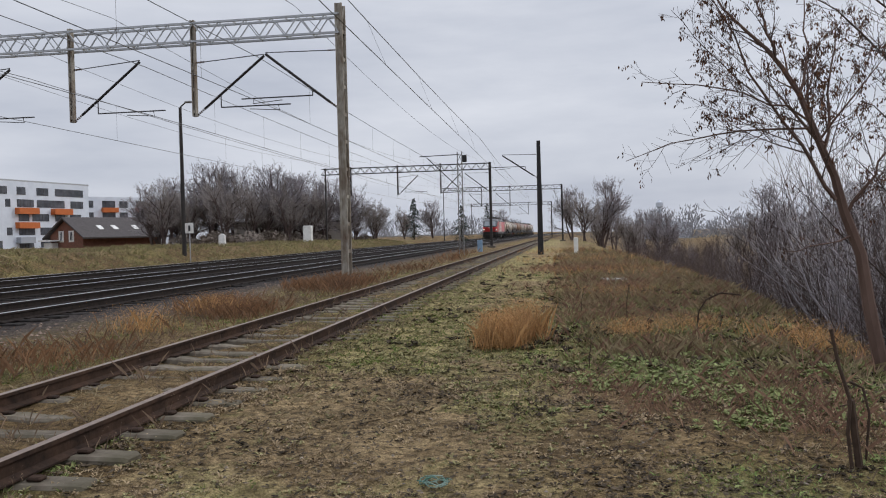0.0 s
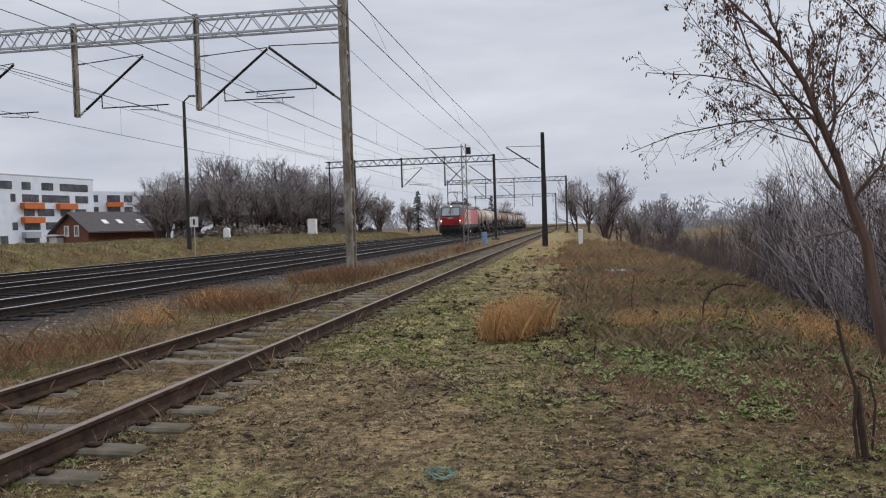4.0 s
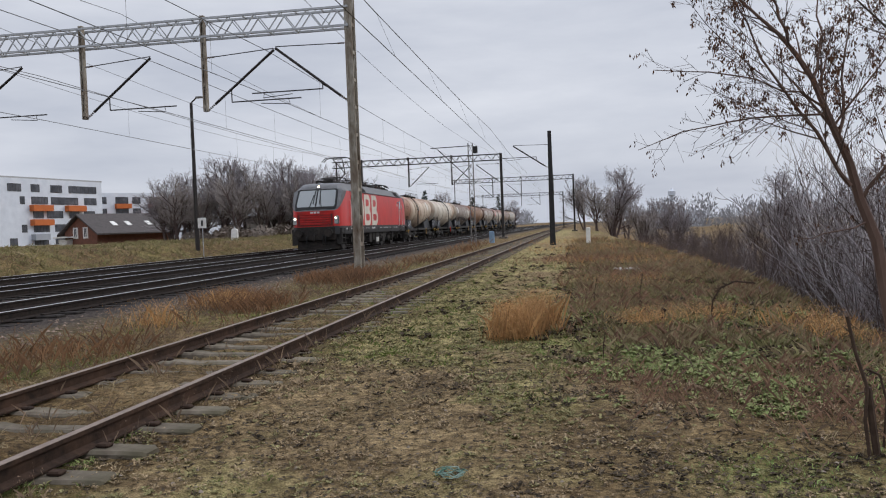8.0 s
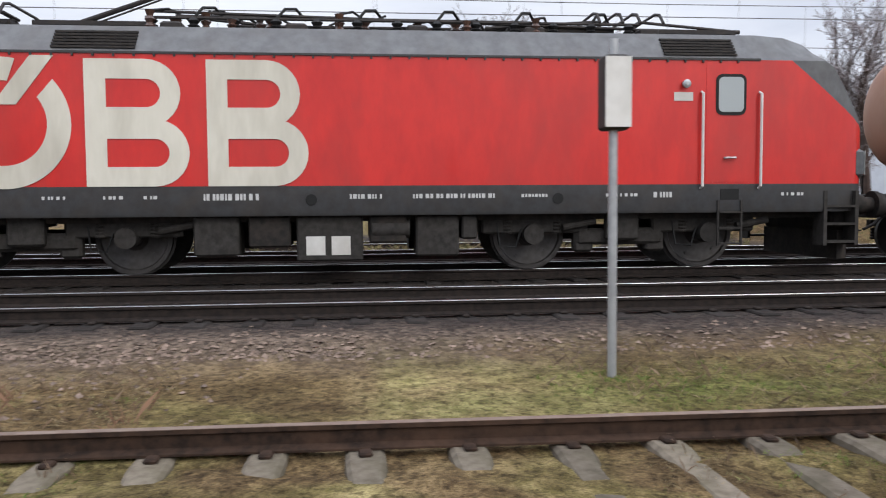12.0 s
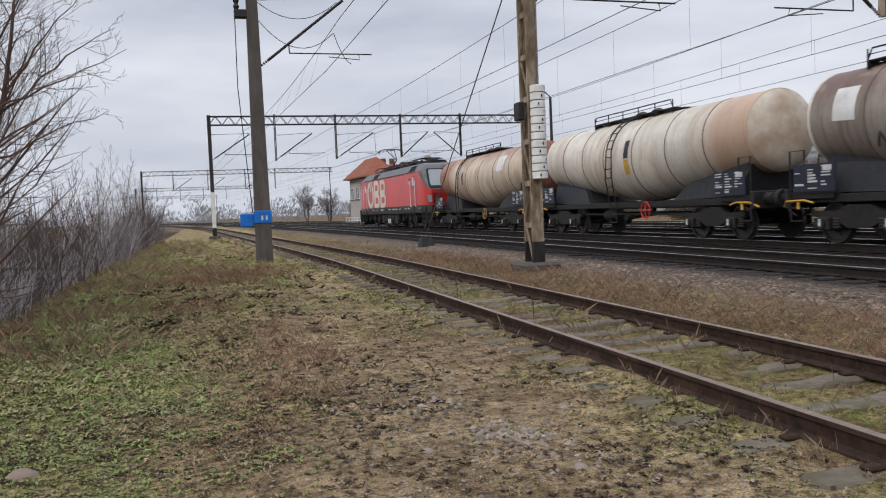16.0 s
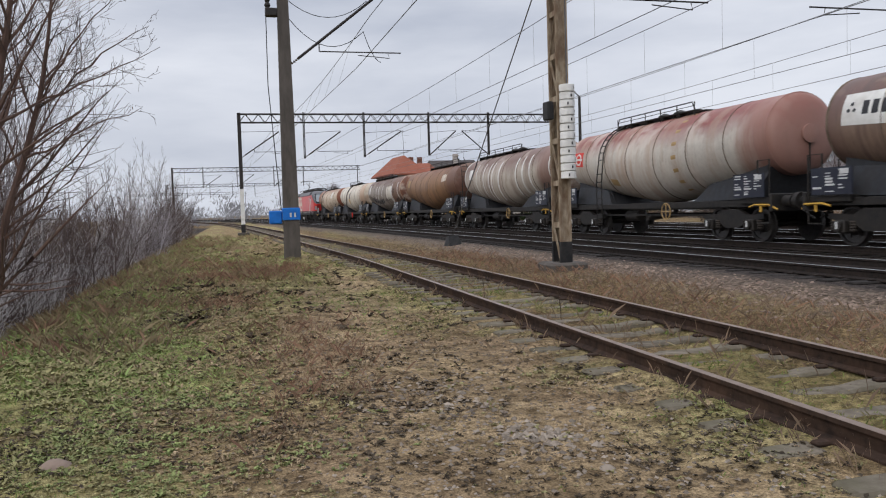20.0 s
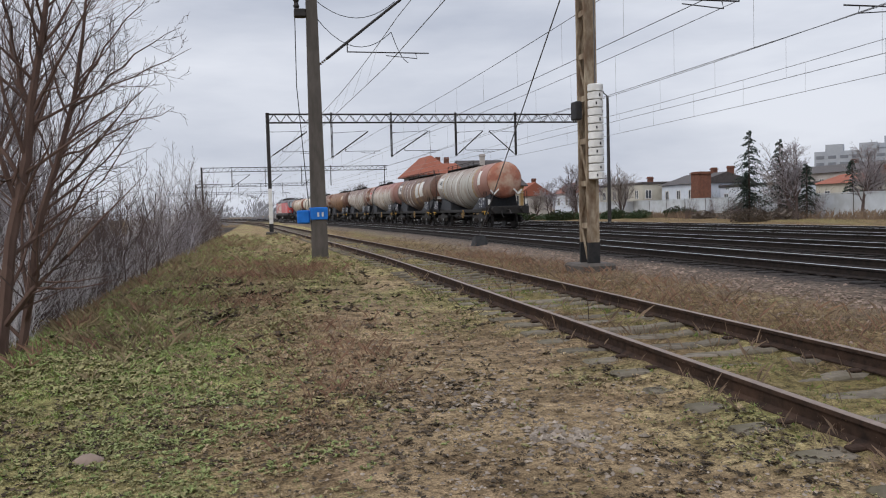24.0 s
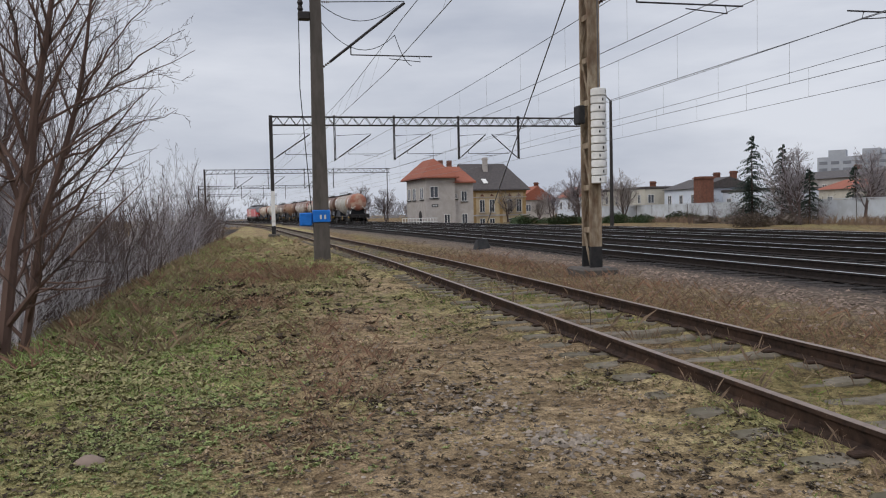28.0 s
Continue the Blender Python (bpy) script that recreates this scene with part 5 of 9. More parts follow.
def ladder(g, y, a_top, w=0.2):
    for d in (-w, w):
        pts = [on_barrel(y + d, a, 0.10) for a in range(95, -1, -12)]
        bx = barrel_r(y) + 0.10
        g.pipe(pts + [(bx, y + d, 1.9), (1.32, y + d, 1.0), (1.32, y + d, 0.45)], 0.022, 6)
    for a in range(92, -4, -11):
        g.tube(on_barrel(y - w, a, 0.10), on_barrel(y + w, a, 0.10), 0.018, n=5)
    z = 2.2
    while z > 0.45:
        xx = barrel_r(y) + 0.10 if z > 1.9 else 1.32 + (barrel_r(y) + 0.10 - 1.32) * max(0, (z - 1.0) / 0.9)
        g.tube((xx, y - w, z), (xx, y + w, z), 0.018, n=5)
        z -= 0.29


def wagon(idx, shell, label, head, mid_ladder, deco):
    wg = thing("tank_wagon", label, "tank wagon", "tank wagons of the train")
    prof = [(-5.98, barrel_r(5.98))]
    ys = [-5.2, -4.0, -2.7, -1.4, 0.0, 1.4, 2.7, 4.0, 5.2]
    full = prof + [(y, barrel_r(y)) for y in ys] + [(-y, r) for y, r in reversed(prof)]
    rings = []
    for y, r in full:
        zc = barrel_z(max(-5.98, min(5.98, y)))
        rings.append([(r * math.sin(2 * math.pi * i / 40), y, zc + r * math.cos(2 * math.pi * i / 40)) for i in range(40)])
    g = Geo().quads(rings)
    body = part("barrel", g, shell, wg, smooth=40)
    for e in (-1, 1):
        cap = [(6.30, 0.03), (6.30, 0.2), (6.27, 0.5), (6.2, 0.79), (6.1, 0.96), (6.02, 1.03), (5.98, barrel_r(5.98))]
        g = Geo()
        g.quads([[(r * math.sin(2 * math.pi * i / 40), e * y, barrel_z(6) + r * math.cos(2 * math.pi * i / 40)) for i in range(40)] for y, r in cap])
        part("tank_head", g, CAPS[idx][0 if e < 0 else 1], wg, smooth=40)
    for y in (-5.96, -4.3, -2.6, -0.9, 0.9, 2.6, 4.3, 5.96):
        g = Geo()
        r = barrel_r(y)
        w = 0.045 if abs(y) > 5.5 else 0.016
        rings = [[((r + o) * math.sin(2 * math.pi * i / 40), yy, barrel_z(y) + (r + o) * math.cos(2 * math.pi * i / 40)) for i in range(40)] for yy, o in ((y - w, -0.005), (y - w * 0.7, 0.012), (y + w * 0.7, 0.012), (y + w, -0.005))]
        g.quads(rings, caps=False)
        part("weld_band", g, head if abs(y) > 5.5 else "tank_seam", body, smooth=40)
    if idx in (0, 5):
        g = Geo()
        g.lathe([(6.26, 0.24), (6.36, 0.24), (6.37, 0.18), (6.37, 0.02)], 18, "y", (0.0, 0.0, 2.75))
        part("end_flange", g, HEADS[idx], wg, smooth=30)
        g = Geo()
        g.tube((0, 6.31, 1.75), (0, 6.31, 2.65), 0.022, n=6)
        part("drain_rod", g, "frame_black", wg)
    part("sill", SH["sill"], None, wg)
    for e in (-1, 1):
        part("end_platform", SH["platform", e], None, wg)
        part("saddle", SH["saddle", e], None, wg)
        for x in (-0.75, 0.75):
            part("saddle_web", SH["web", e, x], None, wg)
        for s in (-1, 1):
            part("buffer", SH["buffer", e, s], None, wg)
        part("coupling", SH["coupling", e], None, wg)
        part("pull_handle", SH["handle", e], None, wg, "yellow painted lever and bar")
        part("end_handrail", SH["rail", e], None, wg)
        part("end_handrail", SH["rail", -e], None, wg, at=pose(0, 0, 0, 0, 0, 180))
        bd = part("notice_board", SH["board", e], None, wg, "dark board with white lettering")
        tagged(part("lettering", SH["bars", e], None, bd), kind="stuff")
        wagon_bogie(wg, 4.55 * e)
    # walkway and rail on top
    y0, y1 = (-2.9, 2.0) if mid_ladder is not None else (-3.6, 5.4) if idx == 6 else (-1.0, 5.4) if idx == 3 else (-4.8, 1.6)
    g = Geo()
    for x in (-0.36, 0.0, 0.36):
        g.box(x - 0.13, x + 0.13, y0, y1, 3.88, 3.91)
    k = y0
    while k <= y1:
        g.box(-0.5, 0.5, k - 0.02, k + 0.02, 3.6, 3.88)
        k += 1.0
    part("walkway", g, "frame_black", wg)
    g = Geo()
    n = 5
    for i in range(n + 1):
        y = y0 + (y1 - y0) * i / n
        g.tube((0.52, y, 3.62), (0.52, y, 4.14), 0.018, n=5)
    g.pipe([(0.52, y0, 3.9), (0.52, y0 + 0.12, 4.14), (0.52, y1 - 0.12, 4.14), (0.52, y1, 3.9)], 0.02, 5)
    g.tube((0.52, y0, 4.02), (0.52, y1, 4.02), 0.012, n=4)
    part("walkway_rail", g, "frame_black", wg)
    for y in (-0.55, 0.4):
        g = Geo()
        g.lathe([(3.7, 0.22), (4.0, 0.22), (4.03, 0.16), (4.08, 0.06)], 14, "z", (0.0, y, 0))
        part("dome_lid", g, "frame_black", wg, smooth=30)
    g = Geo()
    if mid_ladder is not None:
        ladder(g, mid_ladder, 95)
        part("ladder", g, "frame_black", wg)
    elif idx in (3, 6):
        for d in (-0.2, 0.2):
            g.pipe([(0.5 + d, 5.6, 4.2), (0.5 + d, 6.42, 3.4), (0.5 + d, 6.45, 1.2)], 0.022, 6)
        z = 1.5
        while z < 3.6:
            g.tube((0.3, 6.45, z), (0.7, 6.45, z), 0.018, n=5)
            z += 0.3
        part("end_ladder", g, "frame_black", wg)
    g = Geo()
    g.lathe([(1.30, 0.26), (1.33, 0.26)], 20, "x", (0, 1.6, 0.83), caps=False)
    for a in range(4):
        c, d = 0.26 * math.cos(a * math.pi / 2), 0.26 * math.sin(a * math.pi / 2)
        g.tube((1.315, 1.6, 0.83), (1.315, 1.6 + c, 0.83 + d), 0.018, n=5)
    for i in range(16):
        a, b = 2 * math.pi * i / 16, 2 * math.pi * (i + 1) / 16
        g.tube((1.315, 1.6 + 0.25 * math.cos(a), 0.83 + 0.25 * math.sin(a)), (1.315, 1.6 + 0.25 * math.cos(b), 0.83 + 0.25 * math.sin(b)), 0.02, n=5)
    part("brake_wheel", g, "red_paint" if idx == 1 else "panel_ochre", wg)
    g = Geo()
    g.lathe([(-0.6, 0.05), (-0.55, 0.18), (0.25, 0.18), (0.3, 0.05)], 16, "y", (0.75, -1.2, 0.68))
    part("air_reservoir", g, "frame_black", wg, smooth=35)
    g = Geo()
    g.pipe([(0.0, 0.0, 1.0), (0.0, 0.0, 0.72), (1.1, 0.1, 0.6)], 0.09, 8)
    part("outlet_valve", g, "frame_black", wg)
    g = Geo()
    g.beam((0.9, -3.6, 0.72), (0.9, 3.6, 0.7), 0.04, 0.06)
    g.beam((-0.9, -3.6, 0.72), (-0.9, 3.6, 0.7), 0.04, 0.06)
    part("brake_rigging", g, "frame_black", wg)
    for kind, args, m in deco:
        if kind == "panel":
            part("panel", patch(*args), m, wg)
        elif kind == "stroke":
            part("painted_stroke", stroke(*args), m, wg)
        elif kind == "head":
            (u, v, a, b), g = args, Geo()
            g.box(u, v, 6.28, 6.32, a - 0.05, b - 0.05)
            part("head_plate", g, m, wg)
        elif kind == "roundel":
            y, a, r = args
            pts = [(y + r * math.cos(t), a + 39 * r * math.sin(t)) for t in (2 * math.pi * i / 20 for i in range(21))]
            part("painted_ring", stroke(pts, 3.4), m, wg)
            part("painted_bar", stroke([(y - r * 1.5, a), (y + r * 1.5, a)], 4.0, 0.01), m, wg)
    return wg


def mark_panel(y0, y1, a0, a1):
    """White maker's panel with a dark three-legged sign and bars in place of letters."""
    w, h = y1 - y0, a1 - a0
    c = y0 + 0.2 * w if w > 0 else y0
    out = [("panel", (y0, y1, a0, a1), "panel_white")]
    for q in range(3):
        t = radians(90 + 120 * q)
        out.append(("stroke", ([(c + 0.06 * math.cos(t), a0 + h / 2 + 3 * math.sin(t)), (c + 0.16 * math.cos(t), a0 + h / 2 + 7 * math.sin(t))], 4.0, 0.012), "stencil_dark"))
    for q in range(3):
        u = y0 + w * (0.42 + 0.19 * q)
        out.append(("panel", (u, u + 0.12 * w, a0 + 0.3 * h, a0 + 0.7 * h, 0.011, 2, 3), "stencil_dark"))
    return out


rg = random.Random(8)
scrawl = []
for k in range(11):
    y = -4.4 + k * 0.52
    scrawl.append(("stroke", ([(y, -34), (y + 0.18, -14 + rg.uniform(-6, 6)), (y + 0.3, -36), (y + 0.42, -16 + rg.uniform(-5, 5)), (y + 0.5, -30)], rg.uniform(2.2, 4.0)), "stencil_dark"))
# the word ANTIFA in single brush strokes
for k, strokes in enumerate((((0, 0), (0.5, 1), (1, 0)), ((0, 0), (0, 1), (1, 0), (1, 1)), ((0, 1), (1, 1)), ((0.5, 0), (0.5, 1)), ((1, 1), (0, 1), (0, 0)), ((0, 0), (0.5, 1), (1, 0)))):
    y = 1.75 + k * 0.27
    scrawl.append(("stroke", ([(y + 0.2 * a, -30 + 10 * b) for a, b in strokes], 1.5), "stencil_dark"))
    extra = {0: ((0.2, 0.4), (0.8, 0.4)), 2: ((0.5, 0), (0.5, 1)), 4: ((0, 0.5), (0.7, 0.5)), 5: ((0.2, 0.4), (0.8, 0.4))}.get(k)
    if extra:
        scrawl.append(("stroke", ([(y + 0.2 * a, -30 + 10 * b) for a, b in extra], 1.5), "stencil_dark"))
heart = [(4.55, -14), (4.28, 0), (4.3, 7), (4.42, 8), (4.55, 2), (4.68, 8), (4.8, 7), (4.82, 0), (4.55, -14)]
scrawl.append(("stroke", (heart, 2.0), "stencil_dark"))
pale = lambda y, w, a0, a1: ("panel", (y, y + w, a0, a1), "panel_white")
hoops = lambda ys, a0, a1: [pale(y, 0.14, a0, a1) for y in ys]
LABELS = ["tan and cream tank wagon with rust-brown ends and mid ladder", "dirty cream white tank wagon with mid ladder", "dark brown tank wagon covered in scrawled graffiti",
          "rust-brown tank wagon with sooty belly", "brown and grey tank wagon streaked with white run-off", "two-tone red-brown and cream tank wagon with mid ladder",
          "dark brown tank wagon with white panels and hoops", "grey cream tank wagon with brown rear end, last of the train"]
DECO = [
    [("roundel", (-5.6, 8, 0.28), "tank_head_brown"), ("panel", (-1.78, -1.5, -9, 18), "board_navy"), ("panel", (-1.74, -1.54, -7, 0, 0.010, 2, 3), "panel_orange"), ("panel", (-1.74, -1.54, 6, 14, 0.010, 2, 3), "frame_grey"), ("panel", (3.2, 4.0, 5, 40), "panel_white")],
    [("panel", (0.5, 0.75, 0, 24), "board_navy"), ("panel", (0.5, 0.75, -22, -2), "yellow_paint")],
    scrawl + [("panel", (2.3, 3.6, -26, 22), "tank_cream"), ("panel", (3.62, 3.85, -44, 22), "panel_white"), ("panel", (-5.6, -4.9, -4, 34), "panel_white"), ("head", (-0.15, 0.45, 2.7, 3.4), "panel_white")] + hoops((5.6, -1.6, -0.4, 0.9, 3.9), -40, 30),
    [("panel", (-5.7, -5.0, 0, 26), "panel_ochre"), ("panel", (3.9, 4.8, 8, 30), "tank_cream"), ("head", (-0.5, -0.2, 3.1, 3.5), "panel_white")],
    hoops((-3.9, -2.4, -1.3, -0.7, 0.4, 2.6, 3.4, 4.2), -48, 40) + [("panel", (-5.4, -4.6, -2, 26), "panel_white"), ("head", (-0.4, 0.3, 2.9, 3.6), "panel_white")],
    [("panel", (2.0, 2.25, -60, 88), "panel_ochre"), ("panel", (-5.9, -5.0, -8, 20), "red_paint"), ("roundel", (-5.45, 6, 0.26), "panel_white"), ("panel", (-2.6, -2.0, -40, -28), "panel_ochre")],
    mark_panel(-5.9, -4.3, -4, 34) + [("panel", (2.0, 2.9, -20, 34), "panel_white"), ("panel", (3.3, 4.2, -20, 36), "panel_white"), ("panel", (1.6, 1.85, -50, 60), "panel_ochre"), ("panel", (2.95, 3.2, -50, 60), "panel_ochre"),
                                       ("panel", (-3.6, -3.35, -50, 60), "panel_ochre"), ("head", (-1.0, -0.4, 2.8, 3.3), "panel_white"), ("head", (0.1, 0.6, 2.0, 2.2), "panel_white"), ("panel", (-1.0, -0.4, -42, -24), "panel_white")] + hoops((-2.2, -0.9, 0.5), -50, 50),
    mark_panel(-5.9, -4.4, -4, 34) + [("panel", (4.6, 5.1, -8, 36), "panel_white"), ("panel", (-4.2, -3.95, -50, 60), "panel_ochre"), ("panel", (3.6, 3.85, -50, 60), "panel_ochre")] + hoops((-1.4, 0.2), -50, 50),
]
CAPS = [("tank_tan", "tank_head_brown"), ("head_cream", "head_cream"), ("head_cream", "head_blotch"), ("tank_head_brown", "head_umber"), ("head_umber", "head_blotch"), ("head_umber", "tank_two_tone"), ("head_umber", "head_umber"), ("head_cream", "head_rust_patch")]
LADDERS = [-2.3, -0.35, None, None, None, -2.9, None, None]
HEADS = ["tank_head_brown", "tank_cream", "tank_cream", "tank_rust", "panel_white", "tank_two_tone", "tank_seam", "tank_head_brown"]
LOCO = loco()
WAGONS = [wagon(i, TANKS[i][0], LABELS[i], HEADS[i], LADDERS[i], DECO[i]) for i in range(8)]
# warning chevrons on the rear of the last wagon
for x in (-0.75, 0.75):
    g = Geo()
    g.beam((x, 6.25, 1.95), (x - 0.3 * (1 if x > 0 else -1), 6.29, 2.25), 0.05, 0.08)
    g.beam((x, 6.25, 1.95), (x + 0.22 * (1 if x > 0 else -1), 6.29, 2.2), 0.05, 0.08)
    part("end_chevron", g, "panel_white", WAGONS[7])
    g = Geo()
    g.box(x * 1.5 - 0.07, x * 1.5 + 0.07, 6.5, 6.53, 1.35, 1.65)
    part("tail_board", g, "panel_white", WAGONS[7])

# ---- poles, wires and trackside pieces ----
def tapered_pole(g, x, y, z0, z1, a0, a1):
    rg_ = lambda z, a: [(x - a, y - a, z), (x + a, y - a, z), (x + a, y + a, z), (x - a, y + a, z)]
    g.quads([rg_(z0, a0), rg_(z1, a1)])


# pole beside the path, ahead
pr = thing("catenary_pole", "dark tapered concrete catenary pole with a single bracket", "catenary pole", "catenary poles")
g = Geo()
tapered_pole(g, -1.47, 54, -0.4, 7.4, 0.19, 0.12)
part("mast", g, "black_paint", pr, "dark weathered mast")
cantilever(pr, (-1.55, 54, 4.9), (-1.55, 54, 6.5), (-3.9, 54, 6.5), 5.6, -1)
# pole beside the path, behind
pm = thing("catenary_pole", "grey concrete catenary pole with a blue number band", "catenary pole", "catenary poles")
g = Geo()
tapered_pole(g, -2.16, -26.7, -0.5, 9.3, 0.26, 0.16)
part("mast", g, "concrete_grey", pm)
g = Geo()
g.box(-2.44, -1.88, -26.98, -26.42, 1.06, 1.46, 0.02)
bl = part("blue_band", g, "blue_paint", pm, "bright blue number band")
for k in range(2):
    g = Geo()
    g.box(-2.30 + k * 0.14, -2.24 + k * 0.14, -26.418, -26.41, 1.16, 1.30)
    part("digit_bar", g, "text_white", bl)
g = Geo()
g.box(-1.86, -1.46, -26.8, -26.5, 0.95, 1.38, 0.03)
part("blue_box", g, "blue_paint", pm)
for p, q, u, tip, sz in (((-2.3, 6.05), (-2.3, 8.2), None, (-5.1, 8.27), 6.4),):
    cantilever(pm, (p[0], -26.7, p[1]), (q[0], -26.7, q[1]), (tip[0], -26.7, tip[1]), sz, -1)
g = Geo()
g.pipe([(-1.85, -26.7, 8.9), (-1.62, -26.7, 7.6), (-1.6, -26.7, 5.4), (-1.86, -26.7, 1.4)], 0.015, 5)
part("cable", g, "rubber_black", pm)
for a, b, dip in (((-2.3, 8.15), (-4.9, 8.2), 0.55), ((-2.3, 7.6), (-4.75, 7.2), 0.7), ((-4.75, 7.2), (-5.3, 6.2), 0.2)):
    g = Geo()
    g.pipe([(a[0] + (b[0] - a[0]) * k / 10, -26.7, a[1] + (b[1] - a[1]) * k / 10 - dip * 4 * (k / 10) * (1 - k / 10)) for k in range(11)], 0.012, 5)
    part("cable", g, "rubber_black", pm)
g = Geo()
g.box(-1.98, -1.6, -26.85, -26.55, 7.6, 7.85, 0.02)
g.lathe([(7.85, 0.05), (7.95, 0.1), (8.05, 0.06), (8.15, 0.1), (8.3, 0.04)], 10, "z", (-1.68, -26.7, 0))
part("switch_box", g, "steel_dark", pm)

# fittings of the portal behind: weights, box, bands, stay
for k in range(12):
    g = Geo()
    z = 1.84 + k * 0.171
    g.lathe([(z, 0.15), (z + 0.012, 0.168), (z + 0.145, 0.168), (z + 0.157, 0.15)], 20, "z", (-7.42, -16.5, 0))
    wt = part("tension_weight", g, "white_paint", p2, "white round tension weight", smooth=30)
    g = Geo()
    a = 1.25 + 0.5 * (k % 3)
    g.box(-7.42 + 0.15 * math.cos(a) - 0.015, -7.42 + 0.15 * math.cos(a) + 0.015, -16.5 + 0.172 * math.sin(a) - 0.012, -16.5 + 0.172 * math.sin(a), z + 0.05, z + 0.11)
    part("slot", g, "black_paint", wt)
g = Geo()
g.pipe([(-7.42, -16.5, 3.8), (-7.42, -16.5, 8.4)], 0.016, 5)
part("weight_rope", g, "wire_metal", p2)
g = Geo()
g.box(-7.2, -7.05, -17.0, -16.7, 3.15, 3.55, 0.02)
part("junction_box", g, "black_paint", p2)
st = thing("stay_anchor", "black concrete stay anchor block with its steel rope", "stay anchor")
g = Geo()
ring0 = [(-8.55, -29.3, -0.25), (-7.95, -29.3, -0.25), (-7.95, -28.6, -0.25), (-8.55, -28.6, -0.25)]
ring1 = [(-8.4, -29.2, 0.22), (-8.05, -29.2, 0.22), (-8.05, -28.8, 0.28), (-8.4, -28.8, 0.28)]
g.quads([ring0, ring1])
part("block", g, "black_paint", st)
g = Geo()
g.tube((-8.22, -29.0, 0.22), (-7.93, -17.1, 8.5), 0.018, n=5)
part("stay_rope", g, "wire_metal", st)
# white lower leg of the next portal behind
wl_ = thing("painted_sleeve", "white and black painted sleeve on a portal leg", "marking")
g = Geo()
g.box(-1.29, -1.01, -61.14, -60.86, 0.6, 3.2)
part("white_sleeve", g, "white_paint", wl_)
g = Geo()
g.box(-1.30, -1.0, -61.15, -60.85, -0.2, 0.6)
part("black_sleeve", g, "black_paint", wl_)

# signal mast ahead
sg = thing("signal_mast", "slim lattice signal mast with a dark signal head", "signal mast")
g = Geo()
for dx in (-0.16, 0.16):
    g.box(-7.05 + dx - 0.03, -7.05 + dx + 0.03, 55.95, 56.05, -0.2, 7.1)
for k in range(11):
    a = 0.2 + k * 0.62
    g.beam((-7.21, 56, a), (-6.89, 56, a + 0.62), 0.03, 0.03)
    g.beam((-6.89, 56, a), (-7.21, 56, a + 0.62), 0.03, 0.03)
part("lattice", g, "steel_grey", sg)
g = Geo()
g.box(-6.85, -6.55, 55.9, 56.1, 6.35, 6.85, 0.03)
part("signal_head", g, "black_paint", sg)
g = Geo()
g.tube((-9.9, 56, 6.85), (-7.05, 56, 6.9), 0.03, n=6)
g.tube((-9.4, 56, 6.75), (-7.2, 56, 4.6), 0.035, n=6)
part("bracket", g, "steel_dark", sg)
bb = thing("equipment_box", "pale blue trackside equipment box", "equipment box")
g = Geo()
g.box(-7.0, -6.6, 66.0, 66.4, -0.3, 0.75, 0.03)
part("cabinet", g, "blue_pale", bb)

# small trackside things
def simple(name, label, cat, x, y, z, g, m, smooth=0.0):
    t_ = thing(name, label, cat, at=pose(x, y, z))
    part("body", g, m, t_, smooth=smooth)
    return t_


g = Geo()
g.box(-0.14, 0.14, -0.1, 0.1, -0.2, 1.1, 0.03)
g.box(-0.17, 0.17, -0.13, 0.13, -0.2, 0.05, 0.02)
simple("marker_post", "white painted concrete marker post", "marker post", 0.85, 53, ground_z(0.85, 53), g, "white_paint")
g = Geo()
g.box(-0.45, 0.42, -0.38, 0.4, -0.06, 0.10, 0.03)
simple("concrete_slab", "pale broken concrete slab in the grass", "slab", 1.5, 24, ground_z(1.5, 24), g, "concrete_pale")
for x, y, h in ((-24.2, 54.5, 0.75),):
    g = Geo()
    g.quads([[(-0.25, -0.12, -0.2), (0.25, -0.12, -0.2), (0.25, 0.12, -0.2), (-0.25, 0.12, -0.2)], [(-0.22, -0.1, h), (0.22, -0.1, h), (0.22, 0.1, h), (-0.22, 0.1, h)], [(-0.1, -0.08, h + 0.1), (0.1, -0.08, h + 0.1), (0.1, 0.08, h + 0.1), (-0.1, 0.08, h + 0.1)]])
    simple("distance_stone", "white concrete distance stone on the grass bank", "distance stone", x, y, ground_z(x, y), g, "white_paint")
g = Geo()
g.box(-0.4, 0.4, -0.3, 0.3, -0.2, 1.65, 0.03)
simple("relay_cabinet", "pale grey relay cabinet on the bank", "cabinet", -24.5, 75, ground_z(-24.5, 75), g, "white_paint")
sgn = thing("track_sign", "small white sign board on a thin post", "sign", at=pose(-21.5, 44.0, 0.2))
g = Geo()
g.tube((0, 0, -0.3), (0, 0, 2.2), 0.03, n=6)
part("post", g, "galvanised", sgn)
g = Geo()
g.box(-0.26, 0.26, -0.045, -0.03, 1.55, 2.15)
bd = part("board", g, "white_paint", sgn)
g = Geo()
g.box(-0.06, 0.06, -0.052, -0.045, 1.68, 2.0)
part("digit_bar", g, "stencil_dark", bd)
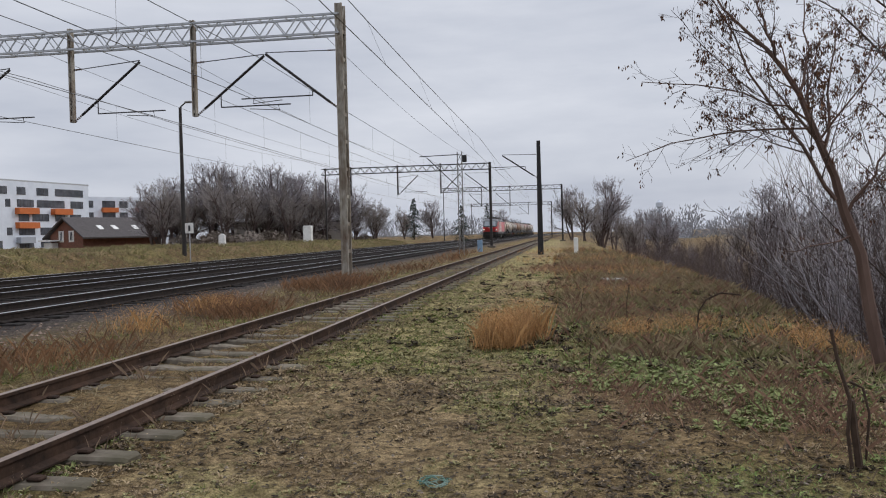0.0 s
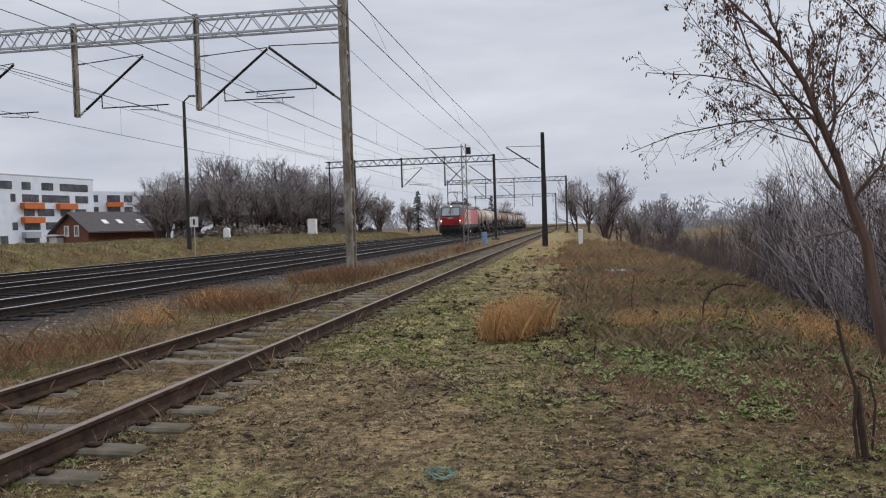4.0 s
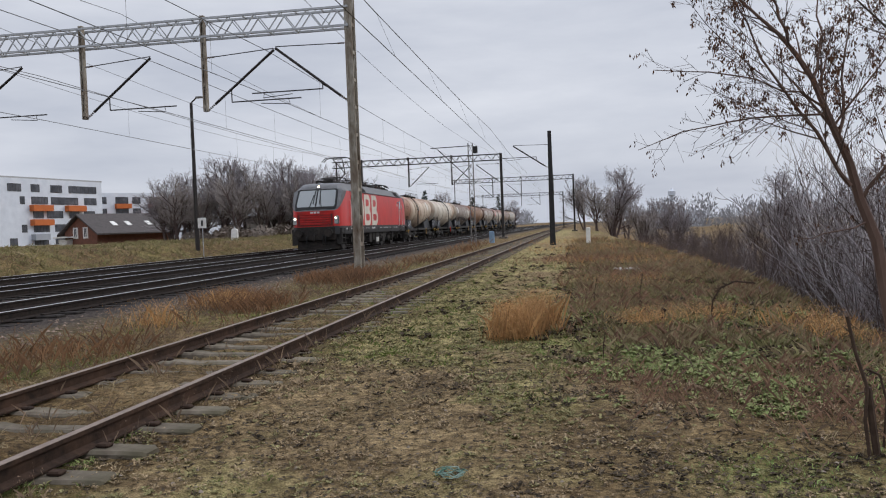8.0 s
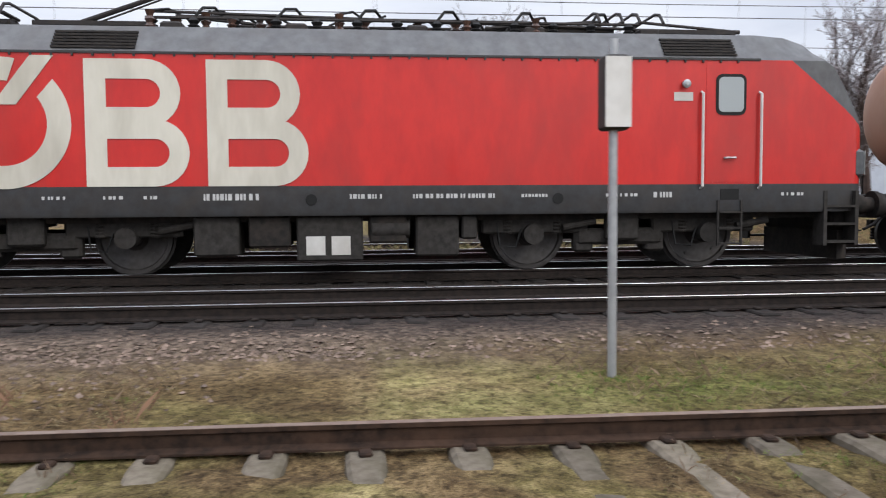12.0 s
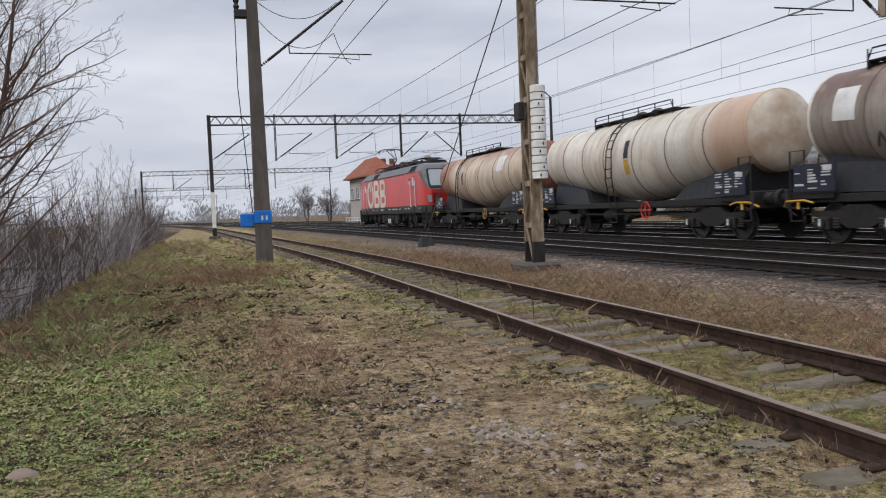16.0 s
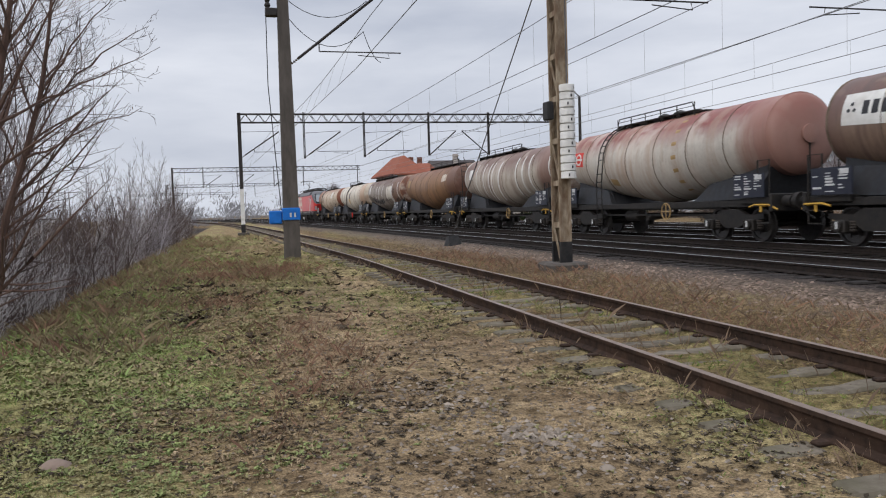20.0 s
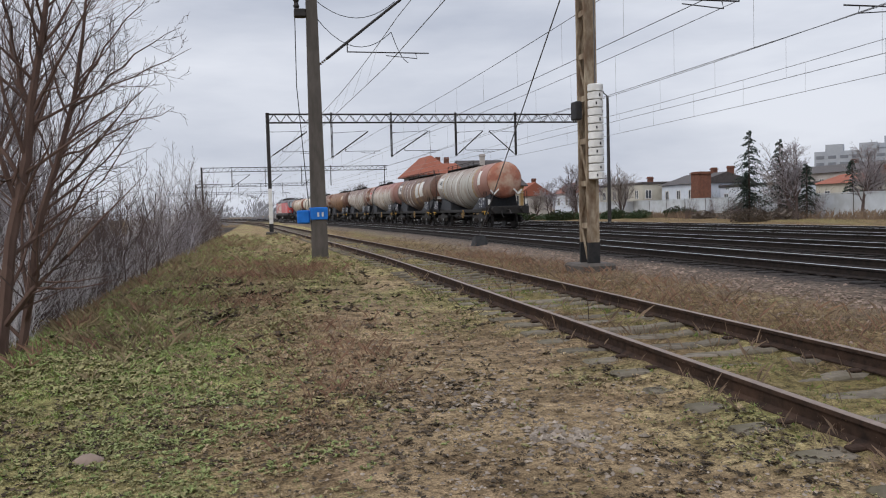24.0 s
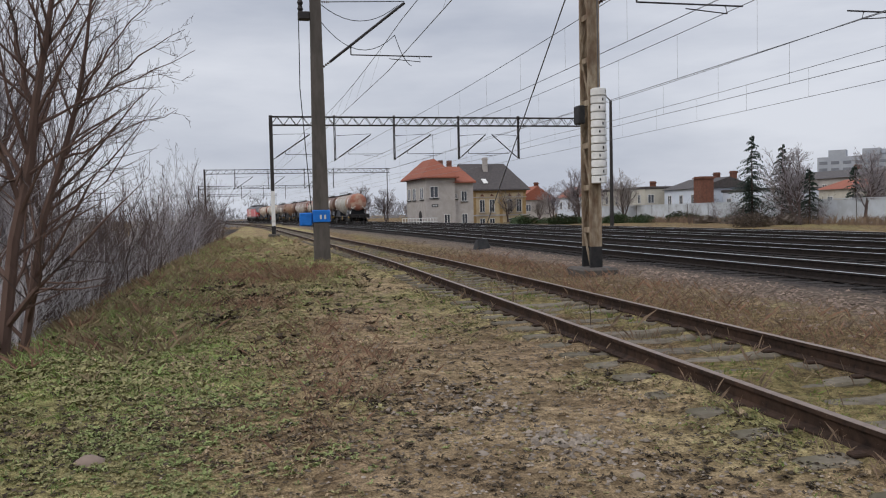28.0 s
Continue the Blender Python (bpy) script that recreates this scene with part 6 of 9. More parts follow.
# grey post with a speaker-like box by the siding
sp = thing("signal_post", "thin galvanised post with a small boxed indicator", "signal post", at=pose(-6.95, 2.15, ground_z(-6.95, 2.15)))
g = Geo()
g.tube((0, 0, -0.2), (0, 0, 2.86), 0.038, n=10)
part("post", g, "galvanised", sp, smooth=40)
g = Geo()
g.box(-0.13, 0.10, -0.10, 0.12, 2.1, 2.72, 0.02)
bx_ = part("indicator_box", g, "steel_dark", sp)
g = Geo()
g.box(0.10, 0.115, -0.10, 0.12, 2.12, 2.70)
part("indicator_face", g, "panel_white", bx_)


def lamp_pole(x, y, z1):
    lp = thing("lamp_pole", "tall dark lamp pole with a short angled head", "lamp pole", "lamp poles", at=pose(x, y, ground_z(x, y)))
    g = Geo()
    g.tube((0, 0, -0.3), (0, 0, z1), 0.14, 0.09, n=10)
    part("pole", g, "steel_dark", lp, smooth=40)
    g = Geo()
    g.tube((0, 0, z1), (0.35, 0, z1 + 0.28), 0.04, n=6)
    part("arm", g, "steel_dark", lp)
    g = Geo()
    g.box(0.3, 0.75, -0.09, 0.09, z1 + 0.24, z1 + 0.36, 0.03)
    part("lantern", g, "steel_grey", lp)


lamp_pole(-22.3, 44.9, 8.8)
lamp_pole(-24.5, -52.7, 9.0)


# wires: spans between supports with droppers
def span(g, a, b, sag, r=0.011, n=10):
    a, b = Vector(a), Vector(b)
    pts = []
    for i in range(n + 1):
        u = i / n
        p = a.lerp(b, u)
        p.z -= sag * 4 * u * (1 - u)
        pts.append(p)
    g.pipe(pts, r, 3)
    return pts


def overhead(fx, ys, zc, zm, stag, label, sag=0.22, shift=0.0):
    ov = thing("overhead_wire", label, "overhead wire", "overhead wires")
    for i, (y0, y1) in enumerate(zip(ys, ys[1:])):
        s0, s1 = (stag, -stag) if i % 2 else (-stag, stag)
        a, b = (fx(y0) + s0 + shift, y0, zm), (fx(y1) + s1 + shift, y1, zm)
        g = Geo()
        m = span(g, a, b, sag, 0.014)
        part("messenger_wire", g, "wire_metal", ov)
        g = Geo()
        c = span(g, (a[0] - shift, y0, zc), (b[0] - shift, y1, zc), 0.02, 0.013)
        part("contact_wire", g, "wire_metal", ov)
        for k in range(1, 10):
            g = Geo()
            g.tube(m[k], c[k], 0.0045, n=3)
            part("dropper", g, "wire_metal", ov)


SUP = [196, 126, 83, 26.4, -16.9, -61, -126, -190, -255]
for key, zc, zm in (("near", 6.0, 7.52), ("train", 5.78, 7.42), ("third", 5.68, 7.25), ("fourth", 5.9, 7.3)):
    overhead(lambda y, k=key: TRACKS[k] + bend(y), SUP if key != "fourth" else SUP[3:], zc, zm, 0.2, "copper contact and messenger wires over a main track")
overhead(lambda y: siding_x(y) - 0.08 - 0.75 * min(1.0, max(0.0, (y + 26.7) / 80.7)), [126, 54, -26.7, -61, -126], 6.0, 7.7, 0.1, "slack contact and messenger wires over the siding", 0.5, -0.5)
fw = thing("feeder_wire", "bare feeder wires along the portal tops", "feeder wire", "overhead wires")
for off, z in ((-1.5, 9.15), (-8.2, 9.2), (-13.0, 9.1), (-17.2, 9.15)):
    for y0, y1 in zip(SUP[:5], SUP[1:5]):
        g = Geo()
        span(g, (-7.3 + off + bend(y0), y0, z), (-7.3 + off + bend(y1), y1, z), 0.8, 0.011)
        part("wire", g, "wire_metal", fw)


# white board with a black gable sign on the bank
sg = thing("trackside_sign", "white trackside board with black gable mark on grey post", "railway sign", "trackside signs")
g = Geo()
g.tube((-21.5, 25.7, 0.2), (-21.5, 25.7, 2.2), 0.03, n=8)
part("post", g, "steel_grey", sg)
g = Geo()
g.box(-21.66, -21.34, 25.63, 25.66, 1.45, 2.2, 0.005)
bd_ = part("board", g, "white_paint", sg, "white board")
g = Geo()
g.beam((-21.62, 25.62, 1.55), (-21.5, 25.62, 2.1), 0.05, 0.012)
g.beam((-21.38, 25.62, 1.55), (-21.5, 25.62, 2.1), 0.05, 0.012)
part("mark", g, "black_paint", bd_)
# ---- buildings ----
mat("plaster_white", (0.64, 0.68, 0.74), (0.56, 0.60, 0.66), 0.6, 0.85, 0, 0.05)
mat("plaster_grey", (0.44, 0.40, 0.37), (0.36, 0.33, 0.30), 1.5, 0.9, 0, 0.1, dirt=(0.33, 0.30, 0.26), dirt_scale=0.6)
mat("plaster_ochre", (0.50, 0.40, 0.26), (0.42, 0.33, 0.21), 1.5, 0.9, 0, 0.1)
mat("brick_red", (0.175, 0.080, 0.055), (0.125, 0.060, 0.043), 3, 0.9, 0, 0.2)
mat("roof_tile_red", (0.27, 0.098, 0.064), (0.21, 0.08, 0.053), 4, 0.85, 0, 0.2, dirt=(0.22, 0.07, 0.045), dirt_scale=0.7)
mat("roof_slate", (0.085, 0.074, 0.07), (0.06, 0.053, 0.052), 3, 0.7, 0, 0.15)
mat("orange_panel", (0.50, 0.14, 0.04), (0.44, 0.12, 0.035), 1, 0.6, 0, 0.02)
mat("window_dark", (0.03, 0.034, 0.042), (0.09, 0.095, 0.11), 0.5, 0.15, 0, 0)
mat("wall_pale", (0.52, 0.55, 0.58), (0.44, 0.46, 0.48), 0.8, 0.9, 0, 0.1, dirt=(0.34, 0.34, 0.33), dirt_scale=0.4)
mat("plaster_cream", (0.52, 0.49, 0.42), (0.45, 0.42, 0.35), 1.2, 0.9, 0, 0.1, dirt=(0.36, 0.33, 0.28), dirt_scale=0.5)
# far panes and far walls: base colours paled to paint in aerial haze
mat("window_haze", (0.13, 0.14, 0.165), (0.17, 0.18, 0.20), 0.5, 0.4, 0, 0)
mat("haze_pale", (0.55, 0.58, 0.63), (0.48, 0.51, 0.56), 0.3, 0.95, 0, 0)
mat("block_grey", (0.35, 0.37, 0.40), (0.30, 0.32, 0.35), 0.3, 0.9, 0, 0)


def window(parent, place, u, v, w, h, frame_m="white_paint", cols=2, d=0.06):
    """A framed window on a wall: place maps (along, up, out)."""
    g = Geo()
    for a, b, c_, e in ((u, u + w, v, v + 0.07), (u, u + w, v + h - 0.07, v + h), (u, u + 0.07, v, v + h), (u + w - 0.07, u + w, v, v + h)):
        g.shape([(a, c_), (b, c_), (b, e), (a, e)], lambda p, q, o: place(p, q, o * 1.0), d)
    for k in range(1, cols):
        x = u + w * k / cols
        g.shape([(x - 0.03, v), (x + 0.03, v), (x + 0.03, v + h), (x - 0.03, v + h)], place, d)
    wn_ = part("window", g, frame_m, parent)
    g = Geo()
    g.shape([(u + 0.03, v + 0.03), (u + w - 0.03, v + 0.03), (u + w - 0.03, v + h - 0.03), (u + 0.03, v + h - 0.03)], place, d * 0.5)
    part("pane", g, "window_dark", wn_)


def prism(g, p, q, depth, z0, z1):
    """A block whose front runs from p to q, going back by depth."""
    p, q = Vector((*p, 0)), Vector((*q, 0))
    d = (q - p).normalized()
    n = Vector((-d.y, d.x, 0)) * depth
    base = [p, q, q + n, p + n]
    g.quads([[(v.x, v.y, z0) for v in base], [(v.x, v.y, z1) for v in base]])


def wall_place(p, q):
    p, q = Vector((*p, 0)), Vector((*q, 0))
    d = (q - p).normalized()
    n = Vector((-d.y, d.x, 0))
    return lambda u, v, o: tuple(p + d * u - n * o + Vector((0, 0, v)))


# white apartment building with orange balconies
ap = thing("apartment_building", "white four-storey apartment building with orange balconies", "apartment building", "buildings")
P, Q = (-130.0, 92.0), (-115.0, 181.0)
g = Geo()
prism(g, P, Q, 14, -1, 15.4)
part("wall", g, "plaster_white", ap)
g = Geo()
prism(g, (P[0] - 0.0, P[1] - 0.2), (Q[0] + 0.0, Q[1] + 0.2), 14.2, 15.4, 15.75)
part("roof_edge", g, "galvanised", ap)
pl = wall_place(P, Q)
for fl in range(5):
    v = 1.6 + fl * 2.9
    for k, (u, w) in enumerate(((1.4, 1.3), (4.6, 2.6), (9.3, 6.4), (17.4, 1.4), (20.4, 6.6), (28.6, 1.3), (31.6, 1.3), (34.2, 6.6), (42.0, 1.5), (47.0, 4.0), (53.5, 6.0))):
        if (fl * 5 + k * 3) % 11 == 4:
            continue
        window(ap, pl, u, v, w, 1.7, "steel_dark", 2 if w < 3 else 5)
for v, row in ((12.5, ((62.5, 3.6), (68.7, 2.4), (74.2, 3.4), (79.6, 8.8))), (9.75, ((65.6, 1.3), (68.7, 4.6), (74.2, 8.2), (84.3, 4.0))), (6.6, ((69.0, 2.9), (72.8, 4.8), (79.5, 3.0), (84.0, 3.6))),
               (3.5, ((65.8, 1.4), (69.0, 4.4), (75.0, 6.0), (83.5, 4.0))), (0.6, ((62.5, 2.0), (69.0, 4.0), (75.0, 5.0)))):
    for u, w in row:
        window(ap, pl, u, v, w, 1.7, "steel_dark", 2 if w < 3 else 5 if w < 7 else 7)
for u, v, w, m in ((23.4, 3.9, 4.2, "orange_panel"), (9.0, 3.9, 4.2, "orange_panel"), (23.0, 6.8, 4.2, "orange_panel"), (36.8, 6.8, 4.2, "orange_panel"), (9.0, 9.7, 4.2, "orange_panel"), (20.2, 9.7, 4.2, "orange_panel"), (47.5, 6.8, 4.4, "orange_panel"), (54.0, 9.7, 4.6, "orange_panel"),
                   (68.1, 8.2, 5.6, "orange_panel"), (78.2, 8.2, 5.5, "orange_panel"), (68.1, 5.0, 5.6, "orange_panel"), (68.2, 1.7, 4.1, "block_grey")):
    g = Geo()
    g.shape([(u, v), (u + w, v), (u + w, v + 1.35), (u, v + 1.35)], pl, 1.3)
    part("balcony", g, m, ap, "orange panelled balcony" if m == "orange_panel" else "grey panelled balcony")
# its farther wing
ap2 = thing("apartment_building", "far white wing of flats with orange balconies", "apartment building", "buildings")
P, Q = (-120.0, 186.0), (-104.5, 208.3)
g = Geo()
prism(g, P, Q, 14, -1, 13.2)
part("wall", g, "plaster_white", ap2)
pl = wall_place(P, Q)
for fl in range(4):
    for k in range(6):
        window(ap2, pl, 0.6 + k * 4.5, 1.4 + fl * 3.0, 3.4 if k % 2 else 2.2, 1.8, "steel_dark", 4)
for fl, k in ((2, 0), (2, 2), (3, 1), (3, 3), (1, 1), (2, 4)):
    g = Geo()
    u, v = 0.4 + k * 4.5, 0.2 + fl * 3.0
    g.shape([(u, v), (u + 4.0, v), (u + 4.0, v + 1.2), (u, v + 1.2)], pl, 1.2)
    part("balcony", g, "orange_panel", ap2)

# brick house with a dark roof
bh = thing("brick_house", "small red brick house with dark tiled gable roof", "house", "buildings")
O = Vector((-67.6, 101.0, -0.2))
ux, uy = Vector((0.89, -0.456, 0)), Vector((0.456, 0.89, 0))
bp = lambda a, b, z: tuple(O + ux * a + uy * b + Vector((0, 0, z)))
g = Geo()
prof = [(-4.2, -1), (4.2, -1), (4.2, 2.7), (0.0, 4.9), (-4.2, 2.7)]
g.quads([[bp(a, 0, z) for a, z in prof], [bp(a, 12, z) for a, z in prof]])
part("wall", g, "brick_red", bh)
for s_ in (-1, 1):
    g = Geo()
    a = [(0, 4.95), (s_ * 5.3, 2.15), (s_ * 5.3, 2.35), (0, 5.2)]
    g.quads([[bp(u, -0.6, z) for u, z in a], [bp(u, 12.5, z) for u, z in a]])
    part("roof", g, "roof_slate", bh)
for k in (3.0, 5.2, 8.4):
    g = Geo()
    a = [(2.3, k), (3.3, k), (3.3, k + 0.7), (2.3, k + 0.7)]
    g.quads([[bp(u, v, 5.2 - 0.5377 * u + h) for u, v in a] for h in (0.0, 0.06)])
    part("skylight", g, "white_paint", bh)
bpl = lambda u, v, o: bp(u, -o, v)
for u in (-1.7, 0.9):
    window(bh, bpl, u, 1.9, 0.8, 1.3)
    g = Geo()
    g.shape([(u - 0.25, 1.75), (u + 1.05, 1.75), (u + 1.05, 3.3), (u - 0.25, 3.3)], bpl, 0.02)
    part("window_surround", g, "panel_white", bh)
g = Geo()
g.shape([(-4.9, 1.9), (-1.6, 1.9), (-1.6, 2.1), (-4.9, 2.1)], bpl, 1.4)
part("porch_roof", g, "white_paint", bh)
g = Geo()
g.shape([(-4.3, -0.6), (-2.2, -0.6), (-2.2, 1.7), (-4.3, 1.7)], bpl, 0.9)
part("porch", g, "white_paint", bh)
# grey shed behind the trees
sh_ = thing("long_shed", "long low dark shed behind bare trees", "shed", "buildings")
g = Geo()
prism(g, (-44, 104), (-30, 112), 8, -0.5, 3.4)
part("wall", g, "plaster_grey", sh_)
g = Geo()
prism(g, (-44.6, 103.4), (-29.4, 111.8), 9, 3.4, 3.8)
part("roof", g, "roof_slate", sh_)

# signal box and the ochre house behind it
sb = thing("signal_box", "grey plastered signal box with hipped red tile roof", "signal box", "buildings")
SO, SA, SB = Vector((-21.7, -104.0, 0)), Vector((-0.998, -0.064, 0)), Vector((0.064, -0.998, 0))
sq = lambda a, b, z: tuple(SO + SA * a + SB * b + Vector((0, 0, z)))


def block(a0, a1, b0, b1, z0, z1):
    g = Geo()
    return g.quads([[sq(a, b, z) for a, b in ((a0, b0), (a1, b0), (a1, b1), (a0, b1))] for z in (z0, z1)])


def hip(a0, a1, b0, b1, z0, z1, ra0, ra1, rb0, rb1):
    """A hipped roof with a boarded eave."""
    g = Geo()
    foot = [(a0, b0), (a1, b0), (a1, b1), (a0, b1)]
    top = [(ra0, rb0), (ra1, rb0), (ra1, rb1), (ra0, rb1)]
    g.quads([[sq(a, b, z0 - 0.18) for a, b in foot], [sq(a, b, z0) for a, b in foot], [sq(a, b, z1) for a, b in top]])
    return g


part("wall", block(0, 4.05, 0, 10.5, -0.8, 6.0), "plaster_grey", sb)
part("wing_wall", block(4.05, 6.8, 0.5, 9.0, -0.8, 5.45), "plaster_grey", sb)
part("roof", hip(-0.75, 4.5, -0.7, 11.2, 6.15, 8.75, 1.75, 1.95, 2.6, 8.0), "roof_tile_red", sb)
part("wing_roof", hip(3.6, 7.1, 0.0, 9.5, 5.5, 7.75, 3.2, 5.9, 4.0, 5.4), "roof_tile_red", sb)
part("plinth", block(-0.06, 4.1, -0.06, 10.5, -0.8, -0.1), "concrete_grey", sb)
front = lambda u, v, o: sq(u, -o, v)
side = lambda u, v, o: sq(-o, u, v)
wing = lambda u, v, o: sq(u, 0.5 - o, v)
for place, u, v, w, h in ((front, 0.55, 3.35, 1.15, 1.55), (front, 2.45, -0.15, 0.85, 1.3), (wing, 5.05, 2.85, 0.85, 1.4), (wing, 5.1, -0.2, 0.85, 1.4), (side, 1.2, 3.2, 1.7, 1.6), (side, 5.2, 3.2, 1.7, 1.6), (side, 8.2, 3.2, 1.5, 1.6), (wing, 4.15, 3.2, 0.35, 0.7)):
    window(sb, place, u, v, w, h)
    g = Geo()
    g.shape([(u - 0.1, v - 0.14), (u + w + 0.1, v - 0.14), (u + w + 0.1, v - 0.03), (u - 0.1, v - 0.03)], place, 0.16)
    part("window_sill", g, "stencil_dark", sb)
g = Geo()
g.shape(arc(3.0, 0.9, 0.75, 0, math.pi, 10) + [(2.25, -0.6), (3.75, -0.6)], side, 0.05)
part("door", g, "steel_dark", sb, "dark arched door")
g = Geo()
g.shape([(0.75, 2.15), (1.65, 2.15), (1.65, 2.5), (0.75, 2.5)], front, 0.05)
pn = part("name_plate", g, "stencil_dark", sb, "dark plate with pale letter bars")
g = Geo()
for k in range(3):
    g.shape([(0.88 + k * 0.24, 2.24), (1.04 + k * 0.24, 2.24), (1.04 + k * 0.24, 2.41), (0.88 + k * 0.24, 2.41)], lambda u, v, o: front(u, v, 0.05 + o), 0.01)
part("letter_bars", g, "text_white", pn)
for a, b in ((3.35, 5.0), (4.75, 5.4)):
    part("chimney", block(a, a + 0.6, b, b + 0.6, 7.0, 8.7), "brick_red", sb)
g = Geo()
g.pipe([sq(4.08, 0.4, -0.8), sq(4.08, 0.4, 5.4)], 0.05, 6)
part("downpipe", g, "steel_dark", sb)
g = Geo()
g.tube(sq(2.6, 5, 8.4), sq(2.5, 5, 12.4), 0.025, n=5)
for z, w in ((12.2, 0.5), (11.6, 0.8), (10.6, 0.35)):
    g.tube(sq(2.55 - w, 5, z), sq(2.55 + w, 5, z + 0.1), 0.015, n=4)
part("aerial", g, "steel_dark", sb)
oh = thing("ochre_house", "ochre plastered house with steep dark slate roof", "house", "buildings")
g = Geo()
g.box(-40.4, -32.0, -128, -118, -0.8, 4.75)
part("wall", g, "plaster_ochre", oh)
g = Geo()
g.quads([[(x, y, 4.62) for x, y in ((-41.0, -117.4), (-30.0, -117.4), (-30.0, -128.6), (-41.0, -128.6))], [(x, y, 4.8) for x, y in ((-41.0, -117.4), (-30.0, -117.4), (-30.0, -128.6), (-41.0, -128.6))], [(x, y, 9.0) for x, y in ((-38.3, -122.5), (-31.0, -122.5), (-31.0, -123.5), (-38.3, -123.5))]])
part("roof", g, "roof_slate", oh)
opl = lambda u, v, o: (-32.0 - u, -118 + o, v)
for v, h in ((4.3, 0.32), (0.72, 0.22), (3.55, 0.1)):
    g = Geo()
    g.shape([(-0.1, v), (8.5, v), (8.5, v + h), (-0.1, v + h)], opl, 0.14)
    part("cornice", g, "plaster_grey" if h < 0.3 else "panel_ochre", oh)
for u in (0.0, 4.2, 8.0):
    g = Geo()
    g.shape([(u - 0.05, -0.7), (u + 0.4, -0.7), (u + 0.4, 4.3), (u - 0.05, 4.3)], opl, 0.07)
    part("pilaster", g, "panel_ochre", oh)
for u in (0.95, 2.5, 5.35, 6.85):
    for v, h in ((1.3, 1.95), (-0.6, 0.95)):
        window(oh, opl, u, v, 0.85, h)
        g = Geo()
        g.shape([(u - 0.15, v - 0.15), (u + 1.0, v - 0.15), (u + 1.0, v - 0.03), (u - 0.15, v - 0.03)], opl, 0.15)
        part("window_sill", g, "plaster_grey", oh)
    g = Geo()
    g.shape([(u + 0.1, 3.75), (u + 0.75, 3.75), (u + 0.42, 4.15)], opl, 0.05)
    part("gable_ornament", g, "brick_red", oh)
g = Geo()
g.box(-35.2, -34.5, -121.6, -120.9, 7.0, 9.9, 0.03)
g.box(-35.3, -34.4, -121.7, -120.8, 9.55, 9.7)
part("chimney", g, "plaster_grey", oh)
g = Geo()
g.quads([[(x, y, 4.9 + 0.84 * (-117.4 - y) + h) for x, y in ((-33.8, -118.4), (-34.5, -118.4), (-34.3, -119.2), (-33.6, -119.2))] for h in (0.0, 0.08)])
part("skylight", g, "white_paint", oh)
# white railing before the signal box
rl = thing("railing", "white painted steel railing by the signal box", "railing")
for k in range(13):
    g = Geo()
    g.box(-17.6 - k * 0.36, -17.54 - k * 0.36, -99.03, -98.97, -0.6, 0.72)
    part("baluster", g, "white_paint", rl)
for z in (-0.2, 0.25, 0.68):
    g = Geo()
    g.box(-22.1, -17.5, -99.04, -98.96, z, z + 0.07)
    part("bar", g, "white_paint", rl)
# pale boundary wall and low buildings beyond
bw = thing("boundary_wall", "long pale rendered boundary wall beyond the tracks", "wall", kind="structure")
for k in range(19):
    g = Geo()
    y = -44 - k * 5.0
    x = -50.0 + 0.045 * (y + 50)
    g.box(x - 0.15, x + 0.15, y - 4.94, y, -0.6, 1.72 + 0.03 * (k % 3))
    g.box(x - 0.2, x + 0.2, y - 4.94, y, 1.76, 1.84)
    part("wall_panel", g, "wall_pale", bw)
    g = Geo()
    g.box(x - 0.18, x + 0.18, y - 5.0, y - 4.94, -0.6, 1.8)
    part("joint_post", g, "concrete_grey", bw)


def low_house(x0, x1, y0, y1, h, ridge, wall_m, roof_m, wins, chimney):
    """A low house with its front towards the tracks; a flat roof where there is no ridge."""
    lb = thing("low_house", "low pale house seen over the boundary wall", "house", "buildings")
    g = Geo()
    g.box(x0, x1, y0, y1, -0.8, h)
    part("wall", g, wall_m, lb)
    g = Geo()
    if ridge:
        xm = (x0 + x1) / 2
        g.quads([[(x0 - 0.4, y, h), (x1 + 0.4, y, h), (xm, y, h + ridge)] for y in (y0 - 0.4, y1 + 0.4)])
    else:
        g.box(x0 - 0.15, x1 + 0.15, y0 - 0.15, y1 + 0.15, h, h + 0.35, 0.04)
    part("roof", g, roof_m, lb)
    n = wins
    for k in range(n):
        u = (y1 - y0) * (k + 0.5) / n
        window(lb, lambda a, b, o: (x1 + o, y1 - a, b), u - 0.5, h - 2.1, 1.0, 1.3)
        if k % 2 == 0:
            window(lb, lambda a, b, o: (x1 - a, y1 + o, b), (x1 - x0) * (k + 0.5) / n - 0.5, h - 2.1, 1.0, 1.3)
    for c in range(chimney):
        g = Geo()
        yc = y0 + (y1 - y0) * (c + 0.6) / (chimney + 0.3)
        g.box(x0 + 1.2, x0 + 1.9, yc - 0.35, yc + 0.35, h, h + (ridge or 0.5) + 0.9)
        g.box(x0 + 1.1, x0 + 2.0, yc - 0.45, yc + 0.45, h + (ridge or 0.5) + 0.6, h + (ridge or 0.5) + 0.72)
        part("chimney", g, "brick_red", lb)
    return lb


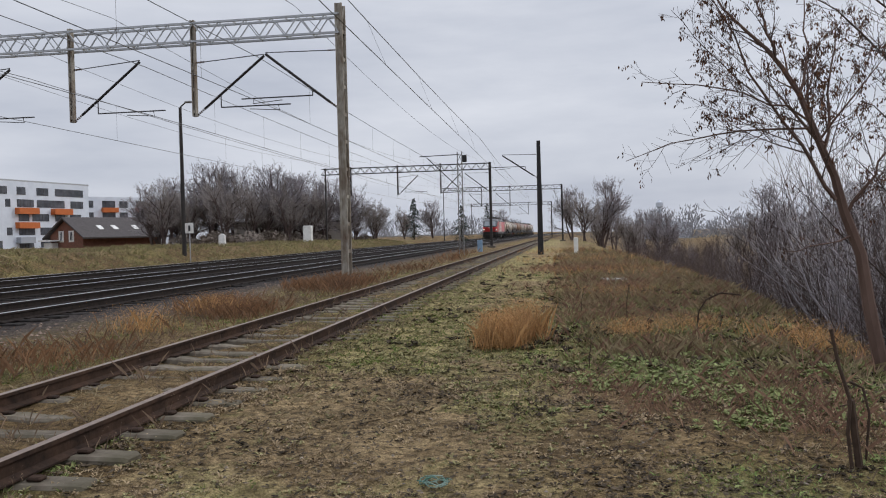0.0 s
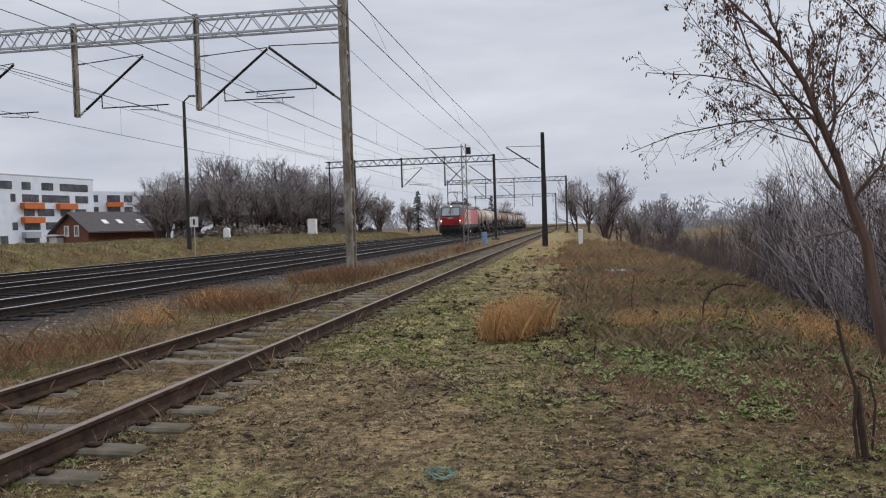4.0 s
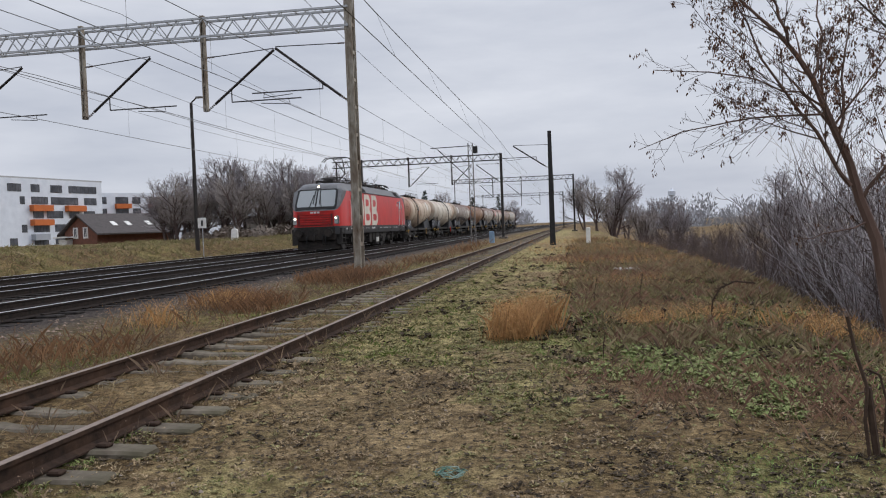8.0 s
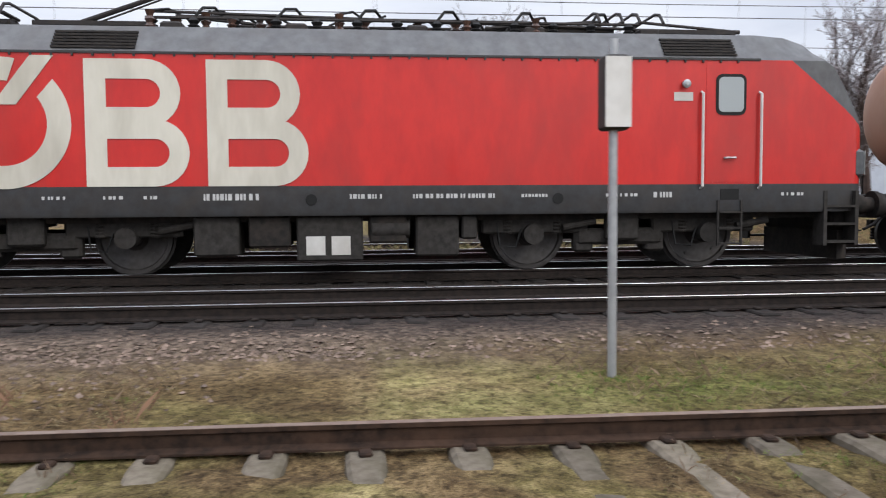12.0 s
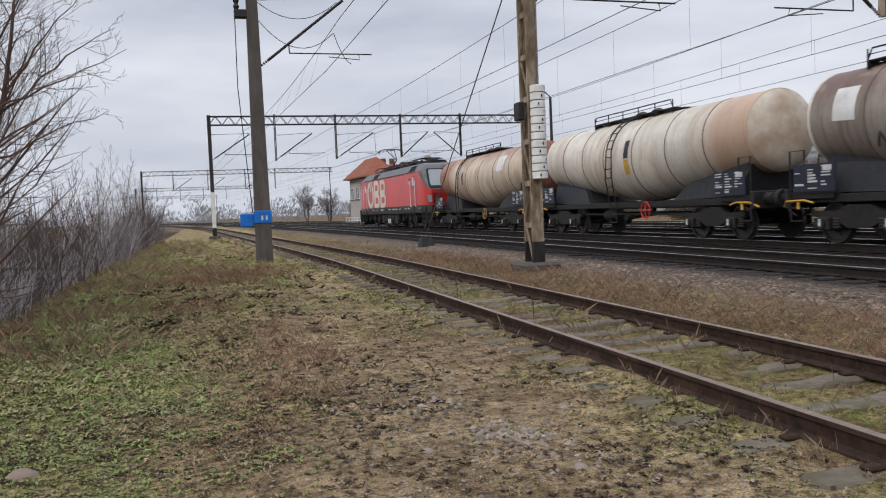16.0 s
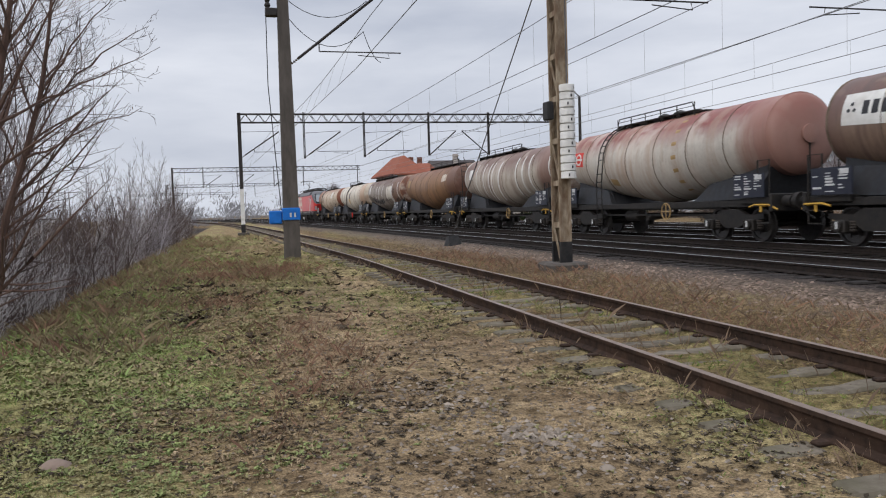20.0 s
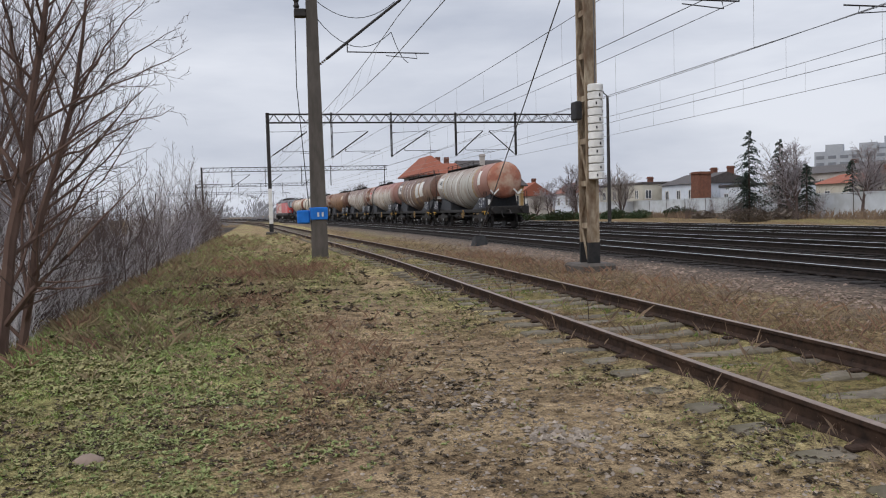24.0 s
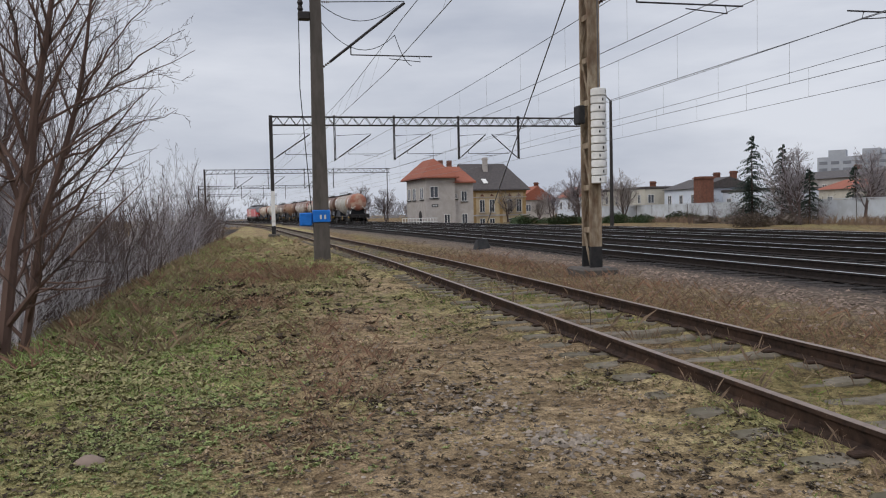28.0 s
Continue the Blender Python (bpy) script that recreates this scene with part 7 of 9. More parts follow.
for args in ((-62.0, -55.0, -122.0, -107.0, 4.2, 0.0, "plaster_cream", "roof_slate", 4, 1), (-66.0, -57.5, -106.0, -96.5, 3.9, 1.5, "plaster_white", "roof_slate", 3, 2), (-70.0, -60.0, -95.0, -86.0, 3.2, 0.0, "plaster_white", "roof_slate", 3, 0),
             (-58.0, -53.0, -137.0, -126.0, 3.6, 1.9, "plaster_white", "roof_tile_red", 3, 1), (-54.0, -47.0, -152.0, -141.0, 3.4, 2.6, "plaster_grey", "roof_tile_red", 2, 1), (-74.0, -66.0, -84.0, -76.0, 3.1, 1.2, "plaster_cream", "roof_tile_red", 2, 1),
             (-78.0, -66.0, -66.0, -58.5, 5.6, 0.0, "plaster_cream", "galvanised", 2, 0), (-90.0, -78.0, -108.0, -92.0, 5.0, 1.4, "plaster_grey", "roof_slate", 4, 2), (-84.0, -74.0, -74.0, -67.0, 5.2, 0.0, "plaster_white", "roof_slate", 2, 0)):
    low_house(*args)
bc = thing("brick_chimney", "stubby square red brick chimney block", "chimney", "buildings")
g = Geo()
g.box(-57.2, -55.4, -94.4, -92.6, -0.6, 5.3)
g.box(-57.35, -55.25, -94.55, -92.45, 5.0, 5.15)
part("shaft", g, "brick_red", bc)
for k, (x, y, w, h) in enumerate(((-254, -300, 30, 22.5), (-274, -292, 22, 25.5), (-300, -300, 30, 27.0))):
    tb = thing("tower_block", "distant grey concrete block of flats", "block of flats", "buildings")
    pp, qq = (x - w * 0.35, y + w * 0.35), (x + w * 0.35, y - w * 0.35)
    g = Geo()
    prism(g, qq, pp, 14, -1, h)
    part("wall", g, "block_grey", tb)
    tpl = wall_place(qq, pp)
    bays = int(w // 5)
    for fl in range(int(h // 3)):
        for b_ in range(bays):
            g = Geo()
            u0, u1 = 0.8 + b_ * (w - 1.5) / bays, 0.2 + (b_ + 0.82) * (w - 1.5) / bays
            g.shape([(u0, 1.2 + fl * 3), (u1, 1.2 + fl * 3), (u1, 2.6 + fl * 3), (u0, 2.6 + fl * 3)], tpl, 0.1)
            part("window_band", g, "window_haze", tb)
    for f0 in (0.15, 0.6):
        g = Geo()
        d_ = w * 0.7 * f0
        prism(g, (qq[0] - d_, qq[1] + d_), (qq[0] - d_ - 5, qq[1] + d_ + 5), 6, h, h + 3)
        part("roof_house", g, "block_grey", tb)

# factory with a stubby tower on the far side of the low ground, haze in its colour
ft = thing("far_factory", "factory paled by painted haze, with a stubby round tower", "factory", "buildings")
for x0, x1, z1 in ((36, 45, 3.5), (44, 52, 5.5), (52, 62, 4.2)):
    g = Geo()
    g.box(x0, x1, 398, 412, -4, z1, 0.1)
    part("hall", g, "haze_pale", ft)
g = Geo()
g.lathe([(-4, 1.2), (11.5, 1.1), (12.0, 1.8), (14.0, 1.8), (14.4, 1.0), (15.4, 0.2)], 14, "z", (47, 396, 0))
part("tower", g, "haze_pale", ft, smooth=40)


# far tree line, all round; aerial haze is painted into its grey base colour
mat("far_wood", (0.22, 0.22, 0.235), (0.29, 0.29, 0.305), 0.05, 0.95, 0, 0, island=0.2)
g = Geo()
rt = random.Random(44)
for k in range(620):
    a = 2 * math.pi * k / 620 + rt.uniform(-0.01, 0.01)
    d = rt.uniform(300, 520)
    x, y = -d * math.sin(a), d * math.cos(a)
    if abs(x - bend(max(-560, min(800, y)))) < 30:
        continue
    h, w = rt.uniform(4, 10.5), rt.uniform(4, 9)
    tx, ty = y / d, -x / d
    for _ in range(330):
        u, v = rt.gauss(0, 0.55), rt.random() ** 1.15
        if abs(u) > 1.15 - 0.75 * v:
            continue
        cx, cy, cz = x + tx * u * w + rt.gauss(0, 1), y + ty * u * w + rt.gauss(0, 1), -3 + v * (h + 3)
        ln, wd, sl = rt.uniform(0.5, 1.5), rt.uniform(0.05, 0.24), rt.gauss(0.7 * u, 0.5)
        ox, oy = tx * wd, ty * wd
        g.face((cx - ox, cy - oy, cz), (cx + ox, cy + oy, cz), (cx + ox * 0.5 + tx * sl * ln, cy + oy * 0.5 + ty * sl * ln, cz + ln), (cx - ox * 0.2 + tx * sl * ln, cy - oy * 0.2 + ty * sl * ln, cz + ln * 1.15))
tagged(part("far_woods", g, "far_wood"), "low line of far winter woods, greyed by painted haze", "woods", kind="stuff")

# ---- plants ----
mat("bark_dark", (0.042, 0.03, 0.024), (0.065, 0.047, 0.038), 9, 0.9, 0, 0.4, stretch=(1, 1, 0.25), dirt=(0.075, 0.062, 0.045))
mat("bark_red", (0.095, 0.060, 0.048), (0.135, 0.088, 0.070), 9, 0.9, 0, 0.3, stretch=(1, 1, 0.25))
mat("twig_grey", (0.30, 0.27, 0.275), (0.20, 0.18, 0.185), 3, 0.9, 0, 0, island=0.4)
mat("twig_pale", (0.50, 0.47, 0.47), (0.36, 0.335, 0.335), 3, 0.9, 0, 0, island=0.35)
mat("twig_brown", (0.115, 0.085, 0.077), (0.075, 0.056, 0.052), 3, 0.9, 0, 0, island=0.25)
mat("twig_dark", (0.080, 0.062, 0.056), (0.11, 0.084, 0.076), 3, 0.9, 0, 0, island=0.25)
mat("twig_far", (0.30, 0.265, 0.245), (0.22, 0.195, 0.18), 3, 0.9, 0, 0, island=0.25)
mat("dry_leaf", (0.075, 0.038, 0.024), (0.12, 0.06, 0.034), 4, 0.85, 0, 0, island=0.35)
mat("needle_dark", (0.028, 0.042, 0.034), (0.045, 0.060, 0.046), 3, 0.9, 0, 0, island=0.3)
mat("grass_olive", (0.165, 0.155, 0.065), (0.235, 0.21, 0.105), 0.6, 0.9, 0, 0, island=0.35)
mat("grass_green", (0.10, 0.15, 0.034), (0.15, 0.18, 0.05), 0.6, 0.9, 0, 0, island=0.3)
mat("grass_lush", (0.20, 0.27, 0.085), (0.27, 0.31, 0.12), 0.6, 0.9, 0, 0, island=0.3)
mat("grass_straw", (0.26, 0.205, 0.122), (0.185, 0.14, 0.08), 0.6, 0.9, 0, 0, island=0.35)
mat("weed_orange", (0.47, 0.265, 0.11), (0.32, 0.182, 0.082), 0.6, 0.9, 0, 0, island=0.4)
mat("weed_rust", (0.21, 0.115, 0.06), (0.13, 0.075, 0.045), 0.6, 0.9, 0, 0, island=0.35)
mat("weed_red", (0.26, 0.155, 0.10), (0.17, 0.10, 0.07), 0.6, 0.9, 0, 0, island=0.4)
mat("weed_brown", (0.22, 0.155, 0.105), (0.14, 0.10, 0.072), 0.6, 0.9, 0, 0, island=0.35)
mat("leaf_litter", (0.034, 0.026, 0.018), (0.082, 0.062, 0.042), 3, 0.9, 0, 0, island=0.5)
mat("leaf_olive", (0.25, 0.225, 0.11), (0.175, 0.16, 0.075), 2, 0.9, 0, 0, island=0.4)
mat("leaf_green", (0.16, 0.19, 0.068), (0.215, 0.235, 0.10), 2, 0.85, 0, 0, island=0.35)
mat("leaf_straw", (0.31, 0.235, 0.145), (0.20, 0.145, 0.09), 2, 0.9, 0, 0, island=0.4)
mat("gravel", (0.27, 0.225, 0.18), (0.12, 0.095, 0.075), 3, 0.9, 0, 0.1, island=0.4)
mat("ballast_stone", (0.23, 0.17, 0.135), (0.14, 0.105, 0.084), 3, 0.9, 0, 0.1, island=0.4)


def limb(g, pts, r0, r1, n):
    """A bent tapering limb through pts."""
    rings = []
    for i, p in enumerate(pts):
        a, c = pts[max(0, i - 1)], pts[min(len(pts) - 1, i + 1)]
        d = (c - a).normalized()
        u = d.orthogonal().normalized()
        w = d.cross(u)
        r = r0 + (r1 - r0) * i / (len(pts) - 1)
        rings.append([p + u * (r * math.cos(2 * math.pi * k / n)) + w * (r * math.sin(2 * math.pi * k / n)) for k in range(n)])
    g.quads(rings, caps=False)


def grow(rnd, trunk, twigs, tips, p, d, length, r, level, levels, spread, up, kids, thin=0.0035, drift=Vector((0, 0, 0)), spine=None, reach=1.0):
    segs = 5 if level < 2 else 3
    pts, q, dd = [p.copy()], p.copy(), d.copy()
    for _ in range(segs):
        dd = (dd + Vector((rnd.gauss(0, 0.13), rnd.gauss(0, 0.13), rnd.gauss(0, 0.08) + up)) + (drift if level == 0 else Vector())).normalized()
        q = q + dd * (length / segs)
        pts.append(q.copy())
    if spine:
        pts = [Vector(s) for s in spine]
        q, segs = pts[-1], len(pts) - 1
    r1 = max(thin, r * 0.45)
    limb(trunk if level < 2 else twigs, pts, r, r1, 7 if level == 0 else 5 if level == 1 else 3)
    if level >= levels:
        tips.append(q)
        return
    n = kids[level]
    for k in range(n):
        u = (0.25 if level == 0 else 0.2) + 0.75 * (k + rnd.random()) / n
        i = min(segs - 1, int(u * segs))
        s = pts[i].lerp(pts[i + 1], u * segs - i)
        ax = (pts[i + 1] - pts[i]).normalized()
        side = ax.orthogonal().normalized()
        side.rotate(Matrix.Rotation(rnd.uniform(0, 6.283), 3, ax))
        a = spread * rnd.uniform(0.65, 1.25)
        nd = (ax * math.cos(a) + side * math.sin(a)).normalized()
        grow(rnd, trunk, twigs, tips, s, nd, length * rnd.uniform(0.42, 0.68) * (1.1 - 0.4 * u) * reach, max(thin, r * 0.5 * (1.15 - 0.5 * u)), level + 1, levels, spread, up, kids, thin)


def bare_tree(name, label, cat, seed, start, lean, height, r, levels, kids, spread=0.6, up=0.05, bark="bark_dark", twig="twig_brown", leaves=0, group="trees", stems=1, thin=0.0035, base_spread=0.25, drift=(0, 0, 0), spine=None, reach=1.0):
    rnd = random.Random(seed)
    t_ = thing(name, label, cat, group)
    trunk, twigs, tips = Geo(), Geo(), []
    for s in range(stems):
        off = Vector((rnd.gauss(0, base_spread * 0.4), rnd.gauss(0, base_spread * 0.4), -0.25)) if stems > 1 else Vector((0, 0, -0.3))
        ln = Vector(lean) + (Vector((rnd.gauss(0, base_spread), rnd.gauss(0, base_spread), 0)) if stems > 1 else Vector())
        grow(rnd, trunk, twigs, tips, off, ln.normalized(), height * rnd.uniform(0.7, 1.0) if stems > 1 else height, r, 0, levels, spread, up, kids, thin, Vector(drift), spine, reach)
    part("trunk", trunk, bark, t_, smooth=50)
    part("crown", twigs, twig, t_)
    if leaves:
        g = Geo()
        for _ in range(leaves):
            c = rnd.choice(tips) + Vector((rnd.gauss(0, 0.05), rnd.gauss(0, 0.05), -rnd.uniform(0.0, 0.09)))
            for _k in range(rnd.randint(2, 4)):
                a, s = rnd.uniform(0, 6.283), rnd.uniform(0.022, 0.045)
                u = Vector((math.cos(a) * s * 0.5, math.sin(a) * s * 0.5, 0))
                dn = Vector((rnd.gauss(0, 0.3) * s, rnd.gauss(0, 0.3) * s, -s * 1.7))
                o = Vector((rnd.gauss(0, 0.02), rnd.gauss(0, 0.02), 0))
                g.face(c + o, c + o + u + dn * 0.5, c + o + dn, c + o - u + dn * 0.5)
        tagged(part("dry_leaves", g, "dry_leaf", t_, "brown withered hanging leaves"), kind="stuff")
    t_.matrix_basis = start
    return t_


def put(proto, x, y, s=1.0, turn=0.0, dz=0.0, sy=None):
    m = pose(x, y, ground_z(x, y) + dz, 0, 0, turn) @ Matrix.Diagonal((s, s, sy or s, 1))
    return copy_thing(proto, m)


GZ = lambda x, y, dz=0.0: pose(x, y, ground_z(x, y) + dz)


def bow(p, c, q, y0, y1, n=7, rnd=None, w=0.02):
    """A bent limb from p by way of c to q, each (across, up), going from y0 to y1."""
    out = []
    for i in range(n + 1):
        t = i / n
        x, z = ((1 - t) ** 2 * p[k] + 2 * t * (1 - t) * c[k] + t * t * q[k] for k in (0, 1))
        j = w if rnd and 0 < i else 0
        out.append(Vector((x + (rnd.gauss(0, j) if j else 0), y0 + (y1 - y0) * t, z + (rnd.gauss(0, j) if j else 0))))
    return out


def shoot(rnd, wood, twigs, tips, pts, r0, r1, level, dens, spread=0.75, lift=0.12, thin=0.0028):
    """A tapering limb through pts with side shoots that turn up."""
    limb(wood if r0 > 0.011 else twigs, pts, r0, r1, 7 if r0 > 0.03 else 5 if r0 > 0.011 else 3)
    tips.append(pts[-1])
    if not level:
        return
    size = sum((b - a).length for a, b in zip(pts, pts[1:]))
    n = max(2, round(size * dens))
    m = len(pts) - 1
    for k in range(n):
        u = 0.1 + 0.88 * (k + rnd.random()) / n
        i = min(m - 1, int(u * m))
        at_ = pts[i].lerp(pts[i + 1], u * m - i)
        ax = (pts[i + 1] - pts[i]).normalized()
        side = ax.orthogonal().normalized()
        side.rotate(Matrix.Rotation(rnd.uniform(0, 6.283), 3, ax))
        a = spread * rnd.uniform(0.65, 1.25)
        d = ax * math.cos(a) + side * math.sin(a)
        ln = (size * (0.42 * (1 - u) + 0.10) + 0.08) * rnd.uniform(0.55, 1.1)
        sub, q = [at_], at_.copy()
        for _ in range(4):
            d = (d + Vector((rnd.gauss(0, 0.10), rnd.gauss(0, 0.10), lift + rnd.gauss(0, 0.06)))).normalized()
            q = q + d * (ln / 4)
            sub.append(q.copy())
        rr = max(thin, (r0 + (r1 - r0) * u) * rnd.uniform(0.35, 0.6))
        shoot(rnd, wood, twigs, tips, sub, rr, thin * 0.75, level - 1, dens * 1.45, spread, lift, thin)


def drawn_tree(label, seed, limbs, bark, twig, bunches=0, dens=3.6, lift=0.12, thin=0.0028):
    """A tree from its main limbs, each (way, foot radius, tip radius, depth of side shoots)."""
    rnd = random.Random(seed)
    base = limbs[0][0][0].copy()
    t_ = thing("bare_tree", label, "tree", "trees", at=Matrix.Translation(base))
    wood, twigs, tips = Geo(), Geo(), []
    for pts, r0, r1, level in limbs:
        shoot(rnd, wood, twigs, tips, [p - base for p in pts], r0, r1, level, dens, lift=lift, thin=thin)
    part("trunk", wood, bark, t_, smooth=50)
    part("crown", twigs, twig, t_)
    if bunches:
        g = Geo()
        for _ in range(bunches):
            c = rnd.choice(tips)
            n = rnd.choice((2, 4, 7, 9))
            for _k in range(n):
                a, s = rnd.uniform(0, 6.283), rnd.uniform(0.028, 0.046)
                u = Vector((math.cos(a), math.sin(a), 0)) * (s * 0.22)
                o = c + Vector((rnd.gauss(0, 0.016), rnd.gauss(0, 0.016), -rnd.random() * 0.011 * n))
                dn = Vector((rnd.gauss(0, 0.3) * s, rnd.gauss(0, 0.3) * s, -s))
                g.face(o, o + u + dn * 0.5, o + dn, o - u + dn * 0.5)
        tagged(part("dry_leaves", g, "dry_leaf", t_, "brown withered hanging seed bunches"), kind="stuff")
    return t_


rl_ = random.Random(26)
TRUNK = [Vector(p) for p in ((3.30, 9.3, -0.6), (3.22, 9.3, -0.1), (3.13, 9.3, 0.4), (3.06, 9.32, 0.98), (2.91, 9.35, 1.44), (2.82, 9.35, 1.82), (2.68, 9.3, 2.12), (2.58, 9.3, 2.39), (2.48, 9.35, 2.71), (2.32, 9.4, 3.01), (2.17, 9.4, 3.21), (1.97, 9.4, 3.41), (1.74, 9.45, 3.68), (1.55, 9.5, 4.05))]
drawn_tree("leaning bare tree hung with withered brown seed bunches", 26, [
    (TRUNK[:6], 0.084, 0.044, 0),
    (TRUNK[5:], 0.044, 0.008, 2),
    (bow((2.81, 1.57), (2.31, 2.22), (1.35, 4.05), 9.3, 9.0, 9, rl_), 0.024, 0.005, 3),
    (bow((2.58, 2.39), (2.08, 2.73), (0.77, 2.82), 9.3, 8.8, 8, rl_), 0.014, 0.004, 2),
    (bow((2.55, 2.33), (1.67, 2.46), (0.71, 2.09), 9.3, 9.6, 8, rl_), 0.013, 0.004, 2),
    (bow((2.25, 3.14), (2.21, 3.43), (2.02, 4.1), 9.4, 9.6, 6, rl_), 0.020, 0.006, 3),
    (bow((2.48, 2.71), (2.66, 3.05), (2.62, 3.9), 9.35, 9.7, 6, rl_), 0.018, 0.005, 3),
    (bow((2.93, 1.40), (3.12, 1.75), (3.45, 2.3), 9.35, 9.1, 6, rl_), 0.022, 0.005, 3),
    (bow((1.96, 2.70), (1.40, 3.19), (1.12, 3.59), 9.1, 9.0, 6, rl_), 0.009, 0.003, 2),
    (bow((2.98, 1.19), (2.61, 1.07), (2.21, 1.04), 9.32, 9.0, 5, rl_), 0.012, 0.004, 2),
    (bow((2.70, 2.08), (2.9, 2.7), (3.05, 3.6), 9.3, 9.9, 6, rl_), 0.020, 0.005, 3),
], "bark_red", "twig_dark", 760, 6.2, 0.06, 0.0024)
drawn_tree("slender bare tree hung with withered brown seed bunches", 27, [
    (bow((4.5, -1.0), (4.3, 1.2), (3.75, 4.4), 9.9, 9.8, 10, rl_), 0.075, 0.012, 2),
    (bow((4.05, 2.2), (3.5, 3.2), (2.75, 3.75), 9.85, 9.5, 8, rl_), 0.026, 0.005, 3),
    (bow((4.1, 1.9), (3.7, 2.3), (3.1, 2.6), 9.85, 9.4, 7, rl_), 0.018, 0.004, 3),
    (bow((4.2, 1.3), (3.8, 1.7), (3.4, 1.75), 9.85, 10.2, 6, rl_), 0.016, 0.004, 3),
    (bow((3.9, 3.0), (3.7, 3.6), (3.2, 4.3), 9.8, 10.1, 7, rl_), 0.020, 0.005, 3),
], "bark_dark", "twig_dark", 420, 5.6, 0.06, 0.0024)
# twin-stemmed tree at the slope edge behind
drawn_tree("slim twin-stemmed bare tree with red-brown bark and arching twigs", 31, [
    ([Vector(p) for p in ((2.72, -10.3, -0.6), (2.66, -10.3, -0.1), (2.51, -10.3, 1.04), (2.30, -10.3, 1.95), (2.22, -10.3, 2.6), (2.07, -10.25, 3.29), (1.95, -10.2, 3.9), (1.80, -10.2, 4.6))], 0.085, 0.016, 2),
    ([Vector(p) for p in ((2.60, -10.6, -0.6), (2.48, -10.6, 0.04), (2.25, -10.6, 1.34), (2.03, -10.6, 1.99), (1.82, -10.6, 2.72), (1.70, -10.6, 3.4), (1.58, -10.6, 4.3))], 0.060, 0.012, 2),
    (bow((2.23, 2.55), (2.46, 3.0), (2.50, 4.3), -10.3, -10.4, 8, rl_), 0.040, 0.008, 3),
    (bow((2.20, 2.50), (1.86, 3.02), (1.25, 4.2), -10.3, -10.0, 8, rl_), 0.026, 0.004, 3),
    (bow((2.24, 2.35), (1.51, 2.75), (0.53, 3.29), -10.3, -10.6, 9, rl_), 0.020, 0.003, 3),
    (bow((2.03, 1.99), (1.53, 2.26), (0.67, 2.54), -10.6, -10.2, 9, rl_), 0.018, 0.003, 3),
    (bow((1.88, 2.53), (1.43, 3.05), (0.63, 3.64), -10.6, -10.9, 9, rl_), 0.020, 0.003, 3),
    (bow((1.82, 2.72), (1.50, 3.22), (0.89, 3.95), -10.6, -10.4, 8, rl_), 0.018, 0.003, 3),
    (bow((2.30, 1.90), (2.50, 1.73), (2.85, 1.43), -10.3, -10.1, 6, rl_), 0.022, 0.004, 3),
    (bow((2.10, 3.15), (1.85, 3.6), (1.45, 4.5), -10.25, -10.6, 7, rl_), 0.022, 0.004, 3),
    (bow((2.36, 1.70), (2.9, 2.6), (3.3, 4.0), -10.3, -10.8, 8, rl_), 0.030, 0.006, 3),
], "bark_red", "twig_dark", 5, 4.8, 0.035, 0.0024)
# young trees at the edge behind
bare_tree("bare_tree", "slim bare tree with dark red-brown bark at the slope edge", "tree", 32, GZ(4.2, -12.9), (0.0, -0.05, 1.0), 6.2, 0.042, 4, (10, 6, 4, 2), 0.5, 0.07, "bark_red", "twig_grey", 0, stems=2, base_spread=0.1, thin=0.0028)
bare_tree("bare_tree", "slim bare tree with dark red-brown bark at the slope edge", "tree", 33, GZ(4.3, -18.5), (0.04, -0.02, 1.0), 3.7, 0.030, 4, (9, 6, 4, 2), 0.5, 0.07, "twig_grey", "twig_grey", 0, stems=3, base_spread=0.14, thin=0.0028)

SAPLINGS = ((4.6, -12.2), (5.0, -14.6), (4.1, -16.6), (5.6, -16.2), (4.4, -19.0), (5.6, -24.5), (6.3, -18.4))
SAP = [ob for ob in bpy.data.objects if ob.name.startswith("bare_tree") and ob.parent is None][-2:]
rs3 = random.Random(19)
for k, (x, y) in enumerate(SAPLINGS):
    s = rs3.uniform(0.85, 1.15) * (1.0 if k % 2 == 0 else 1.35)
    copy_thing(SAP[k % 2], pose(x, y, ground_z(x, y), 0, 0, rs3.uniform(0, 360)) @ Matrix.Diagonal((s * 0.8, s * 0.8, s, 1)))

# thickets down the slope
def thicket(seed, h, stems, m, r, label):
    """A fan of crisp bare stems with upright side shoots."""
    rnd = random.Random(seed)
    t_ = thing("bush", label, "bush", "thicket bushes")
    wood, twigs, tips = Geo(), Geo(), []
    for _ in range(stems):
        a, lean = rnd.uniform(0, 6.283), abs(rnd.gauss(0.14, 0.34))
        b = Vector((rnd.gauss(0, 0.22), rnd.gauss(0, 0.22), -0.35))
        ln = h * rnd.uniform(0.55, 1.05)
        d = Vector((math.cos(a), math.sin(a), 0))
        pts = []
        for i in range(8):
            u = i / 7
            pts.append(b + Vector((0, 0, ln * u)) + d * (lean * ln * u ** 1.4) + Vector((rnd.gauss(0, 0.05), rnd.gauss(0, 0.05), 0)) * (i > 0))
        shoot(rnd, wood, twigs, tips, pts, r * rnd.uniform(0.75, 1.2), 0.004, 2, 3.5, 0.6, 0.05, 0.0034)
    tagged(part("stem", wood, m, t_, smooth=50), kind="stuff")
    part("crown", twigs, m, t_)
    return t_


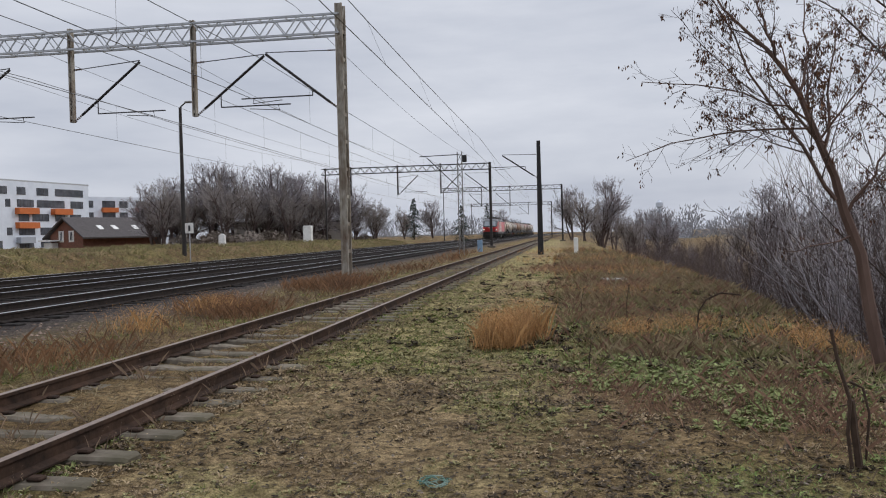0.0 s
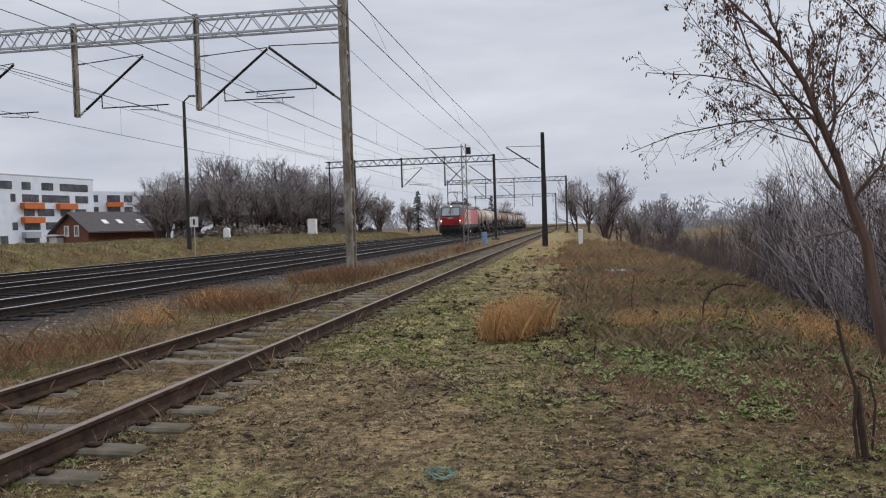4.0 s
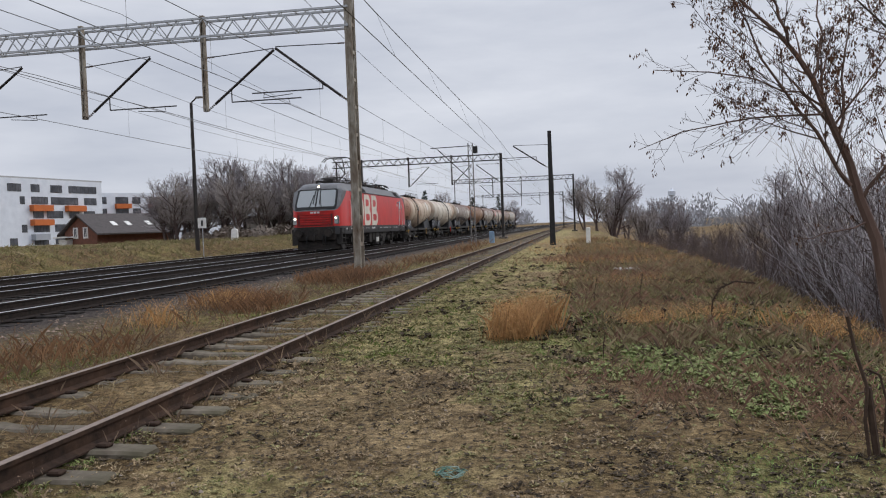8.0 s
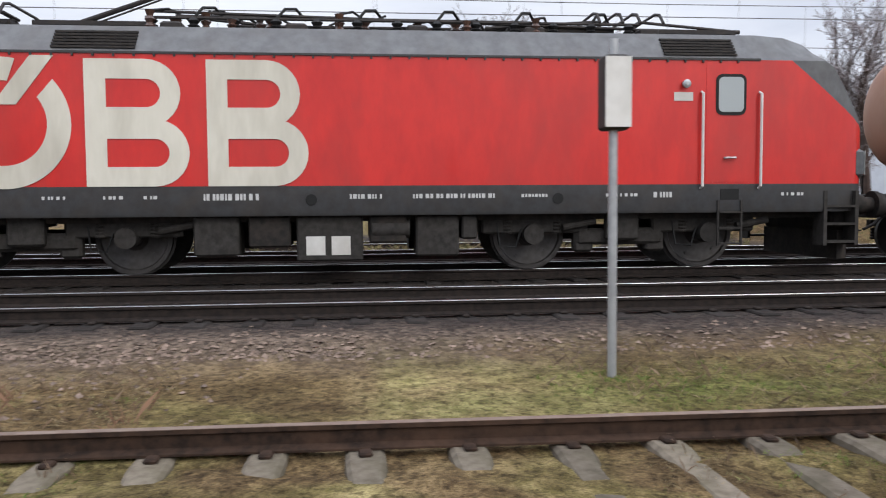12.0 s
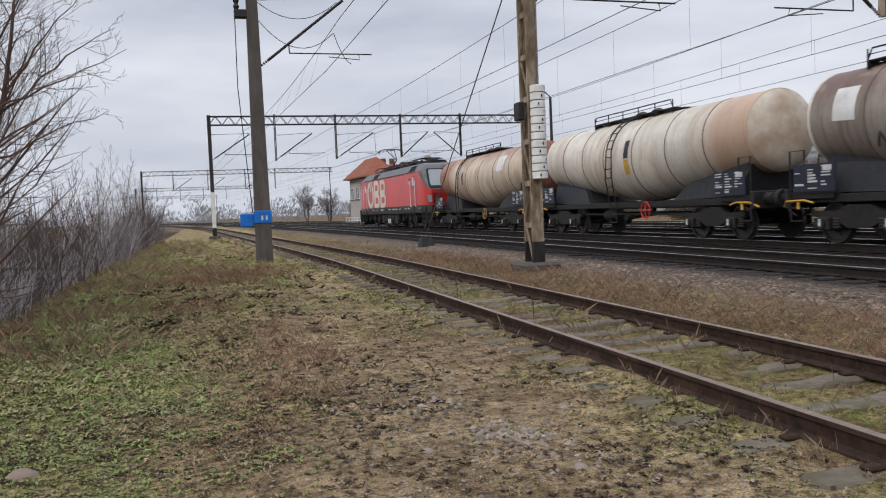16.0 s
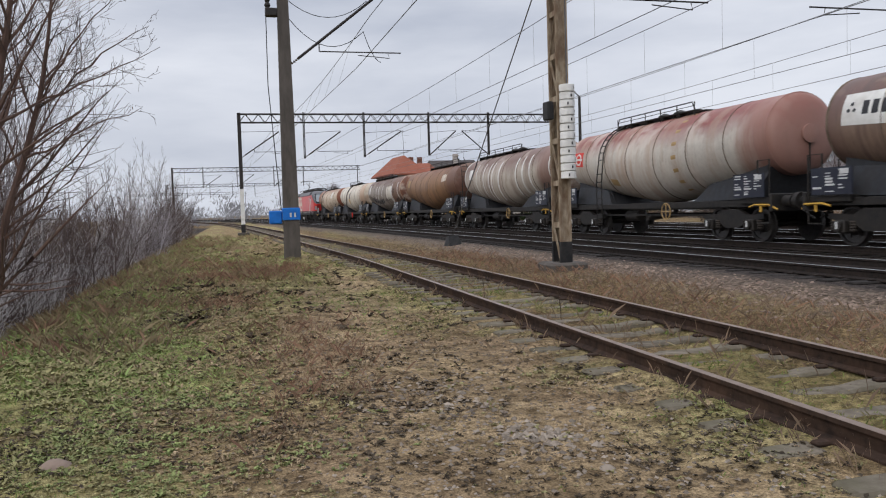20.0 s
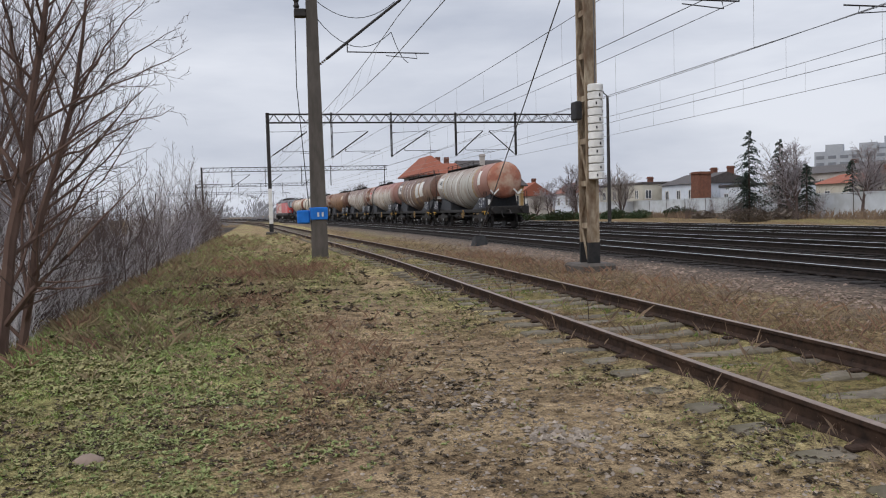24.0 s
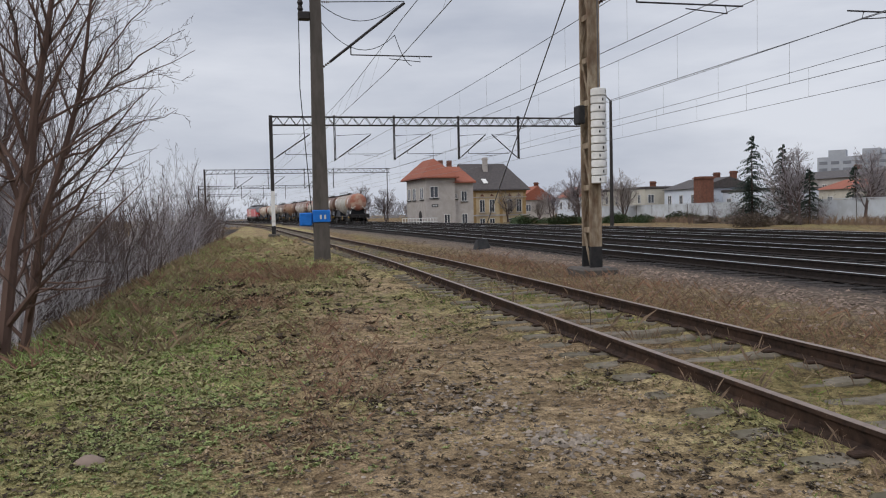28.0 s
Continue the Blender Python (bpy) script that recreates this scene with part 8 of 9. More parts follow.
BUSH = [thicket(50, 3.2, 8, "twig_pale", 0.017, "leafless thicket bush with pale grey stems on the slope"), thicket(51, 3.0, 10, "twig_brown", 0.016, "leafless thicket bush with brown stems on the slope"),
        thicket(52, 2.7, 11, "twig_grey", 0.015, "leafless thicket bush with grey stems on the slope"), thicket(53, 4.0, 9, "twig_dark", 0.018, "tall leafless thicket bush with dark stems on the slope")]
rb = random.Random(77)
first = [True] * 4


def bush_at(x, y, s):
    k = rb.choice((1, 1, 3, 3, 2) if y > 0 else (0, 1, 2, 3, 3))
    if first[k]:
        first[k] = False
        BUSH[k].matrix_basis = pose(x, y, ground_z(x, y), 0, 0, rb.uniform(0, 360)) @ Matrix.Diagonal((s, s, s, 1))
    else:
        put(BUSH[k], x, y, s, rb.uniform(0, 360))


for k in range(120):
    y = 10.5 + (k / 119) ** 1.35 * 66 + rb.uniform(-0.7, 0.7)
    far_ = smooth01(22, 34, y)
    bush_at(edge_x(y) + 0.9 + 1.1 * far_ + rb.random() ** 1.3 * 6.0, y, rb.uniform(0.75, 1.25) * (1 - 0.18 * far_))
for k in range(125):
    y = -13.0 - (k / 124) ** 1.25 * 76 + rb.uniform(-0.7, 0.7)
    bush_at(edge_x(y) + 0.7 + rb.random() ** 1.3 * 6.5 + 0.02 * max(0, -y - 40), y, rb.uniform(0.7, 1.5) * (1 + 0.3 * smooth01(-20, -45, y)))
for k in range(44):
    y = 16 + k * 1.15 + rb.uniform(-1, 1)
    bush_at(edge_x(y) + 3.0 + rb.random() * 6.5, y, rb.uniform(1.05, 1.5))

for x, y, s in ((3.0, -12.0, 0.8), (3.3, -13.2, 0.9), (3.0, -14.6, 0.75), (3.5, -15.6, 1.0), (3.1, -17.0, 0.75), (3.6, -18.6, 0.9), (3.2, -20.5, 0.7), (3.5, -23.5, 0.8), (3.3, -26.5, 0.7), (4.6, 13.0, 0.9), (4.4, 15.5, 0.8), (5.0, 11.6, 1.0)):
    put(BUSH[0 if y < 0 else 3], x, y, s, rb.uniform(0, 360))

# taller shoots at the foot of the slope
for k, (x, y, s) in enumerate(((5.2, 13.5, 1.6), (6.0, 15.0, 1.7), (5.5, 17.0, 1.6), (6.5, 19.0, 1.8), (5.6, 12.0, 1.5), (7.0, 14.0, 1.8), (6.4, 22.0, 1.7), (7.6, 17.5, 1.9), (6.8, 11.8, 1.7), (4.6, -14.5, 1.5), (5.2, -17.5, 1.6), (4.8, -21.0, 1.6), (5.4, -25.0, 1.7), (4.6, -29.0, 1.6), (4.9, -34.0, 1.7))):
    put(BUSH[(2, 1, 0, 3)[k % 4]], x, y, s, rb.uniform(0, 360))

for k in range(16):
    y = 13.5 + k * 0.75 + rb.uniform(-0.4, 0.4)
    put(BUSH[(3, 2, 1, 0)[k % 4]], edge_x(y) + rb.uniform(1.0, 4.0), y, rb.uniform(1.5, 2.0), rb.uniform(0, 360))
for k in range(36):
    y = 62 + k * 1.9 + rb.uniform(-1, 1)
    put(BUSH[(3, 1, 2)[k % 3]], 5.5 + 0.12 * (y - 62) + rb.random() * 11, y, rb.uniform(1.1, 1.7), rb.uniform(0, 360))

# rounded bare trees beyond the bank, and far groves
FAR = [bare_tree("bare_tree", "rounded leafless tree beyond the tracks", "tree", 90 + k, pose(0, 0, 0), (0, 0, 1), 5.4, 0.13, 4, (10, 7, 5, 2), 0.72, 0.07, "twig_brown", tw, 0, "far trees", stems=3, thin=0.009, base_spread=0.3) for k, tw in enumerate(("twig_far", "twig_grey"))]
SPOTS = [(-52, 97, 0.92), (-50, 92, 1.08), (-46.5, 88, 1.18), (-43, 93, 1.34), (-39.5, 90, 1.34), (-36.5, 95, 1.28), (-33, 94, 1.23), (-30, 99, 1.08), (-27.0, 103, 0.97), (-48, 98, 1.13), (-40, 101, 1.28), (-34, 103, 1.18), (-25.5, 108, 0.88),
         (-33, 22, 1.15), (-34, 13, 1.2), (-33, 5, 1.1), (-36, -1, 1.2),
         (-26, 160, 1.0), (-34, 170, 1.1), (-14, 190, 0.9), (6.5, 140, 1.3), (9.5, 150, 1.2), (3.2, 118, 1.25), (6.0, 122, 1.4), (9.0, 112, 1.1), (1.6, 132, 1.1), (11.5, 128, 1.0), (14, 118, 0.9), (8, 180, 1.2), (16, 160, 1.1),
         (-37.5, -118, 0.9), (-46, -110, 1.0), (-50, -104, 1.1), (-22, -141, 0.8), (-25.5, -136, 0.75), (-19.5, -152, 0.9), (-29, -146, 0.8), (-45, -60, 0.85), (-47, -64, 0.9), (-50, -58, 0.8), (-62, -70, 0.8), (-56, -120, 0.9),
         (-43, -119, 0.7), (-47, -124, 0.75), (-53, -128, 0.8), (-30.5, -128, 0.6), (14, -60, 1.0), (20, -75, 1.1), (26, -95, 1.2), (18, -45, 0.9), (30, -70, 1.2), (34, -120, 1.3), (24, -130, 1.1), (44, -150, 1.3), (38, -170, 1.2), (14, 60, 1.0), (20, 50, 1.1), (26, 75, 1.1), (18, 85, 1.0), (16, 35, 0.9), (28, 110, 1.2), (12, 100, 0.9)]
SPOTS += [(x + 1.9, y + 2.6, s * 0.9) for x, y, s in SPOTS[:12]] + [(x - 1.7, y + 5.0, s * 0.95) for x, y, s in SPOTS[1:11]]
for k, (x, y, s) in enumerate(SPOTS):
    if k < 2:
        FAR[k].matrix_basis = pose(x, y, ground_z(x, y)) @ Matrix.Diagonal((s, s, s, 1))
    else:
        put(FAR[k % 2], x, y, s * 1.0, rb.uniform(0, 360))


def conifer(seed, x, y, h, proto=[None]):
    rnd = random.Random(seed)
    t_ = thing("conifer", "dark green spruce with layered drooping branches", "conifer", "conifers", at=GZ(x, y))
    g = Geo()
    g.tube((0, 0, -0.2), (0, 0, h), 0.13, 0.02, n=7)
    part("trunk", g, "bark_dark", t_)
    g = Geo()
    z = 0.4
    while z < h - 0.05:
        rad = (h - z) * 0.34 + 0.12
        for k in range(6):
            if rnd.random() < 0.2:
                continue
            a = rnd.uniform(0, 6.283)
            L = rad * rnd.uniform(0.35, 1.25)
            d = Vector((math.cos(a), math.sin(a), 0))
            s = Vector((-d.y, d.x, 0))
            root = Vector((0, 0, z + rnd.uniform(-0.08, 0.12)))
            for m in range(8):
                u = 0.1 + 0.9 * m / 7
                c = root + d * (L * u) + Vector((0, 0, L * (0.16 * u - 0.42 * u * u)))
                for sg_ in (-1, 1):
                    w = (0.20 * L * (1.15 - u) + 0.06) * rnd.uniform(0.6, 1.3)
                    g.face(c, c + s * (sg_ * w) + d * rnd.uniform(0.02, 0.14) + Vector((0, 0, -0.10 + rnd.gauss(0, 0.06))), c + d * 0.13 + Vector((0, 0, rnd.gauss(0.02, 0.04))))
        z += 0.19
    part("crown", g, "needle_dark", t_)


for k, (x, y, h) in enumerate(((-23.5, 126, 6.6), (-16.8, 134, 6.2), (-18.5, 200, 9.0), (-46.0, -67.9, 8.4), (-46.4, -63.9, 7.2), (-46.2, -60.0, 4.8), (-52.5, -62.0, 5.2), (-47.5, -70.5, 4.6), (10.5, -34, 5.4), (12.5, -38, 5.0))):
    conifer(200 + k, x, y, h)

# low evergreen and brown scrub by the boundary wall and on the bank
mat("scrub_brown", (0.20, 0.165, 0.14), (0.14, 0.115, 0.095), 3, 0.9, 0, 0, island=0.35)
mat("hedge_leaf", (0.035, 0.055, 0.028), (0.055, 0.075, 0.035), 3, 0.85, 0, 0, island=0.35)


def scrub(seed, label, m, h, w, n):
    rnd = random.Random(seed)
    t_ = thing("scrub", label, "shrub", "low scrub")
    g = Geo()
    for _ in range(n):
        a, rr = rnd.uniform(0, 6.283), rnd.random() ** 0.5 * w
        p = Vector((rr * math.cos(a), rr * math.sin(a), rnd.random() * h * (1 - 0.5 * rr / w)))
        s = rnd.uniform(0.06, 0.16)
        q = Vector((rnd.gauss(0, 1), rnd.gauss(0, 1), rnd.gauss(0, 0.7))).normalized() * s
        v = q.orthogonal().normalized() * s * 0.6
        g.face(p - q, p + v, p + q, p - v)
    part("crown", g, m, t_)
    g = Geo()
    for _ in range(12):
        a = rnd.uniform(0, 6.283)
        g.tube((0, 0, -0.2), (w * 0.6 * math.cos(a), w * 0.6 * math.sin(a), h * 0.7), 0.02, n=3)
    tagged(part("stem", g, "bark_dark", t_), kind="stuff")
    return t_


sc = [scrub(300, "low dark evergreen scrub beside the tracks", "hedge_leaf", 1.5, 1.6, 1100), scrub(301, "low brown leafless scrub", "scrub_brown", 1.3, 1.5, 900)]
sc[0].matrix_basis, sc[1].matrix_basis = GZ(-36, -92), GZ(-38, -56)
for k in range(12):
    put(sc[0], -33 - k * 1.3 + rb.uniform(-1, 1), -100 + k * 1.6 + rb.uniform(-1, 1), rb.uniform(0.6, 1.0), rb.uniform(0, 360))
for k in range(22):
    put(BUSH[(1, 3, 2)[k % 3]], -42.5 - rb.uniform(0, 5.5), -75 + k * 0.85 + rb.uniform(-1, 1), rb.uniform(0.6, 1.15), rb.uniform(0, 360))
for k in range(9):
    put(sc[1], -43 - rb.uniform(0, 4.5), -72 + k * 1.6, rb.uniform(0.5, 0.9), rb.uniform(0, 360))
for k in range(26):
    put(sc[1], -30 - rb.uniform(0, 16), 78 + k * 2.0 + rb.uniform(-1, 1), rb.uniform(0.7, 1.4), rb.uniform(0, 360))


# ---- ground cover, one object of each kind ----
def blades(name, label, m, spots, h0, h1, width, lean, curl=0.0):
    """Thin upright blades at (x, y, scale)."""
    rnd = random.Random(len(name) * 7 + len(spots))
    v, f = [], []
    for x, y, s in spots:
        z = ground_z(x, y) - 0.005
        a = rnd.uniform(0, 6.283)
        h = rnd.uniform(h0, h1) * s
        w = width * (0.6 + 0.8 * rnd.random()) * min(1.6, s + 0.15)
        lx, ly = rnd.gauss(0, lean) * h, rnd.gauss(0, lean) * h
        c, d = math.cos(a) * w, math.sin(a) * w
        n = len(v)
        v += [(x - c, y - d, z), (x + c, y + d, z), (x + lx * 0.5 + c * 0.6, y + ly * 0.5 + d * 0.6, z + h * 0.6), (x + lx * 1.2, y + ly * 1.2, z + h * (1 - curl))]
        f += [(n, n + 1, n + 2), (n, n + 2, n + 3)]
    me = bpy.data.meshes.new(name)
    me.from_pydata(v, [], f)
    me.materials.append(MATS[m])
    return tagged(new(name, me), label, "grass" if "grass" in name else "weeds", kind="stuff")


def bits(name, label, m, spots, h0, h1, s0, s1, per):
    """Loose small flecks through the height of each plant: seed heads and dry leaves."""
    rnd = random.Random(len(spots) + 3)
    v, f = [], []
    for x, y, s in spots:
        z = ground_z(x, y)
        for _ in range(per):
            h = (h0 + (h1 - h0) * rnd.random() ** 0.8) * s
            q = rnd.uniform(s0, s1)
            c = Vector((x + rnd.gauss(0, 0.12) * h, y + rnd.gauss(0, 0.12) * h, z + h))
            a = Vector((rnd.gauss(0, 1), rnd.gauss(0, 1), rnd.gauss(0.4, 1))).normalized() * q
            b = a.orthogonal().normalized() * (q * 0.45)
            n = len(v)
            v += [tuple(c - a), tuple(c + b), tuple(c + a), tuple(c - b)]
            f.append((n, n + 1, n + 2, n + 3))
    me = bpy.data.meshes.new(name)
    me.from_pydata(v, [], f)
    me.materials.append(MATS[m])
    return tagged(new(name, me), label, "weeds", kind="stuff")


def scatter(n, x0, x1, y0, y1, want, seed, fall=14.0):
    """Spots that thin out with distance from where the path is."""
    rnd = random.Random(seed)
    out = []
    tries = 0
    while len(out) < n and tries < n * 9:
        tries += 1
        s = 1 if rnd.random() < 0.5 else -1
        y = s * rnd.expovariate(1 / fall) + (1.5 if s > 0 else -1.5)
        x = rnd.uniform(x0, x1)
        if not y0 < y < y1:
            continue
        if rnd.random() < want(x, y):
            out.append((x, y, (0.4 + 0.6 * smooth01(2, 10, math.hypot(x, y))) * (1 + 0.012 * abs(y))))
    return out


def off_rails(x, y):
    s = abs(x - siding_x(y))
    return 0.25 if abs(s - 0.75) < 0.12 else 1.0


def tufts(spots, n, r, seed):
    """Each spot becomes a small tuft of blades, with bare gaps between the tufts."""
    rt = random.Random(seed)
    out = []
    for x, y, s in spots:
        q = r * rt.uniform(0.5, 1.4) * (1 + 0.03 * abs(y))
        for _ in range(rt.randint(n // 2, n + n // 2)):
            out.append((x + rt.gauss(0, q), y + rt.gauss(0, q), s * rt.uniform(0.6, 1.2)))
    return out


LUSHY = scatter(15000, -4.2, 3.4, -14, 14, lambda x, y: lush_at(x, y), 21, 7)
path_wear = lambda x, y: max(0.05, 1 - dirt_at(x, y))
blades("grass", "short olive winter grass", "grass_olive", tufts(scatter(13000, -7.4, 4.8, -45, 45, lambda x, y: green_at(x, y) * path_wear(x, y) * off_rails(x, y) * (1 - ballast_at(x, y)), 1), 7, 0.022, 41), 0.012, 0.045, 0.0048, 0.7)
blades("grass", "patches of fresh green grass", "grass_green", tufts(scatter(4500, -7.4, 4.8, -30, 40, lambda x, y: max(0, green_at(x, y) - 0.55) * 2 * path_wear(x, y) * off_rails(x, y) * (1 - ballast_at(x, y)), 2, 9), 7, 0.025, 42), 0.015, 0.055, 0.005, 0.6)
blades("grass", "dead straw-coloured grass", "grass_straw", tufts(scatter(11000, -7.6, 4.8, -45, 50, lambda x, y: (1.1 - green_at(x, y)) * path_wear(x, y) * off_rails(x, y) * (1 - ballast_at(x, y)), 3), 6, 0.022, 43), 0.012, 0.055, 0.0045, 1.0)


blades("grass", "lush patches of bright green grass", "grass_lush", tufts(LUSHY[:3000], 6, 0.02, 44), 0.015, 0.05, 0.005, 0.6)


def weed_zone(x, y):
    a = smooth01(-5.6, -6.2, x) * (1 - smooth01(-7.6, -8.2, x))
    a *= 0.35 + 0.65 * smooth01(5, 14, y) if y > 0 else 0.5
    b = smooth01(-0.3, 0.8, x) * 0.22 * max(0.0, fbm(x, y, 0.5) + 0.25) * 3
    c = 0.25 * (abs(x - siding_x(y)) < 1.6) * max(0.0, fbm(x + 5, y, 0.7) + 0.1)
    return min(1.0, a * max(0.15, 0.7 + fbm(x, y, 0.4)) + b + c)


rusty = scatter(6000, -8.0, -5.4, 7, 60, lambda x, y: weed_zone(x, y) * max(0.05, smooth01(-0.1, 0.25, fbm(x, y + 3, 0.25))), 4, 20)
blades("dry_weeds", "rust-brown dead weeds between the tracks", "weed_rust", rusty, 0.08, 0.30, 0.0018, 0.35)
bits("dry_weeds", "crumbled seed heads of the rust-brown weeds", "weed_rust", rusty, 0.03, 0.30, 0.005, 0.012, 5)
blades("dry_weeds", "thin brown dead weeds and seed stalks", "weed_brown", scatter(13000, -8.0, 4.5, -45, 60, weed_zone, 5, 15), 0.04, 0.15, 0.0022, 0.5)
rnd = random.Random(6)
clump = []
patchy = [(-5.45 - 2.2 * rnd.random() ** 0.8, -1.5 - 24 * rnd.random() ** 1.3, rnd.uniform(0.4, 0.95)) for _ in range(5200)]
patchy = [p for p in patchy if fbm(p[0], p[1], 0.6) > -0.18]
for cx, cy, w, n, s in ((-0.85, -7.0, 0.3, 260, 0.6), (-0.95, -8.6, 0.4, 380, 0.65), (-0.5, -6.0, 0.25, 130, 0.55), (-1.1, -10.5, 0.5, 400, 0.65), (0.1, -14.0, 0.6, 700, 0.7), (-0.3, -19.5, 0.7, 1100, 0.9), (-1.4, -21.0, 0.6, 900, 0.9), (0.3, -24.0, 0.9, 1000, 0.9),
                        (0.7, 7.4, 0.35, 420, 0.6), (1.9, 7.6, 0.4, 520, 0.8), (2.0, 6.6, 0.3, 300, 0.7), (0.2, 8.2, 0.3, 300, 0.5), (1.3, 14.0, 0.5, 600, 0.8), (0.4, 16.0, 0.6, 600, 0.8), (1.5, 22.0, 1.0, 1500, 1.0), (0.5, 31.0, 1.3, 1500, 1.2)):
    patchy += [(cx + rnd.gauss(0, w), cy + rnd.gauss(0, w * 1.3), s * rnd.uniform(0.5, 1.1)) for _ in range(n)]
blades("dry_weeds", "low patches of reddish brown dead weeds", "weed_red", patchy, 0.05, 0.26, 0.0016, 0.45)
bits("dry_weeds", "crumbled seed heads of low reddish weeds", "weed_red", patchy, 0.05, 0.22, 0.004, 0.010, 2)
for cx, cy, w, n, s in ((-0.88, 10.7, 0.15, 2200, 0.64), (-0.60, 11.3, 0.15, 1500, 0.74), (0.85, 11.6, 0.24, 400, 0.35), (3.0, 11.2, 0.35, 450, 0.45), (2.9, 10.2, 0.25, 300, 0.4), (1.7, 12.4, 0.4, 500, 0.3), (-7.0, 15.5, 0.35, 500, 0.6), (-6.9, 12.5, 0.3, 400, 0.6), (-7.3, 8.2, 0.22, 700, 0.75), (1.2, 19, 0.7, 500, 0.35), (1.8, 28, 1.6, 1300, 0.45), (0.8, 40, 2.0, 1600, 0.5), (0.3, 56, 2.2, 1500, 0.6)):
    clump += [(cx + rnd.gauss(0, w), cy + rnd.gauss(0, w), s * rnd.uniform(0.6, 1.1)) for _ in range(n)]
blades("dry_weeds", "tall orange-brown clumps of dead grass", "weed_orange", clump[::4], 0.25, 0.8, 0.0012, 0.2)
bits("dry_weeds", "feathery orange-brown seed heads of the dead grass clumps", "weed_orange", clump, 0.08, 0.8, 0.004, 0.011, 7)
bank = tufts([(-20.6 - rnd.random() * 7, rnd.uniform(-6, 110), 1 + 0.5 * rnd.random()) for _ in range(5200)], 9, 0.05, 71)
blades("bank_grass", "pale yellow-green grass on the far bank", "grass_straw", bank[0::3], 0.06, 0.22, 0.009, 0.6)
blades("bank_grass", "olive grass on the far bank", "grass_olive", bank[1::3] + bank[2::3], 0.05, 0.2, 0.010, 0.6)


def rosettes(name, label, m, spots, n, s0, s1, rise, slim=0.24):
    """Low plants: a few leaves that spread from one root."""
    rnd = random.Random(len(spots) + n)
    v, f = [], []
    for x, y, sc_ in spots:
        z = ground_z(x, y)
        a0 = rnd.uniform(0, 6.283)
        big = rnd.uniform(0.6, 1.25) * sc_
        for k in range(rnd.randint(n - 2, n + 2)):
            a = a0 + 6.283 * k / n + rnd.gauss(0, 0.3)
            s_ = rnd.uniform(s0, s1) * big
            up = s_ * rnd.uniform(0.2, 1.0) * rise
            c, d = math.cos(a), math.sin(a)
            w = s_ * slim * rnd.uniform(0.7, 1.3)
            i = len(v)
            v += [(x + c * s_ * 0.1, y + d * s_ * 0.1, z), (x + c * s_ * 0.55 - d * w, y + d * s_ * 0.55 + c * w, z + up * 0.9), (x + c * s_, y + d * s_, z + up * rnd.uniform(0.5, 1.1)), (x + c * s_ * 0.55 + d * w, y + d * s_ * 0.55 - c * w, z + up * 0.9)]
            f.append((i, i + 1, i + 2, i + 3))
    me = bpy.data.meshes.new(name)
    me.from_pydata(v, [], f)
    me.materials.append(MATS[m])
    return tagged(new(name, me), label, "low plants", kind="stuff")


clumped = lambda x, y, f_=1.6, o=0.0: smooth01(-0.05, 0.25, fbm(x + o, y - o, f_))
open_ground = lambda x, y: off_rails(x, y) * (1 - ballast_at(x, y))
rosettes("moss_plants", "low olive moss and clover clumps on the worn ground", "leaf_olive", scatter(15000, -3.4, 4.4, -26, 26, lambda x, y: open_ground(x, y) * (0.12 + clumped(x, y)) * max(0.15, green_at(x, y)) * path_wear(x, y), 61, 7), 7, 0.022, 0.055, 0.7)
rosettes("moss_plants", "low green leafy clumps on the grass", "leaf_green", scatter(9000, -3.6, 4.4, -26, 26, lambda x, y: open_ground(x, y) * (0.1 + clumped(x, y, 1.2, 4)) * (max(0.0, green_at(x, y) - 0.35) * path_wear(x, y) ** 2 * (smooth01(-0.2, 0.5, x) if y > 0 else smooth01(-1.3, -0.5, x)) + 1.2 * math.exp(-((x - 0.3) / 0.9) ** 2 - ((y + 5.6) / 2.0) ** 2)), 62, 7), 7, 0.025, 0.06, 0.7)
rosettes("dead_leaf_clumps", "curled straw-brown dead leaf clumps", "leaf_straw", scatter(11000, -3.4, 4.4, -26, 26, lambda x, y: open_ground(x, y) * (0.1 + clumped(x, y, 1.4, 9)) * (1.1 - green_at(x, y)), 63, 7), 6, 0.02, 0.055, 0.9, 0.2)
rosettes("dark_leaf_clumps", "dark rotting leaf clumps pressed into the ground", "leaf_litter", scatter(10000, -3.4, 4.4, -36, 36, lambda x, y: open_ground(x, y) * (0.08 + clumped(x, y, 0.9, 15)) * (0.2 if (y > 3 or y < -8) and -3.2 < x < -0.5 else 0.35 if y < -7 else 1), 64, 10), 6, 0.02, 0.06, 0.6, 0.3)
rough = lambda x, y: smooth01(7, 13, abs(y)) * (0.15 + 0.85 * clumped(x, y, 0.5, 21)) * (smooth01(-0.6, 0.6, x) if y > 0 else max(smooth01(0.3, 1.6, x), 0.35 * smooth01(-3.0, -1.0, x) * smooth01(14, 22, -y))) * (1 - smooth01(4.6, 5.4, x - 0.03 * abs(y)))
RG = scatter(9000, -3.0, 5.6, -60, 64, rough, 65, 20)
RF, RB = [p for p in RG if p[1] > 0], [p for p in RG if p[1] <= 0]
blades("rough_grass", "tussocks of long dead grass beside the slope", "grass_straw", tufts(RF[0::4] + RB[0::5], 16, 0.05, 66), 0.05, 0.18, 0.007, 0.55)
blades("rough_grass", "tussocks of olive grass beside the slope", "grass_olive", tufts(RF[1::4] + RB[1::10], 16, 0.055, 67), 0.03, 0.13, 0.008, 0.6)
